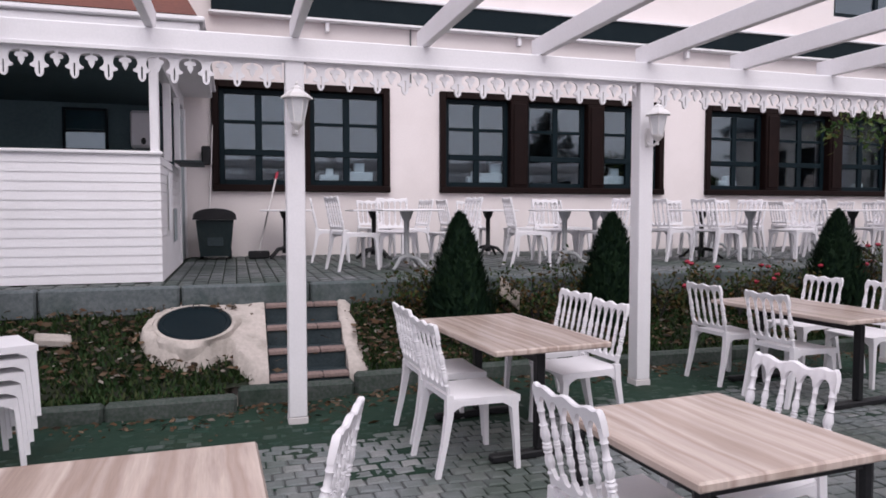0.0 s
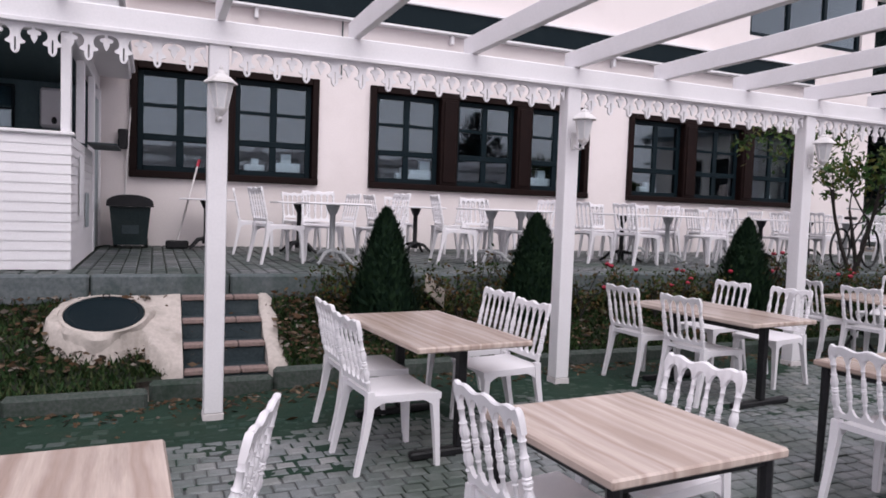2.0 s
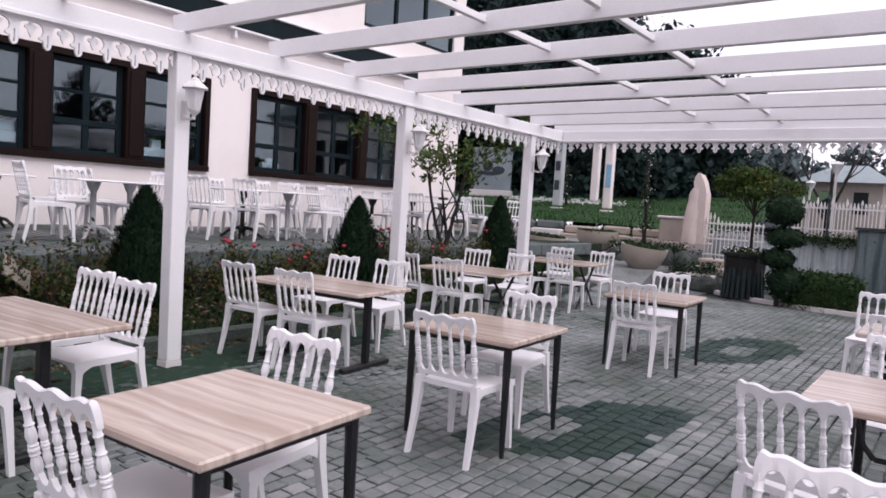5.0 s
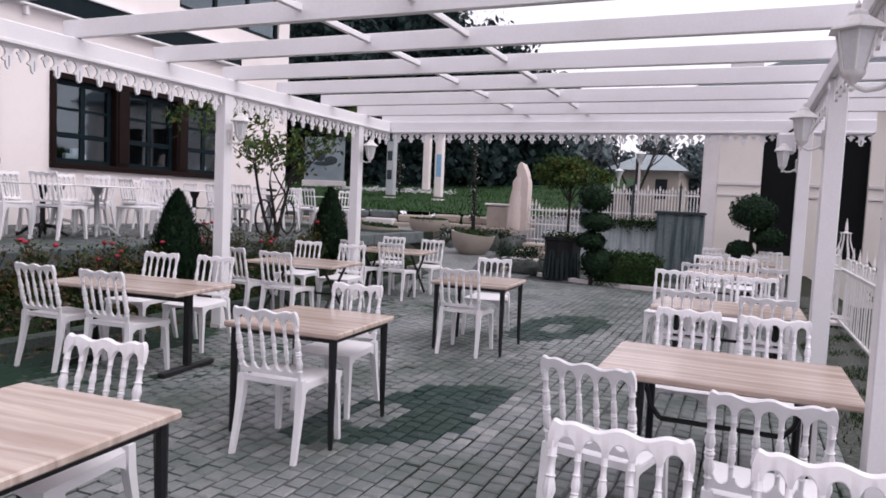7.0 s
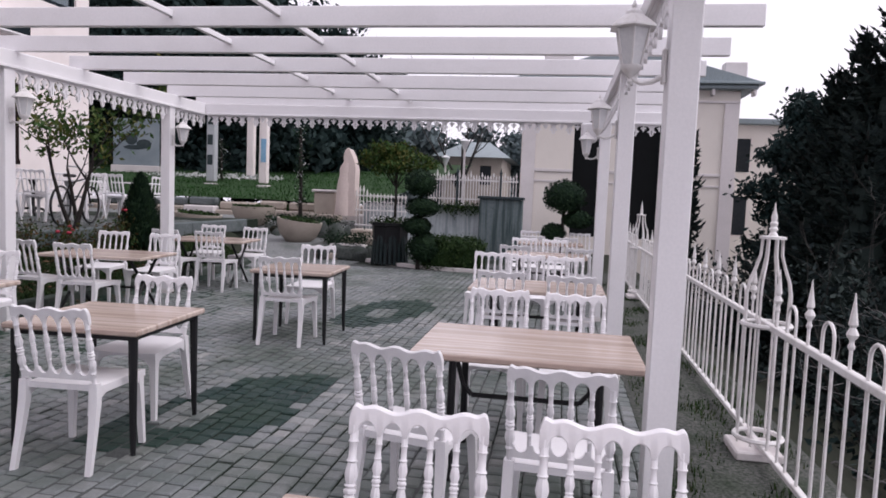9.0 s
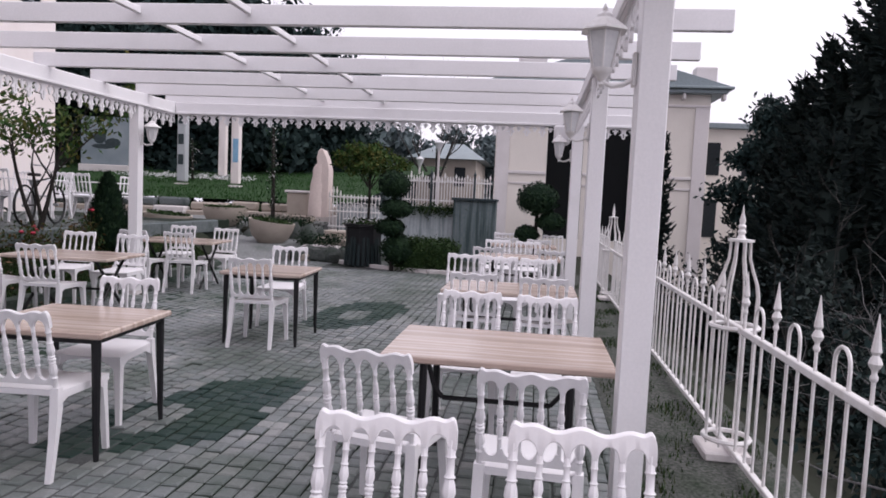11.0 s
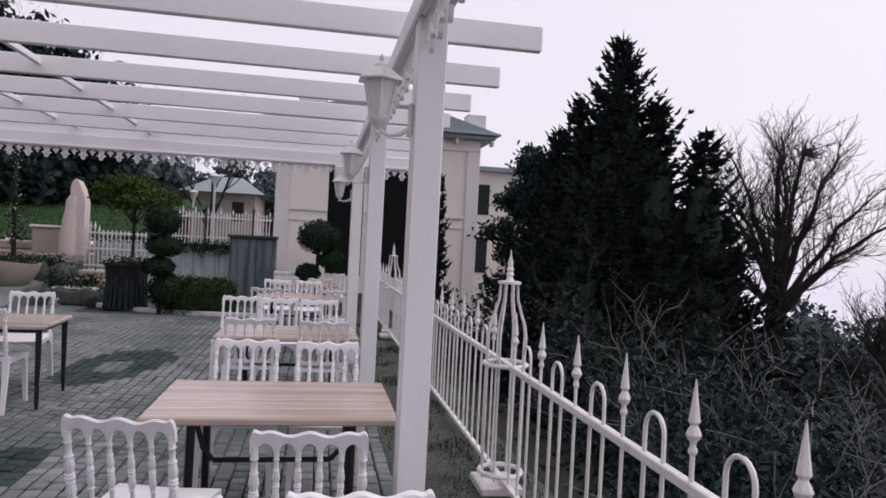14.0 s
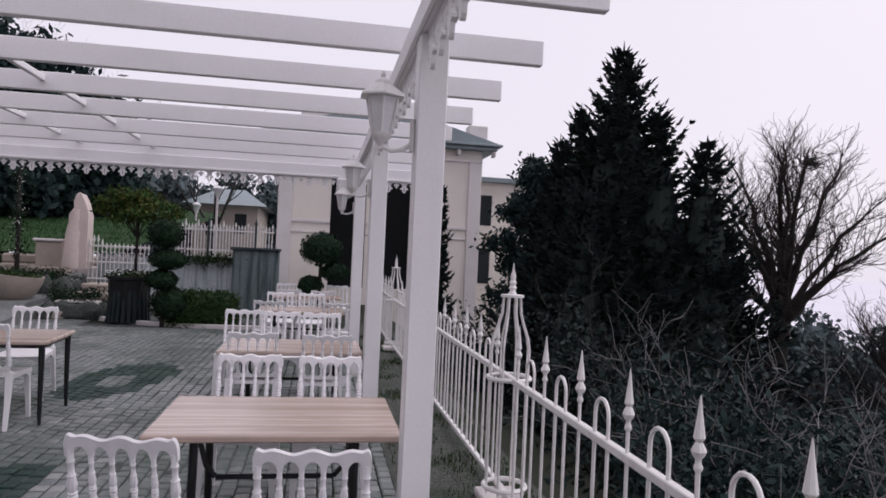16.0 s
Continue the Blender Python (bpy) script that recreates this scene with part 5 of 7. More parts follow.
def kiosk():
    X1, Y0, Y1, X0 = -0.72, 7.62, 11.4, -6.5
    top, roof = 2.14, 3.12
    t = thing("kiosk", "white clapboard bar kiosk with an open dark front and tiled roof", "kiosk")
    n = 14
    h = (top - TERR) / n
    for i in range(n):
        z = TERR + i * h
        for a, b, c, d, turn in ((X0, X1, Y0, Y0 + 0.03, 0), (X1 - 0.03, X1, Y0 + 0.031, Y1 - 1.2, 1)):
            m = M()
            if not turn:
                m.add([(a, c - 0.006, z), (b, c - 0.006, z), (b, c + 0.002, z + h), (a, c + 0.002, z + h), (a, d, z), (b, d, z), (b, d, z + h), (a, d, z + h)], [(0, 1, 2, 3), (5, 4, 7, 6), (1, 5, 6, 2), (4, 0, 3, 7), (3, 2, 6, 7), (4, 5, 1, 0)])
            else:
                m.add([(b + 0.006, c, z), (b + 0.006, d, z), (b - 0.002, d, z + h), (b - 0.002, c, z + h), (a, c, z), (a, d, z), (a, d, z + h), (a, c, z + h)], [(0, 1, 2, 3), (5, 4, 7, 6), (1, 5, 6, 2), (4, 0, 3, 7), (3, 2, 6, 7), (4, 5, 1, 0)])
            part("clapboard", m, WHITE, t, smooth=False)
    part("counter_cap", M().box(X0, X1 + 0.03, Y0 - 0.04, Y0 + 0.16, top, top + 0.035, 0.008), WHITE, t)
    for x, y in ((X1 - 0.05, Y0 + 0.06), (-3.6, Y0 + 0.06), (X1 - 0.05, 9.1)):
        part("post", M().box(x - 0.045, x + 0.045, y - 0.045, y + 0.045, top + 0.036, roof, 0.006), WHITE, t)
    part("roof_beam", M().box(X0, X1, Y0 + 0.0, Y0 + 0.12, roof, roof + 0.2, 0.01), WHITE, t)
    part("roof_beam", M().box(X1 - 0.12, X1, Y0 + 0.121, Y1, roof, roof + 0.2, 0.01), WHITE, t)
    part("cornice", M().box(X0, X1 + 0.42, Y0 - 0.35, Y1, roof + 0.201, roof + 0.29, 0.015).box(X0, X1 + 0.47, Y0 - 0.40, Y1, roof + 0.292, roof + 0.35, 0.015), WHITE, t)
    r = M()
    r.add([(X0, Y0 - 0.4, roof + 0.352), (X1 + 0.4, Y0 - 0.4, roof + 0.352), (X1 - 0.4, Y1, roof + 2.5), (X0, Y1, roof + 2.5), (X1 + 0.4, Y1, roof + 0.352), (X0, Y1, roof + 0.352)], [(0, 1, 2, 3), (1, 4, 2), (0, 3, 5), (0, 5, 4, 1), (3, 2, 4, 5)])
    part("roof", r, TERRACOTTA, t, "red-brown roof", smooth=False)
    # Added ceiling across the open roof space; it keeps the inside dim.
    part("added_ceiling_board", M().box(X0, X1 - 0.13, Y0 + 0.13, Y1, roof + 0.05, roof + 0.1), KIOSK_INSIDE, t, smooth=False)
    part("back_wall", M().box(X0, X1 - 0.02, Y1 + 0.001, Y1 + 0.1, TERR, roof + 0.2), KIOSK_INSIDE, t, "teal inner back wall with shade in its colour", smooth=False)
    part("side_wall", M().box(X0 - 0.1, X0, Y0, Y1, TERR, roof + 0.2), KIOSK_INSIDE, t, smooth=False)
    part("door_frame", M().box(X1 - 0.06, X1 + 0.02, 10.15, 10.27, TERR, roof, 0.008).box(X1 - 0.06, X1 + 0.02, Y1 - 0.15, Y1 - 0.03, TERR, roof, 0.008), WHITE, t)
    part("door_leaf", M().box(X1 - 0.04, X1 - 0.005, 10.271, Y1 - 0.151, TERR + 0.01, 2.95, 0.006), BLUE_GREY, t, "pale blue-grey door")
    part("flap_shelf", M().box(X1 + 0.02, X1 + 0.34, 9.0, 10.1, 2.17, 2.19, 0.004, pose(0, 0, 0)), SLATE, t, "grey folding shelf")
    part("price_sheet", M().box(X1 + 0.014, X1 + 0.02, 8.3, 8.75, 1.35, 2.0), PAPER, t, "sheet of white paper", smooth=False)
    part("price_sheet", M().box(X1 + 0.014, X1 + 0.02, 9.0, 9.4, 1.2, 1.6), BLUE_GREY, t, "sheet of pale blue paper", smooth=False)
    w = thing("inner_window", "small dark-framed window at the back of the kiosk", "window", pose(-2.09, Y1 - 0.05, 2.46) @ Matrix.Diagonal((0.58, 1, 0.70, 1)))
    part("frame", M().box(-0.52, 0.52, -0.03, 0.03, 0, 0.05, 0.005).box(-0.52, 0.52, -0.03, 0.03, 0.85, 0.9, 0.005).box(-0.52, -0.46, -0.03, 0.03, 0.051, 0.849, 0.005).box(0.46, 0.52, -0.03, 0.03, 0.051, 0.849, 0.005).box(-0.459, 0.459, -0.02, 0.02, 0.4, 0.43, 0.004), GREEN, w)
    part("pane", M().box(-0.459, 0.459, -0.004, 0.004, 0.051, 0.399), GLASS, w, smooth=False)
    part("pane", M().box(-0.459, 0.459, -0.004, 0.004, 0.431, 0.849), GLASS, w, smooth=False)
    b = thing("wall_boiler", "white wall-hung boiler with a round dial inside the kiosk", "boiler", pose(-1.3, Y1 - 0.17, 2.5) @ Matrix.Diagonal((0.68, 1, 1, 1)))
    part("case", M().box(-0.22, 0.22, -0.16, 0.16, 0, 0.55, 0.04), PLASTIC, b)
    part("dial", M().lathe([(0.05, 0), (0.05, 0.012), (0.02, 0.018)], 16, pose(0.05, -0.161, 0.1, 90, 0, 0)), BLACK, b)


kiosk()


def wheelie_bin():
    t = thing("wheeled_bin", "dark green wheeled rubbish bin with a domed lid against the wall", "bin", pose(-0.28, 10.95, TERR) @ Matrix.Diagonal((0.86, 0.86, 0.70, 1)))
    b = M()
    for z, w, d in ((0.08, 0.25, 0.22), (0.85, 0.31, 0.30)):
        b.v += [(-w, -d, z), (w, -d, z), (w, d, z), (-w, d, z)]
    b.f += [(3, 2, 1, 0), (4, 5, 6, 7)] + [(k, (k + 1) % 4, 4 + (k + 1) % 4, 4 + k) for k in range(4)]
    part("body", b, BIN, t, smooth=False)
    lid = []
    for i in range(11):
        a = math.pi * i / 10
        lid.append((0.36 * math.cos(a), 0.86 + 0.24 * math.sin(a) ** 0.6))
    part("lid", M().slab(lid, -0.36, 0.34), BLACK, t, "black domed lid")
    part("front_panel", M().box(-0.13, 0.13, -0.262, -0.25, 0.3, 0.52, 0.004), SLATE, t)
    for s in (-1, 1):
        part("wheel", M().lathe([(0.02, -0.03), (0.1, -0.03), (0.1, 0.03), (0.02, 0.03)], 14, pose(s * 0.24, 0.24, 0.1, 0, 90, 0)), BLACK, t)


wheelie_bin()
broom = thing("broom", "long-handled broom with a red head grip leaning on the cream wall", "broom", pose(0.35, 11.2, TERR))
part("handle", M().tube([(0, -0.25, 0.1), (0.3, 0.36, 1.25)], 0.014, 6), TRIM, broom)
part("grip", M().tube([(0.3, 0.36, 1.252), (0.33, 0.42, 1.36)], 0.022, 6), RED, broom, "red plastic grip")
part("brush", M().box(-0.16, 0.16, -0.32, -0.22, 0.0, 0.12, 0.02), BLACK, broom)
sq = thing("squeegee", "long squeegee pole with a dark head hung beside the kiosk door", "squeegee", pose(-0.42, 11.5, TERR))
part("pole", M().tube([(0, -0.05, 0.0), (0.12, 0.05, 2.3)], 0.012, 6), TRIM, sq)
part("head", M().box(-0.06, 0.08, -0.06, 0.04, 1.45, 1.75, 0.02), BLACK, sq)


def street_lamp():
    t = thing("garden_lamp", "white cast iron garden lamp post with a tapered lantern", "street lamp", pose(-2.0, 6.6, bank_z(6.6) - 0.05) @ Matrix.Diagonal((0.88, 0.88, 1.05, 1)))
    part("base", M().lathe([(0.11, 0), (0.11, 0.08), (0.07, 0.12), (0.075, 0.18), (0.10, 0.24), (0.085, 0.30), (0.055, 0.34)], 14), IRON, t)
    part("column", M().lathe([(0.05, 0.34), (0.042, 0.9), (0.055, 0.92), (0.055, 0.97), (0.04, 0.99), (0.036, 1.6), (0.05, 1.62), (0.05, 1.66), (0.034, 1.68), (0.032, 1.95), (0.055, 1.99), (0.03, 2.03)], 12), IRON, t)
    part("collar", M().lathe([(0.048, 1.18), (0.058, 1.19), (0.058, 1.24), (0.048, 1.25)], 12), BLACK, t, "dark clamp band")
    part("lantern_cup", M().lathe([(0.03, 2.03), (0.05, 2.07), (0.10, 2.14), (0.15, 2.16), (0.15, 2.18)], 8), IRON, t)
    part("lamp_glass", M().lathe([(0.14, 2.181), (0.20, 2.45)], 8), FROST, t, "milky lamp glass", smooth=False)
    part("roof", M().lathe([(0.22, 2.451), (0.23, 2.47), (0.15, 2.56), (0.06, 2.63), (0.05, 2.66), (0.02, 2.70), (0.005, 2.76)], 8), IRON, t)


street_lamp()


# ---- terrace furniture ----
def pedestal_table(metal, label):
    t = thing("bistro_table", label, "table", group="terrace tables")
    part("tabletop", M().box(-0.38, 0.38, -0.38, 0.38, 0.725, 0.75, 0.01), PLASTIC, t, "white table top")
    part("column", M().lathe([(0.05, 0.08), (0.06, 0.16), (0.035, 0.2), (0.035, 0.6), (0.06, 0.64), (0.09, 0.724)], 12), metal, t)
    for k in range(4):
        a = math.pi / 4 + k * math.pi / 2
        c, s = math.cos(a), math.sin(a)
        part("foot", M().tube([(0.03 * c, 0.03 * s, 0.16), (0.16 * c, 0.16 * s, 0.14), (0.26 * c, 0.26 * s, 0.05), (0.32 * c, 0.32 * s, 0.015)], [0.03, 0.025, 0.022, 0.018], 7), metal, t)
    return t


GREY_IRON = two_scale("grey_cast_iron", (0.30, 0.31, 0.32), (0.36, 0.37, 0.38), (0.15, 0.15, 0.15), 0.5, 5, 50, 0.1)
PED_A = pedestal_table(GREY_IRON, "square bistro table with a white top on a grey cast pedestal")
PED_B = pedestal_table(BLACK, "square bistro table with a white top on a black cast pedestal")
PED_A.matrix_basis = pose(2.05, 8.35, TERR)
PED_B.matrix_basis = pose(2.0, 10.2, TERR)
PEDS = [(4.35, 8.6, 0), (4.9, 8.75, 0), (3.9, 10.4, 1), (6.0, 10.4, 0), (7.35, 8.5, 0), (6.8, 8.9, 1), (8.2, 10.4, 0), (9.4, 8.6, 1), (10.4, 10.3, 0), (11.6, 8.7, 0), (12.6, 10.3, 1), (13.6, 8.6, 0), (0.75, 10.9, 1)]
for x, y, k in PEDS:
    copy_thing((PED_A, PED_B)[k], pose(x, y, TERR, 0, 0, rnd.uniform(-6, 6)))
sides = [(2.05, 8.35), (2.0, 10.2)] + [(x, y) for x, y, k in PEDS if x > 1 and (x, y) != (4.9, 8.75)]
for x, y in sides:
    for dx, dy, face in ((-0.86, 0.0, -90), (0.86, 0.0, 90), (0.05, 0.86, 180)):
        if dy and rnd.random() < 0.35:
            continue
        ob = copy_thing(CHAIR, place_chair(x + dx + rnd.uniform(-0.08, 0.08), y + dy + rnd.uniform(-0.18, 0.18), TERR, face + rnd.uniform(-14, 14)))
        tagged(ob, "white plastic spindle-back chair on the upper terrace", "chair", group="terrace chairs")


def bicycle():
    t = thing("bicycle", "dark bicycle parked on the terrace under the small tree", "bicycle", pose(10.5, 7.7, TERR, 0, 0, 12))
    for x in (-0.5, 0.5):
        q = [(x + 0.31 * math.cos(a * math.pi / 12), 0, 0.33 + 0.31 * math.sin(a * math.pi / 12)) for a in range(25)]
        w = part("wheel", M().tube(q, 0.018, 6), BLACK, t)
        part("hub", M().tube([(x, -0.04, 0.33), (x, 0.04, 0.33)], 0.025, 8), GREY_IRON, w)
    f = M()
    for a, b in (((-0.5, 0.33), (-0.12, 0.33)), ((-0.12, 0.33), (-0.22, 0.78)), ((-0.5, 0.33), (-0.2, 0.7)), ((-0.12, 0.33), (0.34, 0.75)), ((-0.2, 0.7), (0.34, 0.78)), ((0.32, 0.85), (0.5, 0.33))):
        f.tube([(a[0], 0, a[1]), (b[0], 0, b[1])], 0.015, 6)
    part("bicycle_frame", f, BLACK, t)
    part("saddle", M().box(-0.34, -0.1, -0.06, 0.06, 0.79, 0.84, 0.02), BLACK, t)
    part("handlebar", M().tube([(0.22, -0.28, 0.98), (0.34, -0.12, 0.97), (0.33, 0, 0.86), (0.34, 0.12, 0.97), (0.22, 0.28, 0.98)], 0.012, 6), GREY_IRON, t)


bicycle()


# ---- lawn, monument, walls and houses beyond ----
def lawn():
    m = M()
    nx, ny = 16, 24
    for i in range(nx + 1):
        for j in range(ny + 1):
            x, y = 19.0 + 22 * i / nx, 5.0 + 26 * j / ny
            m.v.append((x, y, 1.26 + 0.10 * (x - 19) + 0.08 * noise.noise((x * 0.4, y * 0.4, 0))))
    for i in range(nx):
        for j in range(ny):
            a = i * (ny + 1) + j
            m.f.append((a, a + ny + 1, a + ny + 2, a + 1))
    m.box(19.0, 19.4, 5.0, 31.0, 0.0, 1.16)
    single("lawn", m, LAWN, "bright green lawn rising behind a low wall", "lawn", kind="structure")
    r = random.Random(9)
    g, fl = M(), M()
    for _ in range(14000):
        x, y = 19 + 12 * r.random() ** 1.3, r.uniform(5, 22)
        z = 1.26 + 0.10 * (x - 19) + 0.08 * noise.noise((x * 0.4, y * 0.4, 0))
        a, s = r.uniform(0, 6.28), r.uniform(0.04, 0.10)
        o = len(g.v)
        dx, dy = math.cos(a), math.sin(a)
        g.v += [(x - dy * 0.02, y + dx * 0.02, z - 0.02), (x + dy * 0.02, y - dx * 0.02, z - 0.02), (x + dx * s * 0.5, y + dy * s * 0.5, z + s)]
        g.f.append((o, o + 1, o + 2))
    for _ in range(190):
        x, y = r.gauss(25.6, 0.35), r.uniform(10.6, 16)
        leaf_quads(fl, (x, y, 1.34 + 0.10 * (x - 19)), 4, (0.09, 0.09, 0.05), 0.05, r)
    single("lawn_grass", g, LAWN_BLADE, "short bright lawn grass", "grass", kind="stuff", smooth=False)
    single("white_flowers", fl, FLOWER, "band of small white flowers across the lawn", "flowers", kind="stuff", smooth=False)
    low = thing("lawn_wall", "low retaining wall of pale uneven stone blocks below the lawn", "wall", kind="structure")
    y = 5.0
    while y < 21:
        w, h = r.uniform(0.7, 1.3), r.uniform(-0.06, 0.05)
        part("wall_block", M().box(18.68 + r.uniform(-0.05, 0.03), 18.98, y, y + w - 0.02, 0.0, 0.98 + h, 0.035), BOWL if r.random() < 0.6 else TRIM, low)
        part("edge_stone", M().box(18.85 + r.uniform(-0.06, 0.04), 19.15, y + 0.03, y + w - 0.06, 0.98 + h + 0.002, 1.22 + h, 0.05), BOWL if r.random() < 0.5 else CONCRETE, low)
        y += w
    path = M()
    for x, z in ((13.2, 0.004), (14.4, 0.14), (15.0, 0.36), (16.2, 0.40), (17.2, 0.62), (18.7, 0.80)):
        path.v += [(x, 5.32, -0.1), (x, 5.32, z), (x, 14.0, z)]
    for i in range(5):
        for k in range(2):
            path.f.append((i * 3 + k, i * 3 + 3 + k, i * 3 + 4 + k, i * 3 + 1 + k))
    single("side_path", path, PATH, "grey path climbing past the stone bowls", "path", kind="structure", smooth=False)


lawn()


def boulder(seed, sx, sy, sz):
    """A rounded uneven stone that sits on z = 0."""
    m = M()
    ring, seg = 6, 10
    prof = [(math.sin(math.pi * (0.08 + 0.84 * i / (ring - 1))), -math.cos(math.pi * (0.08 + 0.84 * i / (ring - 1)))) for i in range(ring)]
    m.lathe(prof, seg)
    m.v = [tuple((Vector(v) * (1 + 0.30 * noise.noise(Vector(v) * 1.3 + Vector((seed * 3.1, 0, 0))))).to_tuple()) for v in m.v]
    m.v = [(x * sx, y * sy, (max(z, -0.7) + 0.7) * sz) for x, y, z in m.v]
    return m


def beds():
    k = 0
    for i, (x0, x1, y0, y1, z0, h) in enumerate(((15.7, 17.3, 4.25, 5.45, 0.0, 0.34), (16.5, 17.9, 5.2, 7.1, 0.20, 0.50))):
        t = thing("raised_bed", "raised bed of dark mossy rocks with low evergreen planting", "planter")
        r = random.Random(55 + i)
        part("soil", M().box(x0 + 0.1, x1, y0 + 0.1, y1 - 0.1, -0.05, z0 + h * 0.9, 0.06), SOIL, t)
        edge = [(x0, y0 + (y1 - y0) * u / 5) for u in range(6)] + [(x0 + (x1 - x0) * u / 4, y) for u in range(1, 4) for y in (y0, y1)]
        for x, y in edge:
            k += 1
            at = pose(x + r.uniform(-0.08, 0.08), y + r.uniform(-0.08, 0.08), -0.04, 0, 0, r.uniform(0, 360))
            part("rock", boulder(k, r.uniform(0.18, 0.30), r.uniform(0.16, 0.24), (z0 + h) * r.uniform(0.5, 0.72)), ROCK, t, at=at)
        lv = M()
        for _ in range(46):
            c = (r.uniform(x0 + 0.1, x1), r.uniform(y0 + 0.05, y1 - 0.05), z0 + h + r.uniform(0.0, 0.16))
            leaf_quads(lv, c, 46, (0.12, 0.12, 0.07), 0.035, r)
        part("foliage", lv, CYPRESS, t, smooth=False)
    st = thing("rock_steps", "worn pale stone slabs stepping up between the rocks", "steps", kind="structure")
    for i, (x, y, z) in enumerate(((15.75, 4.95, 0.16), (16.15, 4.75, 0.34), (16.6, 4.6, 0.50), (17.05, 4.5, 0.66))):
        part("slab", M().box(-0.24, 0.26, -0.42, 0.42, -0.18, 0.0, 0.03), BOWL if i != 1 else TRIM, st, at=pose(x, y, z, 0, 0, 12 - 9 * i))
    for i, (x, y) in enumerate(((18.6, 6.95), (24.5, 12.4))):
        r = random.Random(58 + i)
        v = thing("flowering_vine", "thin dark trunk wrapped in white-flowered vine", "tree", pose(x, y, 0.7))
        part("trunk", M().tube([(0, 0, 0), (0.04, 0.03, 1.2), (0, 0.05, 2.6)], [0.06, 0.05, 0.04], 7), BARK, v)
        fl, lv = M(), M()
        for _ in range(90):
            z = r.uniform(0.5, 2.6)
            leaf_quads(fl, (0, 0.02, z), 1, (0.09, 0.09, 0.05), 0.03, r)
            leaf_quads(lv, (0, 0.02, z), 4, (0.12, 0.12, 0.05), 0.045, r)
        tagged(part("blossom", fl, FLOWER, v, "small white flowers", smooth=False), kind="stuff")
        part("foliage", lv, CYPRESS, v, smooth=False)


beds()


def pillars():
    for i, (x, y, h, w, mat, lab) in enumerate(((23, 12.0, 3.2, 0.30, PALE_STREET, "mottled grey stone pillar on the lawn"), (23, 10.05, 3.5, 0.28, PLASTER, "pale square pillar with a blue poster on the lawn"), (26, 11.95, 3.2, 0.28, PLASTER, "cream round-edged pillar at the back of the lawn"))):
        zb = 1.26 + 0.10 * (x - 19) - 0.12
        t = thing("stone_pillar", lab, "pillar", pose(x, y, zb))
        part("base", M().box(-w * 0.66, w * 0.66, -w * 0.66, w * 0.66, 0, 0.16, 0.02), TRIM, t)
        part("shaft", M().box(-w / 2, w / 2, -w / 2, w / 2, 0.221, h, 0.03), mat, t)
        part("cap", M().box(-w * 0.66, w * 0.66, -w * 0.66, w * 0.66, h + 0.001, h + 0.12, 0.02), TRIM, t)
        if i == 1:
            part("poster", M().box(-w / 2 - 0.012, -w / 2 - 0.002, -0.13, 0.06, 0.95, 1.75), BLUE, t, "blue and white poster", smooth=False)
        if i == 0:
            for k in range(3):
                part("dark_patch", M().box(-w / 2 - 0.01, -w / 2 - 0.002, -0.1, 0.1, 0.8 + k * 0.7, 1.15 + k * 0.7, 0.002), SLATE, t, "dark weathered inset")


pillars()


def monument():
    t = thing("monument_plinth", "low stepped pale stone plinth of the monument", "plinth", pose(18.6, 5.9, 0.4))
    part("plinth", M().box(-0.4, 0.4, -0.09, 0.52, 0, 1.15, 0.03), BOWL, t)
    part("step", M().box(-0.5, 0.5, -0.16, 0.62, -0.4, 0.55, 0.03), BOWL, t)
    part("cap", M().box(-0.45, 0.45, -0.13, 0.57, 1.151, 1.22, 0.02), TRIM, t)
    s = M()
    arch = [(-0.12, 0.0), (0.15, 0.0), (0.15, 1.25), (0.13, 1.44), (0.07, 1.60), (-0.03, 1.68), (-0.12, 1.64), (-0.16, 1.5)]
    s.slab(arch, -0.2, 0.2)
    s.lathe([(0.24, 0.0), (0.25, 0.12), (0.235, 0.4), (0.22, 0.6), (0.225, 0.8), (0.20, 0.98), (0.185, 1.08), (0.195, 1.2), (0.18, 1.32), (0.12, 1.40), (0.085, 1.45), (0.11, 1.52), (0.12, 1.60), (0.085, 1.69), (0.02, 1.73)], 18, pose(-0.2, -0.04, 0, 0, 3, 0))
    s.v = [tuple(Vector(v) * (1 + 0.09 * noise.noise(Vector(v) * 5))) for v in s.v]
    single("statue", s, STATUE, "weathered pinkish marble statue against an arched slab", "statue", at=pose(18.0, 5.30, 0.95, 0, 0, -90))


monument()


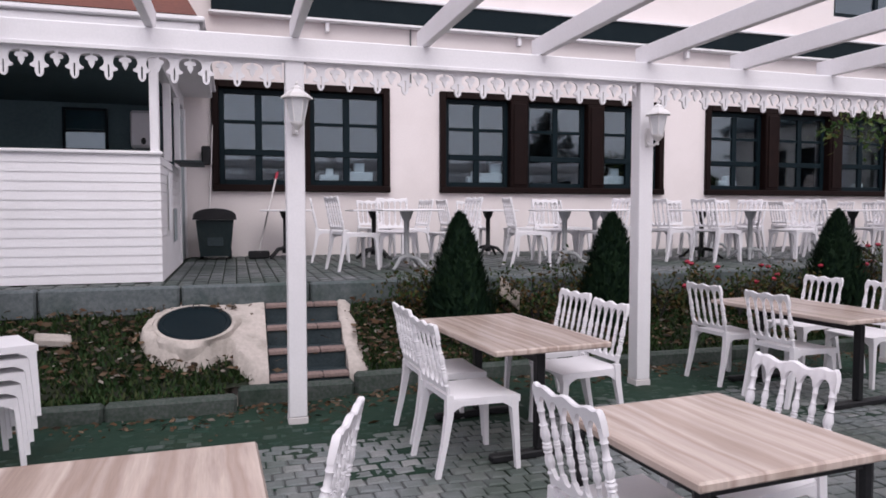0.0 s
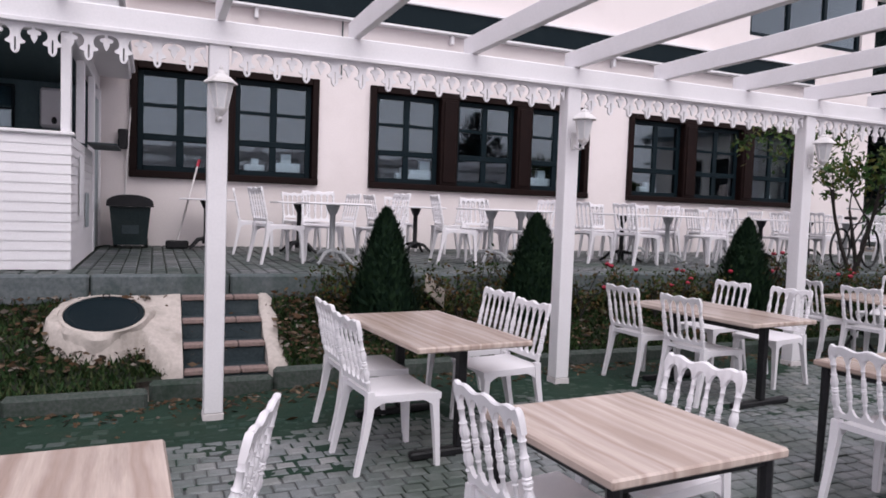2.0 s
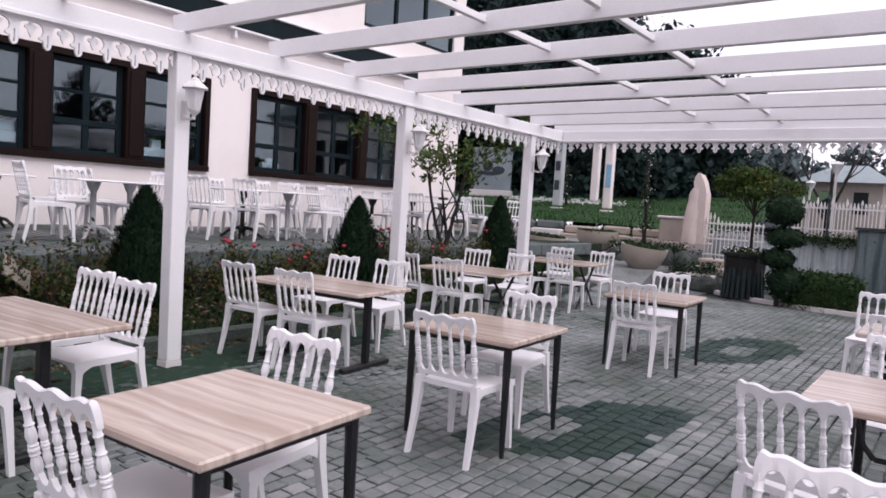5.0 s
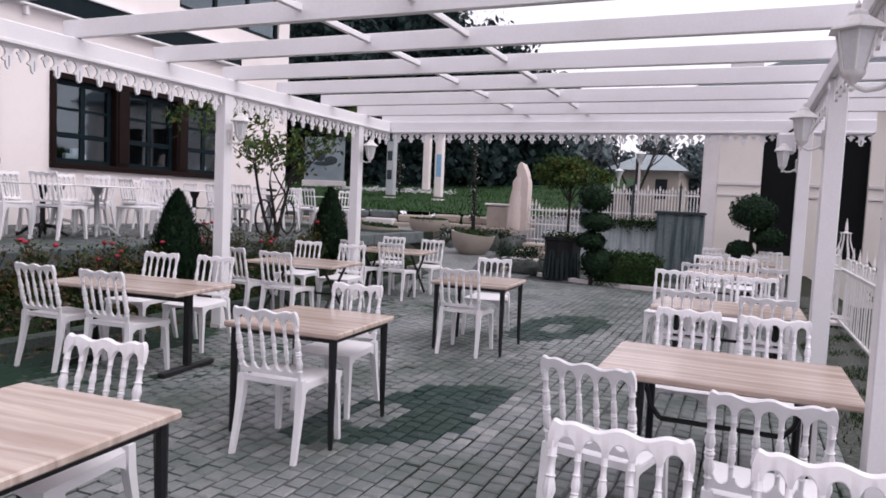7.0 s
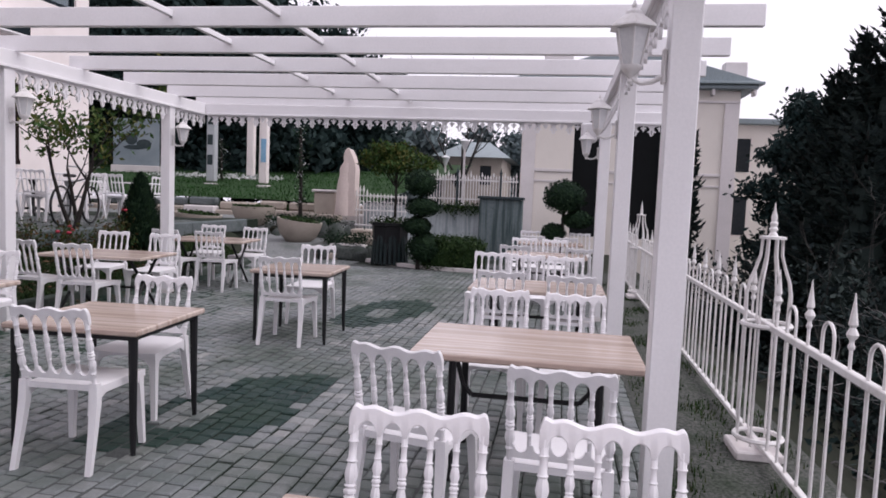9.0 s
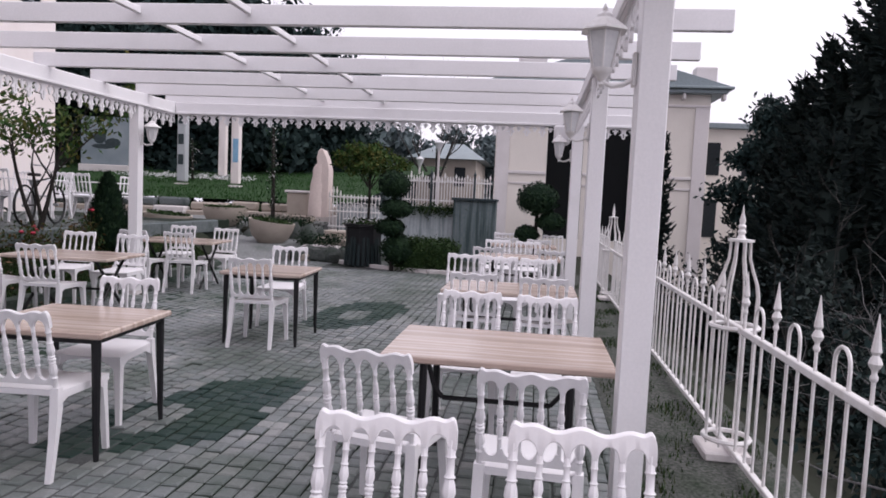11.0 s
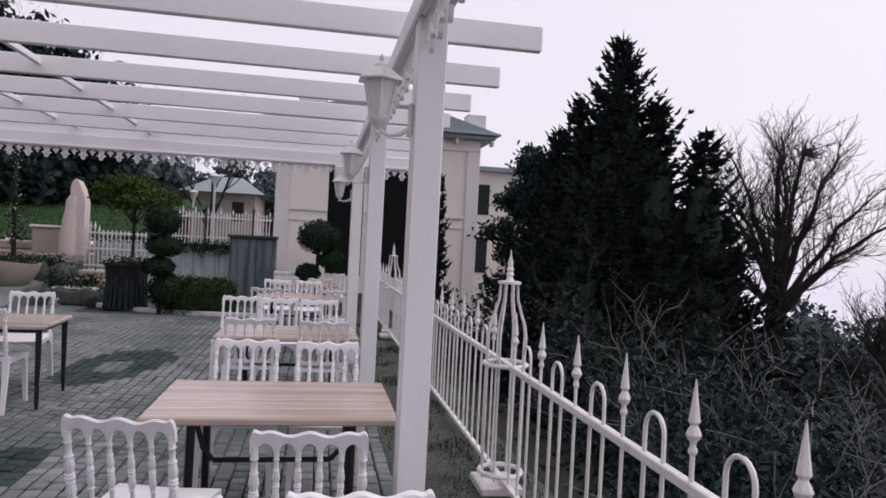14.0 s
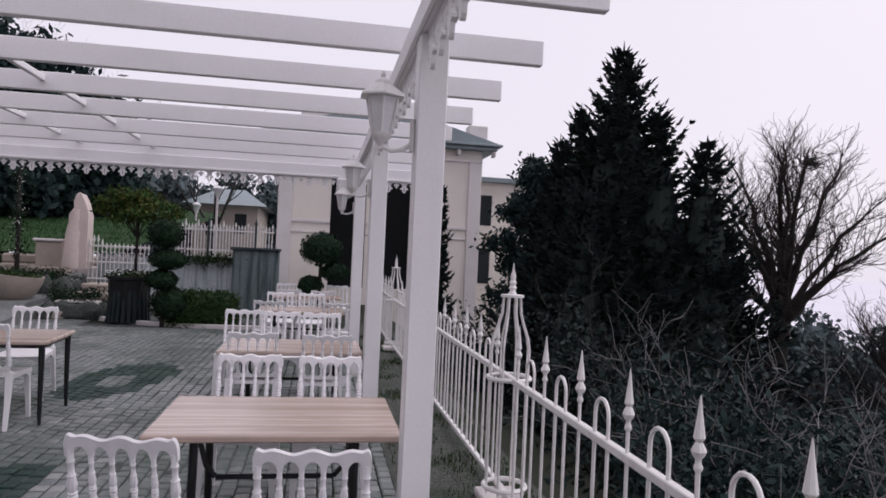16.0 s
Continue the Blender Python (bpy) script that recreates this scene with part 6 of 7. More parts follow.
def grey_wall():
    t = thing("garden_wall", "weathered blue-grey rendered garden wall with a coping", "wall", kind="structure")
    part("wall_face", M().box(18.2, 18.5, 1.85, 5.0, -0.1, 1.30, 0.01), BLUE_GREY, t)
    part("wall_face", M().box(18.0, 18.6, 0.75, 1.849, -0.1, 1.55, 0.01), STAINED, t, "dark teal-stained end block")
    part("coping", M().box(17.92, 18.68, 0.72, 1.9, 1.552, 1.62, 0.01), SLATE, t)
    part("coping", M().box(18.14, 18.56, 1.902, 5.0, 1.302, 1.35, 0.01), SLATE, t)
    r = random.Random(77)
    iv = M()
    for _ in range(260):
        y = r.uniform(1.5, 3.0)
        leaf_quads(iv, (18.1, y, 1.38 - abs(r.gauss(0, 0.12))), 3, (0.04, 0.05, 0.05), 0.04, r)
    single("ivy", iv, BOX, "straggling ivy hanging over the grey wall", "ivy", smooth=False)
    f = thing("picket_fence", "white pointed iron railing on the garden wall", "fence")
    for z in (1.50, 2.0):
        part("rail", M().box(18.33, 18.37, 0.9, 3.35, z, z + 0.04), IRON, f)
    bar = M().tube([(0, 0, 0), (0, 0, 0.72)], 0.013, 5).lathe([(0.013, 0.72), (0.034, 0.76), (0.004, 0.9)], 6).mesh("picket", IRON)
    for i in range(32):
        y = 0.95 + i * 0.075
        again("picket", bar, f, pose(18.35, y, 1.34 if y > 1.9 else 1.62) @ Matrix.Diagonal((1, 1, (0.92 if i % 4 else 1.04) * (1.0 if y > 1.9 else 0.66), 1)))
    for y in (1.35, 2.5, 3.3):
        part("post", M().box(18.29, 18.33, y - 0.025, y + 0.025, 1.3, 2.2, 0.006).lathe([(0.03, 2.201), (0.045, 2.23), (0.02, 2.27), (0.003, 2.36)], 8, pose(18.31, y, 0)), SLATE, f, "dark iron post")
    g = thing("white_gate", "white iron garden gate with a scrolled crest and pointed bars", "gate")
    tip = M().tube([(0, 0, 0), (0, 0, 0.86)], 0.013, 5).lathe([(0.013, 0.86), (0.032, 0.90), (0.004, 1.02)], 6).mesh("gate_bar", IRON)
    for i in range(15):
        y = 5.12 - i * 0.095
        rise = 0.24 * max(0.0, 1 - abs(i - 1.5) / 2.5)
        again("gate_bar", tip, g, pose(17.9, y, 0.62) @ Matrix.Diagonal((1, 1, 0.94 + rise, 1)))
    for z in (0.70, 1.10, 1.48):
        part("rail", M().box(17.88, 17.92, 3.76, 5.16, z, z + 0.04, 0.006), IRON, g)
    for k in range(6):
        y = 4.97 - k * 0.2
        q = [(17.9, y + 0.07 * math.cos(a * math.pi / 8), 1.29 + 0.07 * math.sin(a * math.pi / 8)) for a in range(17)]
        part("scroll", M().tube(q, 0.010, 5, cap=False), IRON, g)


grey_wall()
single("street", M().box(18.7, 43, 1.25, 4.95, -0.1, 1.0, 0.02), PALE_STREET, "pale worn street behind the railing", "road", kind="structure")


def house():
    """The two-storey pale house past the end of the pergola."""
    X, Y1, Y0, H = 24.0, 1.20, -5.75, 5.35
    t = thing("town_house", "pale two-storey plastered house with string courses and a pediment", "house")
    dx = X
    doors = [(-1.75, -0.55), (-3.45, -2.2)]
    ys = [Y1, doors[0][1], doors[0][0], doors[1][1], doors[1][0], Y0]
    for a, b in ((ys[0], ys[1]), (ys[2], ys[3]), (ys[4], ys[5])):
        part("wall", M().box(dx, dx + 0.4, b, a, -1.0, H), HOUSE, t, smooth=False)
    for a, b in doors:
        part("lintel", M().box(dx, dx + 0.4, a + 0.001, b - 0.001, 4.3, H), HOUSE, t, smooth=False)
        part("apron_wall", M().box(dx, dx + 0.4, a + 0.001, b - 0.001, -1.0, 0.4), HOUSE, t, smooth=False)
    part("side_wall", M().box(dx + 0.401, dx + 7, Y1 - 0.4, Y1, -1.0, H), HOUSE, t, smooth=False)
    part("side_wall", M().box(dx + 0.401, dx + 7, Y0, Y0 + 0.4, -1.0, H), HOUSE, t, smooth=False)
    # A flat near-black sheet takes the place of the shaded depth.
    for a, b in doors:
        part("opening", M().box(dx + 0.2, dx + 0.3, a, b, 0.4, 4.3), OPENING_SHADE, t, "near-black sheet imitating shade in a tall window opening", smooth=False)
    for z0, z1, p in ((2.55, 2.65, 0.06), (2.2, 2.27, 0.04), (H - 0.42, H - 0.34, 0.05)):
        for a, b in ((ys[1], ys[0]), (ys[3], ys[2]), (ys[5], ys[4])):
            part("string_course", M().box(dx - p, dx - 0.002, a, b, z0, z1, 0.01), TRIM, t)
    for y in (Y0 + 0.25, Y1 - 0.25):
        part("pilaster", M().box(dx - 0.07, dx - 0.002, y - 0.22, y + 0.22, -1.0, H - 0.43, 0.01), TRIM, t)
    part("cornice", M().box(dx - 0.35, dx + 7.3, Y0 - 0.45, Y1 + 0.45, H, H + 0.13, 0.02).box(dx - 0.5, dx + 7.4, Y0 - 0.6, Y1 + 0.6, H + 0.132, H + 0.22, 0.02), TEAL_GREY, t)
    ym = (Y0 + Y1) / 2
    ped = M().add([(dx - 0.4, Y0 - 0.55, H + 0.222), (dx - 0.4, Y1 + 0.55, H + 0.222), (dx - 0.4, ym, H + 1.35), (dx + 7, Y0 - 0.55, H + 0.222), (dx + 7, Y1 + 0.55, H + 0.222), (dx + 7, ym, H + 1.35)], [(0, 1, 2), (4, 3, 5), (0, 2, 5, 3), (2, 1, 4, 5), (1, 0, 3, 4)])
    part("roof", ped, TEAL_GREY, t, "grey-green metal roof with a pediment", smooth=False)
    part("chimney", M().box(dx + 2, dx + 2.8, Y0 + 0.4, Y0 + 1.4, H + 0.2, H + 1.05, 0.03), TRIM, t)
    part("chimney", M().box(dx + 1, dx + 1.7, Y1 - 1.6, Y1 - 0.6, H + 0.3, H + 1.75, 0.03), TRIM, t)
    for y in (Y0 - 0.35, Y0 + 0.9, Y0 + 2.1, Y1 - 0.4):
        part("eave_bracket", M().box(dx - 0.32, dx - 0.002, y - 0.05, y + 0.05, H - 0.2, H - 0.002, 0.02), TRIM, t)
    part("chimney", M().box(dx + 0.2, dx + 0.75, Y0 - 0.2, Y0 + 0.5, H + 0.35, H + 0.95, 0.03), TRIM, t)
    wing = thing("house_wing", "lower pale wing of the house behind the conifers", "house")
    part("wall", M().box(27, 33, -9.5, -5.8, -2.0, 4.6), HOUSE, wing, smooth=False)
    part("cornice", M().box(26.7, 33.3, -9.8, -5.81, 4.601, 4.8, 0.02), TEAL_GREY, wing)
    for y in (-6.6, -8.0):
        part("window", M().box(26.97, 26.995, y - 0.3, y + 0.3, 0.6, 2.0), INSIDE_SHADE, wing, "dark window", smooth=False)
        part("window", M().box(26.97, 26.995, y - 0.3, y + 0.3, 2.9, 4.1), INSIDE_SHADE, wing, "dark window", smooth=False)
    f = thing("far_house", "distant ochre house with a grey tiled roof", "house")
    part("wall", M().box(44, 52, 3.6, 7.4, -1, 4.1), BOWL, f, smooth=False)
    r = M().add([(43.3, 3.0, 4.101), (43.3, 8.0, 4.101), (53, 3.0, 4.101), (53, 8.0, 4.101), (47, 4.7, 5.3), (47, 6.3, 5.3)], [(0, 1, 5, 4), (2, 4, 5, 3), (0, 4, 2), (1, 3, 5), (0, 2, 3, 1)])
    part("roof", r, TEAL_GREY, f, smooth=False)
    for y in (4.6, 6.2):
        part("window", M().box(43.97, 43.99, y - 0.35, y + 0.35, 2.4, 3.6), INSIDE_SHADE, f, "dark window", smooth=False)
    for x, y, h in ((30, 4.0, 4.1), (34, 5.5, 3.6)):
        s = thing("street_lamp", "tall pale street lamp with a small head", "street lamp", pose(x, y, 0))
        part("pole", M().tube([(0, 0, -1), (0, 0, h - 0.5)], 0.05, 7), TRIM, s)
        part("head", M().lathe([(0.06, h - 0.5), (0.2, h - 0.15), (0.24, h - 0.12), (0.05, h)], 8), FROST, s)


house()


# ---- trees beyond the fence and lawn ----
def conifer(x, y, z, h, r0, seed, label, whorls=34, mat=CONIFER, power=0.8, dense=1.0):
    """A spruce: whorls of limbs that droop and turn up at their tips, clad in forward-swept needle sprays."""
    r = random.Random(seed)
    t = thing("conifer", label, "tree", pose(x, y, z))
    wood, nd = M(), M()
    wood.tube([(0, 0, -0.5), (0, 0, h * 0.5), (0, 0, h)], [0.05 + h * 0.022, 0.03 + h * 0.012, 0.006], 8)
    core = [(r0 * 0.44 * (1 - u) ** power, h * u) for u in (0.06, 0.2, 0.34, 0.48, 0.62, 0.74, 0.84)]
    nd.lathe([(0.1, 0.2)] + core + [(0.02, h * 0.9)], 11)

    def spray(p, aim, ln, wide):
        """Two crossed blades of needles round a twig."""
        b = aim.orthogonal().normalized()
        a0 = r.uniform(0, 3.14)
        for q in (0, 1):
            v = b * math.cos(a0 + q * 1.57) + aim.cross(b) * math.sin(a0 + q * 1.57)
            o = len(nd.v)
            nd.v += [tuple(p - v * wide * 0.6), tuple(p + aim * ln * 0.45 - v * wide), tuple(p + aim * ln), tuple(p + aim * ln * 0.45 + v * wide), tuple(p + v * wide * 0.6)]
            nd.f.append((o, o + 1, o + 2, o + 3, o + 4))

    up = Vector((0, 0, 1))
    for i in range(whorls):
        u = ((i + r.random()) / whorls) ** 0.92
        zz = h * (0.04 + 0.955 * u)
        base = r0 * (1 - u) ** power * (0.86 + 0.20 * math.sin(i * 1.9 + seed)) + 0.06
        for k in range(r.randrange(5, 9)):
            a = r.uniform(0, 6.28)
            ln = base * (r.uniform(0.55, 1.0) if r.random() < 0.82 else r.uniform(1.0, 1.22))
            d = Vector((math.cos(a), math.sin(a), 0))
            dip, lift = -0.16 * (1 - u) + 0.30 * u, 0.26 + 0.2 * u
            at = lambda v: Vector((0, 0, zz)) + d * ln * v + up * ln * (dip * v + lift * v ** 3)
            wood.tube([tuple(at(0)), tuple(at(0.4)), tuple(at(0.75)), tuple(at(1))], [0.03 * (1 - u) + 0.006, 0.014, 0.008, 0.003], 4, cap=False)
            steps = max(3, int(ln / 0.105 * dense))
            for q in range(steps):
                v = 0.22 + 0.78 * (q + r.random() * 0.6) / steps
                p = at(v)
                tan = (at(min(1.0, v + 0.05)) - at(v - 0.05)).normalized()
                side = tan.cross(up).normalized()
                for s in (-1, 1):
                    aim = (tan * r.uniform(0.5, 0.9) + side * s * r.uniform(0.5, 1.0) + up * r.uniform(-0.45, 0.25)).normalized()
                    spray(p, aim, (0.32 * (1 - v) * ln + 0.14) * r.uniform(0.6, 1.1), r.uniform(0.022, 0.045))
                if r.random() < 0.4:
                    spray(p, (tan * 0.5 + up * r.uniform(-0.9, 0.7)).normalized(), r.uniform(0.10, 0.22), 0.03)
            spray(at(0.97), (d * 0.6 + up * r.uniform(0.4, 1.0)).normalized(), r.uniform(0.12, 0.22), 0.022)
    spray(Vector((0, 0, h - 0.3)), up, 0.5, 0.03)
    part("trunk", wood, BARK, t)
    part("crown", nd, mat, t, smooth=False)


conifer(14.03, -6.4, -3.2, 9.4, 3.6, 61, "tall dark spruce standing beyond the fence", 74, CONIFER, 0.86)
conifer(15.5, -5.6, -2.6, 7.0, 1.9, 62, "dark young spruce crowding a taller one", 46)
conifer(12.9, -7.75, -3.6, 7.7, 2.7, 63, "dark spruce on the slope below the fence", 46)
conifer(18.5, -6.6, -2.0, 6.0, 1.5, 64, "soft blue-green conifer beside the house wing", 30, SOFT_CONIFER)
conifer(13.2, -5.35, -2.4, 5.4, 1.9, 65, "low dark conifer close behind the fence", 30)
conifer(14.9, -5.85, -2.8, 7.8, 2.7, 67, "dark spruce in the middle of a dense stand", 46)
conifer(13.5, -7.0, -3.2, 8.0, 2.9, 68, "dark spruce with heavy drooping limbs", 48)
conifer(12.9, -8.3, -3.6, 5.9, 2.0, 69, "dark spruce at the edge of the stand", 34)
conifer(16.5, -3.05, -0.6, 3.8, 0.42, 66, "narrow dark cypress against the pale house", 26)

r0 = random.Random(7)
soft = [(r0.uniform(-0.8, 0.8), r0.uniform(-0.9, 0.7), r0.uniform(0.6, 5.4), r0.uniform(0.6, 0.9)) for _ in range(22)] + [(0.1, 0.3, 6.0, 0.75), (0, -0.5, 6.3, 0.7), (0.2, -0.1, 6.6, 0.55), (0, 0.5, 5.5, 0.6)]
crown_tree("soft_conifer", "soft blue-green conifer with a rounded top beside the house wing", 18.0, -6.05, -2.6, 5.5, soft, SOFT_CONIFER, 75, 1500, 0.085)


def bare_tree(x, y, z, h, seed, label, depth=5, spread=0.55, mat=TWIG, stems=6, rad=0.13, split=2, bend=0.22):
    r = random.Random(seed)
    t = thing("bare_tree", label, "tree", pose(x, y, z))
    m, tips = M(), []
    m.tube([(0, 0, -0.6), (0.05, 0, h * 0.10), (0, 0.05, h * 0.2)], [rad * 1.3, rad * 1.1, rad], 9)
    for k in range(stems):
        a = 6.28 * k / stems + r.uniform(-0.3, 0.3)
        limb = M()
        branch(limb, tips, Vector((0, 0.03, h * r.uniform(0.14, 0.2))), Vector((spread * math.cos(a), spread * math.sin(a), 1)).normalized(), h * 0.33, rad * 0.62, depth, r, 0.0, split, bend)
        part("limb", limb, mat, t)
    part("trunk", m, mat, t)


def dome_tree(x, y, z, base, rx, rz, seed, label, limbs=16, rad=0.10, low=10):
    """A leafless tree whose limbs fan out from a low fork to fill a dome with fine upturned twigs."""
    r = random.Random(seed)
    t = thing("bare_tree", label, "tree", pose(x, y, z))
    part("trunk", M().tube([(0.35, 0.3, base), (0.15, 0.1, base * 0.5), (0, 0, 0.05)], [rad * 2.6, rad * 2.1, rad * 1.8], 10), BARK, t)
    up = Vector((0, 0, 1))

    def shoot(m, p, d, ln, r1, r2, n, lift):
        pts, rr = [p], [r1]
        for i in range(n):
            d = (d + Vector((r.gauss(0, 0.16), r.gauss(0, 0.16), r.gauss(0, 0.13) + lift))).normalized()
            p = p + d * ln / n
            pts.append(p)
            rr.append(r1 + (r2 - r1) * (i + 1) / n)
        m.tube(pts, rr, 5 if r1 > 0.02 else 3, cap=False)
        return pts, d

    for k in range(limbs):
        a = 2.4 * k + r.uniform(-0.3, 0.3)
        el = radians(low + (88 - low) * ((k + 0.5) / limbs) ** 0.85)
        end = Vector((rx * math.cos(el) * math.cos(a), rx * math.cos(el) * math.sin(a), rz * math.sin(el)))
        start = Vector((0, 0, r.uniform(-0.5, 0.1)))
        size = (end - start).length
        mid = start + Vector((end.x * 0.30, end.y * 0.30, (end.z - start.z) * 0.55)) + up * size * r.uniform(-0.04, 0.06)
        m = M()
        pts = []
        for i in range(10):
            v = i / 9
            p = start * (1 - v) ** 2 + mid * 2 * v * (1 - v) + end * v * v
            pts.append(p + Vector((r.gauss(0, 0.035), r.gauss(0, 0.035), r.gauss(0, 0.025))) * (1 if i else 0))
        m.tube(pts, [rad * r.uniform(0.75, 1.0) * (1 - 0.88 * (i / 9) ** 0.8) for i in range(10)], 6, cap=False)
        for q in range(14):
            v = 0.28 + 0.70 * (q + r.random()) / 14
            i = min(8, int(v * 9))
            p, tan = pts[i].lerp(pts[i + 1], v * 9 - i), (pts[i + 1] - pts[i]).normalized()
            b = tan.orthogonal().normalized()
            g = r.uniform(0, 6.28)
            out = b * math.cos(g) + tan.cross(b) * math.sin(g)
            ln = (0.50 * (1 - v) * size + 0.35) * r.uniform(0.6, 1.05)
            sub, d = shoot(m, p, (tan * 0.8 + out * r.uniform(0.45, 0.8)).normalized(), ln, 0.020 * (1 - v) + 0.009, 0.005, 5, 0.06)
            for w in range(6):
                c = sub[1 + w % 5]
                e = Vector((r.gauss(0, 1), r.gauss(0, 1), r.gauss(0.3, 0.7))).normalized()
                tw, d2 = shoot(m, c, (d * 0.9 + e * 0.7).normalized(), r.uniform(0.25, 0.6), 0.0065, 0.004, 3, 0.05)
                for c2 in tw[1:]:
                    e = Vector((r.gauss(0, 1), r.gauss(0, 1), r.gauss(0.3, 0.7))).normalized()
                    shoot(m, c2, (d2 + e * 0.7).normalized(), r.uniform(0.10, 0.26), 0.0045, 0.003, 2, 0.05)
        part("limb", m, BARK, t)
    return t


dome_tree(14.0, -10.35, 0.75, -5.0, 3.05, 3.7, 71, "leafless dark tree with a broad fan of fine twigs", 17, 0.12, 6)
dome_tree(12.3, -12.2, -1.6, -4.0, 2.3, 2.6, 72, "low leafless tree spreading over the slope", 14, 0.08, 8)
r0 = random.Random(19)
nest = M()
for _ in range(70):
    p = Vector((r0.gauss(0, 0.08), r0.gauss(0, 0.08), r0.gauss(0, 0.06)))
    d = Vector((r0.gauss(0, 1), r0.gauss(0, 1), r0.gauss(0, 0.4))).normalized() * 0.13
    nest.tube([tuple(p - d), tuple(p + d)], 0.009, 4)
single("nest", nest, BARK, "dark twig nest lodged high in the leafless tree", "nest", at=pose(13.75, -10.75, 4.05))


def thicket():
    r = random.Random(81)
    for i, (x, y, h, w) in enumerate(((6.0, -4.3, 2.6, 1.5), (8.2, -4.6, 3.2, 1.7), (10.3, -4.6, 3.4, 1.7), (4.2, -4.8, 2.4, 1.5), (7.2, -6.3, 3.4, 1.9), (9.6, -7.4, 3.9, 2.0), (2.8, -5.8, 2.4, 1.5), (5.2, -7.2, 3.0, 1.8), (11.8, -9.0, 3.8, 2.0), (7.9, -9.4, 3.4, 2.1), (14.5, -3.9, 2.4, 1.0), (10.8, -12.0, 3.4, 2.4), (6.5, -12.5, 3.0, 2.4), (9.0, -11.0, 4.4, 2.4), (12.5, -14.0, 4.6, 2.6), (16.0, -11.5, 4.2, 2.4), (15.5, -16.5, 5.0, 2.8), (20.0, -9.0, 3.6, 2.2), (20.5, -13.0, 4.4, 2.6))):
        zb = ground_height(x, y) - 0.1
        t = thing("thicket_bush", "dark tangled evergreen bush on the slope below the fence", "shrub", pose(x, y, zb), group="slope bushes")
        twigs, lv, tips = M(), M(), []
        for k in range(7):
            a = 6.28 * k / 7 + r.uniform(-0.3, 0.3)
            branch(twigs, tips, Vector((0, 0, 0)), Vector((0.7 * math.cos(a), 0.7 * math.sin(a), 1)).normalized(), h * 0.5, 0.028, 3, r, 0.02, 2, 0.35)
        for p, d in tips:
            if p.z < h * 0.85 and r.random() < 0.5:
                leaf_quads(lv, p * 0.9, 16, (0.22, 0.22, 0.22), 0.05, r)
        for _ in range(26):
            c = Vector((r.gauss(0, w * 0.36), r.gauss(0, w * 0.36), abs(r.gauss(h * 0.28, h * 0.18))))
            leaf_quads(lv, c, 110, (0.26, 0.26, 0.24), 0.055, r)
        open_slope = y < -8.5 or x < 6.5
        part("twigwork", twigs, PALE_TWIG if x < 9.5 else TWIG, t)
        # Bushes lower on the slope get leaves with haze in their colour.
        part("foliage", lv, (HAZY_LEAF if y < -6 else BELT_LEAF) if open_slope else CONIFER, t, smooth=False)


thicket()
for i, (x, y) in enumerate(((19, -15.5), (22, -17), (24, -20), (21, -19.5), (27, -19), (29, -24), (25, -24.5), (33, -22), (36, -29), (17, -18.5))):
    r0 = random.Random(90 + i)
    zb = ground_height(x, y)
    crown_tree("slope_tree", "tree far down the slope, haze greying its leaf colour", x, y, zb, 4.0, [(r0.uniform(-2.2, 2.2), r0.uniform(-2.2, 2.2), r0.uniform(1.5, -1.6 - zb), r0.uniform(1.0, 1.6)) for _ in range(9)], HAZY_LEAF, 91 + i, 520, 0.2)

# dark tree belt behind the lawn
BELT = [(33, 11.2, 7.0), (31, 13.5, 10.5), (34, 16.5, 13.5), (30, 19, 14.0), (35, 21.5, 15.5), (31, 24.5, 15.5), (37, 27.5, 17), (29, 28.5, 16), (28, 33, 16)]
for i, (x, y, h) in enumerate(BELT):
    r0 = random.Random(120 + i)
    blobs = [(r0.uniform(-1.6, 1.6), r0.uniform(-1.9, 1.9), h * r0.uniform(0.10, 0.95), r0.uniform(1.4, 2.5)) for _ in range(int(8 + h))]
    crown_tree("evergreen_tree", "tall dark evergreen tree behind the lawn", x, y, 0.8, h * 0.8, blobs, BELT_LEAF, 140 + i, 900, 0.22)
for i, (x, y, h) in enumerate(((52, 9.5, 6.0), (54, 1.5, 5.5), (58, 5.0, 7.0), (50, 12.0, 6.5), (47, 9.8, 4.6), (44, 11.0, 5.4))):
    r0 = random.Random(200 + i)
    crown_tree("distant_tree", "distant tree behind the ochre house, haze in leaf colour", x, y, 0.0, h * 0.7, [(r0.uniform(-2, 2), r0.uniform(-2.4, 2.4), h * r0.uniform(0.2, 0.95), r0.uniform(1.2, 2.0)) for _ in range(12)], DISTANT_LEAF, 210 + i, 420, 0.3)
bare_tree(46, 9.0, 0.5, 8.0, 173, "thin leafless tree beside the ochre house", 5, 0.6, TWIG, 7, 0.16)
bare_tree(38, 13, 1.0, 11.5, 171, "leafless crown rising above the dark trees", 5, 0.5, TWIG, 7, 0.2)
bare_tree(36, 5.0, 0.5, 8.5, 172, "thin leafless tree above the railing", 5, 0.6, TWIG, 6, 0.12)


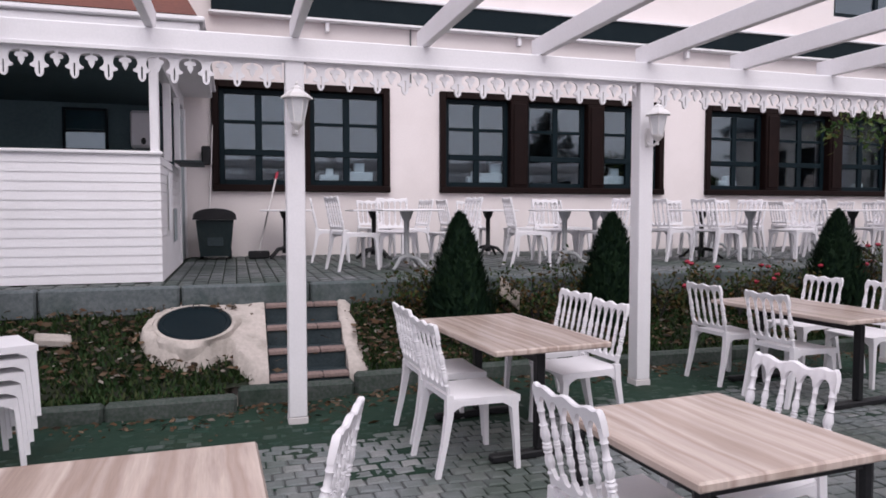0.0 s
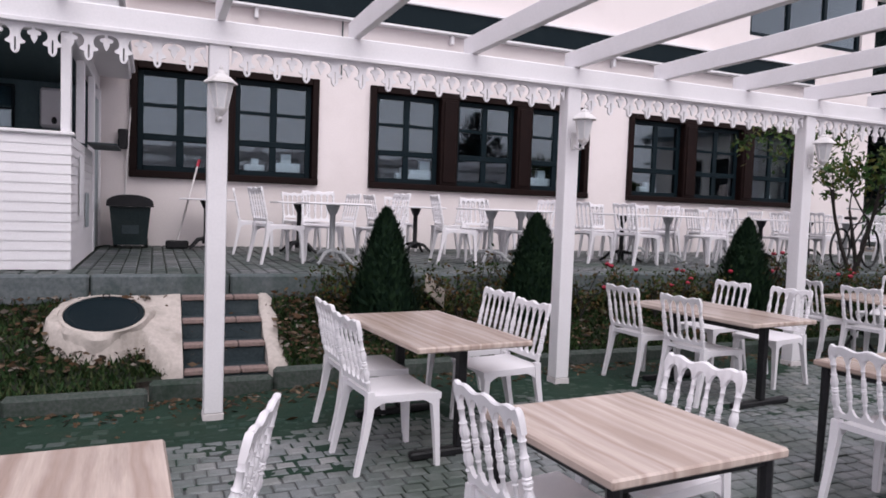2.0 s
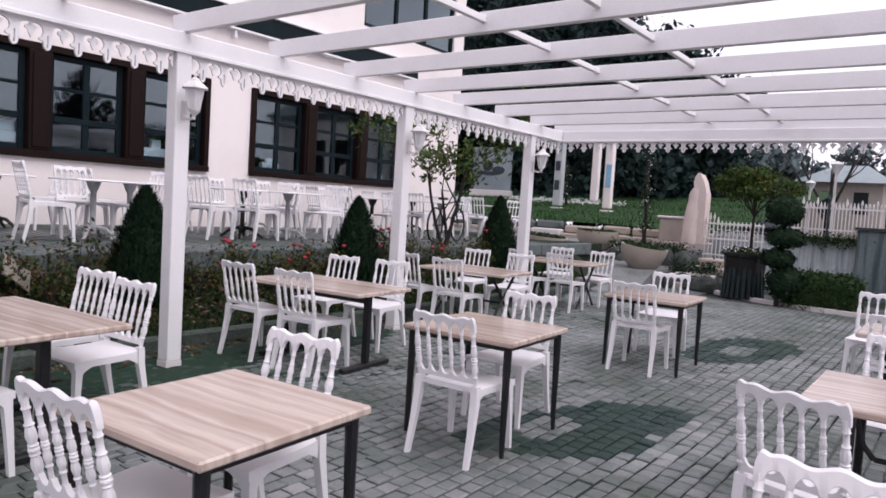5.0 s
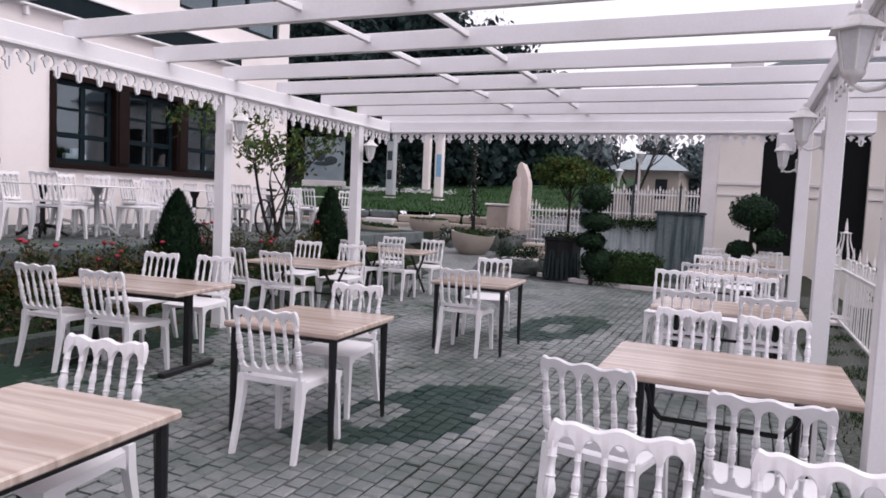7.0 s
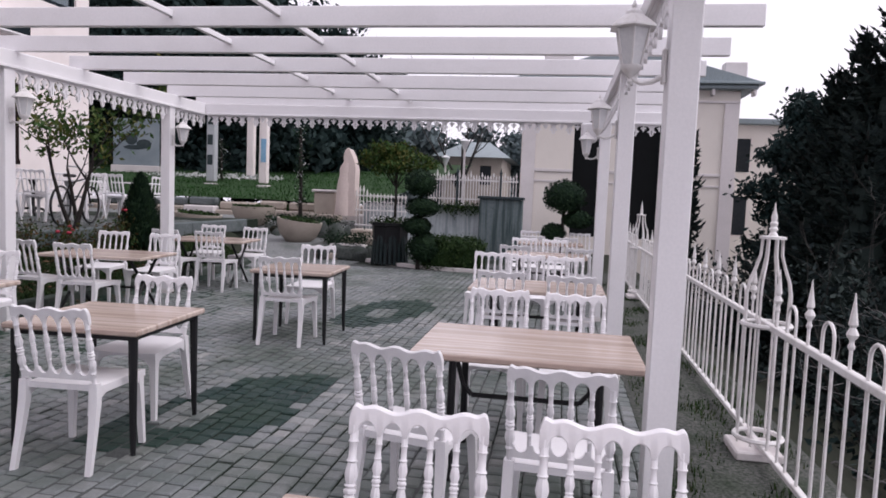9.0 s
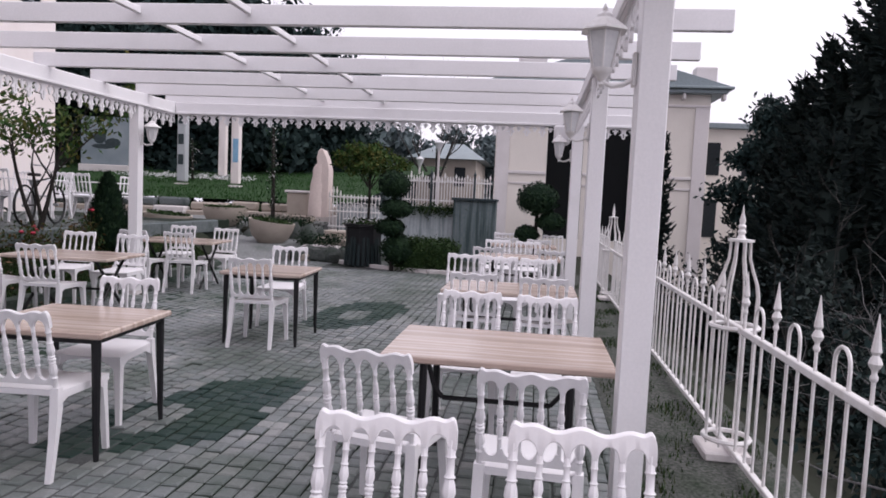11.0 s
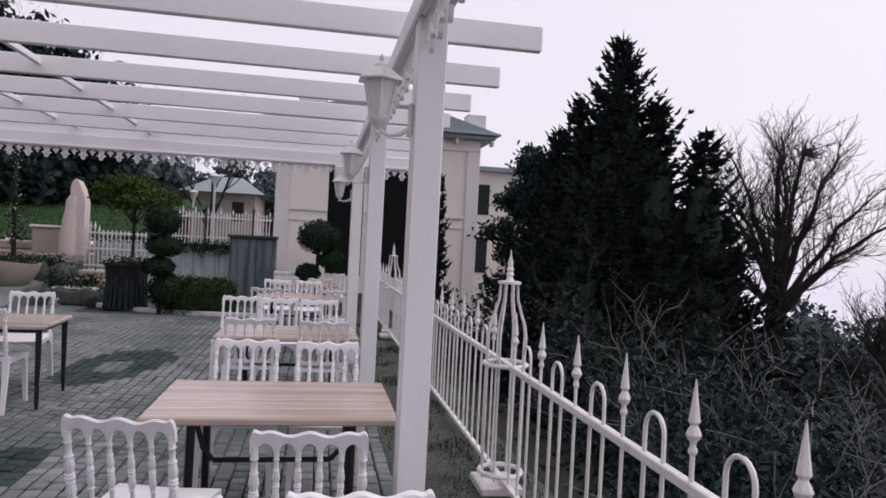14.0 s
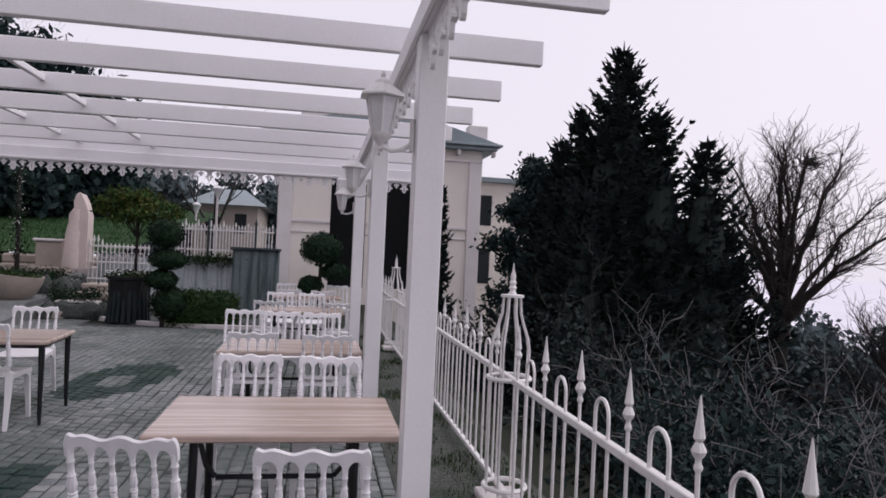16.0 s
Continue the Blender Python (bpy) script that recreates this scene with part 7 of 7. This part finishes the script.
def moss_mat():
    """Moss that has grown over the shaded pavers and their joints, with stone tops showing through."""
    m = M()
    nx, ny, x0, x1, y0, y1 = 420, 62, -3.2, 11.4, 3.9, 5.99
    for i in range(nx + 1):
        for j in range(ny + 1):
            x, y = x0 + (x1 - x0) * i / nx, y0 + (y1 - y0) * j / ny
            edge = 4.72 + 0.10 * (x - 1.0) + 0.3 * noise.noise((x * 0.8, 2.0, 1)) + 0.25 * noise.noise((x * 1.3, y * 1.3, 7))
            k = max(-1.0, min(1.0, (y - edge - 0.12) / 0.35))
            z = dip(x, y) - 0.0035 + 0.004 * k + 0.009 * noise.noise((x * 1.6, y * 2.2, 4)) + 0.008 * noise.noise((x * 7, y * 7, 9)) + 0.005 * noise.noise((x * 19, y * 19, 2))
            m.v.append((x, y, max(z, dip(x, y) - 0.011)))
    for i in range(nx):
        for j in range(ny):
            a = i * (ny + 1) + j
            q = (a, a + ny + 1, a + ny + 2, a + 1)
            if max(m.v[k][2] - dip(*m.v[k][:2]) for k in q) > -0.0105:
                m.f.append(q)
    single("moss", m, MOSS, "wet green moss spreading over the pavers by the garden kerb", "moss", kind="stuff")


moss_mat()


def joint_grit():
    """Grit swept over the paving: it fills the joints in some places and lies deep in them elsewhere."""
    m = M()
    nx, ny = 190, 58
    for i in range(nx + 1):
        for j in range(ny + 1):
            x, y = -3.2 + 22.4 * i / nx, -0.84 + 6.5 * j / ny
            z = dip(x, y) - 0.0125 + 0.014 * noise.noise((x * 0.8, y * 1.1, 12)) + 0.006 * noise.noise((x * 3.1, y * 3.1, 5))
            m.v.append((x, y, min(z, dip(x, y) - 0.006) - (0.03 if y > 4.5 + 0.1 * (x - 1.0) else 0.0)))
    for i in range(nx):
        for j in range(ny):
            a = i * (ny + 1) + j
            m.f.append((a, a + ny + 1, a + ny + 2, a + 1))
    ob = new("joint_grit", m.mesh("joint_grit", GRIT, True))
    ob.parent = floor
    tagged(ob, "grey grit filling the paver joints in patches", kind="stuff")


joint_grit()
rim = thing("garden_kerb", "narrow pale kerb curving along the far edge of the paving", "kerb", kind="structure")
line = [(16.6, 5.0), (15.75, 4.35), (15.1, 3.6), (14.72, 2.75), (14.55, 1.9), (14.5, 1.1), (14.55, 0.3)]
for (xa, ya), (xb, yb) in zip(line, line[1:]):
    ln = math.hypot(xb - xa, yb - ya)
    part("kerb_stone", M().box(-ln / 2 + 0.004, ln / 2 - 0.004, -0.05, 0.05, -0.1, 0.075, 0.012), TRIM, rim, at=pose((xa + xb) / 2, (ya + yb) / 2, 0, 0, 0, math.degrees(math.atan2(yb - ya, xb - xa))))


def billboard():
    """A pale printed board standing at the top of the lawn."""
    t = thing("billboard", "pale blue-grey printed board on a low white base", "sign", pose(27.0, 17.6, 2.0, 0, 0, 6))
    part("board", M().box(-0.04, 0.04, -1.0, 1.0, 0.35, 2.3, 0.01), HILL, t)
    part("base", M().box(-0.15, 0.15, -1.05, 1.05, -0.2, 0.34, 0.02), TRIM, t, "white base")
    for y, z, w, h in ((-0.35, 1.25, 0.34, 0.2), (0.2, 1.45, 0.28, 0.26), (0.05, 1.1, 0.5, 0.1)):
        part("printed_patch", M().lathe([(w, 0), (w, 0.004), (w * 0.7, 0.006)], 9, pose(-0.047, y, z, 0, -90, 0) @ Matrix.Diagonal((h / w, 1, 1, 1))), SLATE, t, "dark printed shape", smooth=False)


billboard()


# Added backdrop hill; its haze is only the grey-blue colour.
def far_hill():
    m = M()
    n = 90
    for i in range(n + 1):
        y = -10 + 95 * i / n
        top = 8.5 + 2.2 * noise.noise((y * 0.11, 0, 3)) + 1.0 * noise.noise((y * 0.5, 0, 6)) + 0.5 * noise.noise((y * 1.7, 0, 1))
        top *= min(1.0, max(0.15, (y + 8) / 14))
        m.v += [(110 + 3 * math.sin(y * 0.1), y, -12), (113 + 3 * math.sin(y * 0.1), y, top * 0.6), (125, y, top)]
    for i in range(n):
        for k in range(2):
            m.f.append((i * 3 + k, i * 3 + 3 + k, i * 3 + 4 + k, i * 3 + 1 + k))
    single("far_hill", m, HILL, "far wooded hillside with haze put into its grey-blue colour", "backdrop", kind="structure")


far_hill()


# ---- the pavers, last ----
def lay_pavers():
    """Rows of stone pavers in broken bond; those beside the middle tables are parts of their own."""
    r = random.Random(17)
    L, W, gap = 0.118, 0.098, 0.011
    near = {"paver": [], "moss": [], "dark": []}
    rest = {"paver": M(), "moss": M(), "dark": M()}
    mats = {"paver": PAVER, "moss": PAVER_MOSS, "dark": PAVER_DARK}

    def block(m, x, y, z, w, l, tilt):
        c = 0.012
        o = len(m.v)
        for hx, hy, hz in ((w / 2, l / 2, -0.03), (w / 2, l / 2, -c * 0.6), (w / 2 - c, l / 2 - c, 0.0)):
            for sx, sy in ((-1, -1), (1, -1), (1, 1), (-1, 1)):
                m.v.append((x + sx * hx, y + sy * hy, z + hz + sx * tilt[0] + sy * tilt[1]))
        for i in range(2):
            for k in range(4):
                m.f.append((o + i * 4 + k, o + i * 4 + (k + 1) % 4, o + i * 4 + 4 + (k + 1) % 4, o + i * 4 + 4 + k))
        m.f.append((o + 8, o + 9, o + 10, o + 11))

    def stone_at(x, y):
        wob = 0.25 * noise.noise((x * 1.3, y * 1.3, 7))
        edge = 4.72 + 0.10 * (x - 1.0) + 0.3 * noise.noise((x * 0.8, 2.0, 1)) + wob
        if y > edge:
            return "moss"
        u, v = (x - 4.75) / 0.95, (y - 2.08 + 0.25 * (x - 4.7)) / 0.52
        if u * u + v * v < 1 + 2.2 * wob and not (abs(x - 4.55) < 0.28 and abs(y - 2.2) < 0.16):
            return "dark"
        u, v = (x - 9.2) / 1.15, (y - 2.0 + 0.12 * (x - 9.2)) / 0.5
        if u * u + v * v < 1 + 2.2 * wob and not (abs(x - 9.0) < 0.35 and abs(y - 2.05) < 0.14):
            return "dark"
        return "paver"

    shift = 0.0
    for j in range(int((5.96 + 0.86) / (W + gap))):
        y = -0.86 + (j + 0.5) * (W + gap)
        shift += r.choice((0.5, 0.5, 0.42, 0.12, 0.3)) * (L + gap)
        x = -3.2 + shift % (L + gap)
        while x < 19.2:
            if y < 2.5 and x > 15.2 or (x > 14.4 and 1.25 < y < 4.3):
                x += L + gap
                continue
            kind = stone_at(x, y)
            z, tilt = dip(x, y) + r.gauss(0, 0.0026), (r.gauss(0, 0.0014), r.gauss(0, 0.0014))
            if 2.6 < x < 4.3 and 1.0 < y < 3.0 and len(near["paver"]) + len(near["dark"]) < 300:
                near[kind].append((x, y, z, tilt))
            else:
                s = 0.016 if kind == "moss" else 0.007
                block(rest[kind], x + r.uniform(-s, s) * 0.3, y + r.uniform(-s, s) * 0.3, z - (r.random() * 0.006 if kind == "moss" else 0), L + r.uniform(-s, 0.004), W + r.uniform(-s, 0.004), tilt)
            x += L + gap
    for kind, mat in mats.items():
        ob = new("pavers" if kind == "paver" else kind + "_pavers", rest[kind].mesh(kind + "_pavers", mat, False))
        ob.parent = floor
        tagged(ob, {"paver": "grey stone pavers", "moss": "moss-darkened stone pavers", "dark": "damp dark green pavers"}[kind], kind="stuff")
        if near[kind]:
            m = M()
            block(m, 0, 0, 0, L - 0.001, W - 0.001, (0, 0))
            me = m.mesh("paver", mat, False)
            for x, y, z, tilt in near[kind]:
                ob = new("paver", me)
                ob.parent = floor
                ob.matrix_basis = pose(x, y, z, math.degrees(tilt[1] * 14), math.degrees(-tilt[0] * 10), 0)
    top = M()
    for j in range(120):
        for i in range(18):
            x, y = -3.0 + j * 0.14, 7.22 + i * 0.25 + (0.125 if j % 2 else 0)
            if x < -0.7 and y > 7.5:
                continue
            block(top, x, y, TERR + r.gauss(0, 0.002), 0.126, 0.236, (0, 0))
    ob = new("terrace_pavers", top.mesh("terrace_pavers", PAVER_TERRACE, False))
    ob.parent = terrace
    tagged(ob, "greenish grey pavers of the upper terrace", kind="stuff")


lay_pavers()
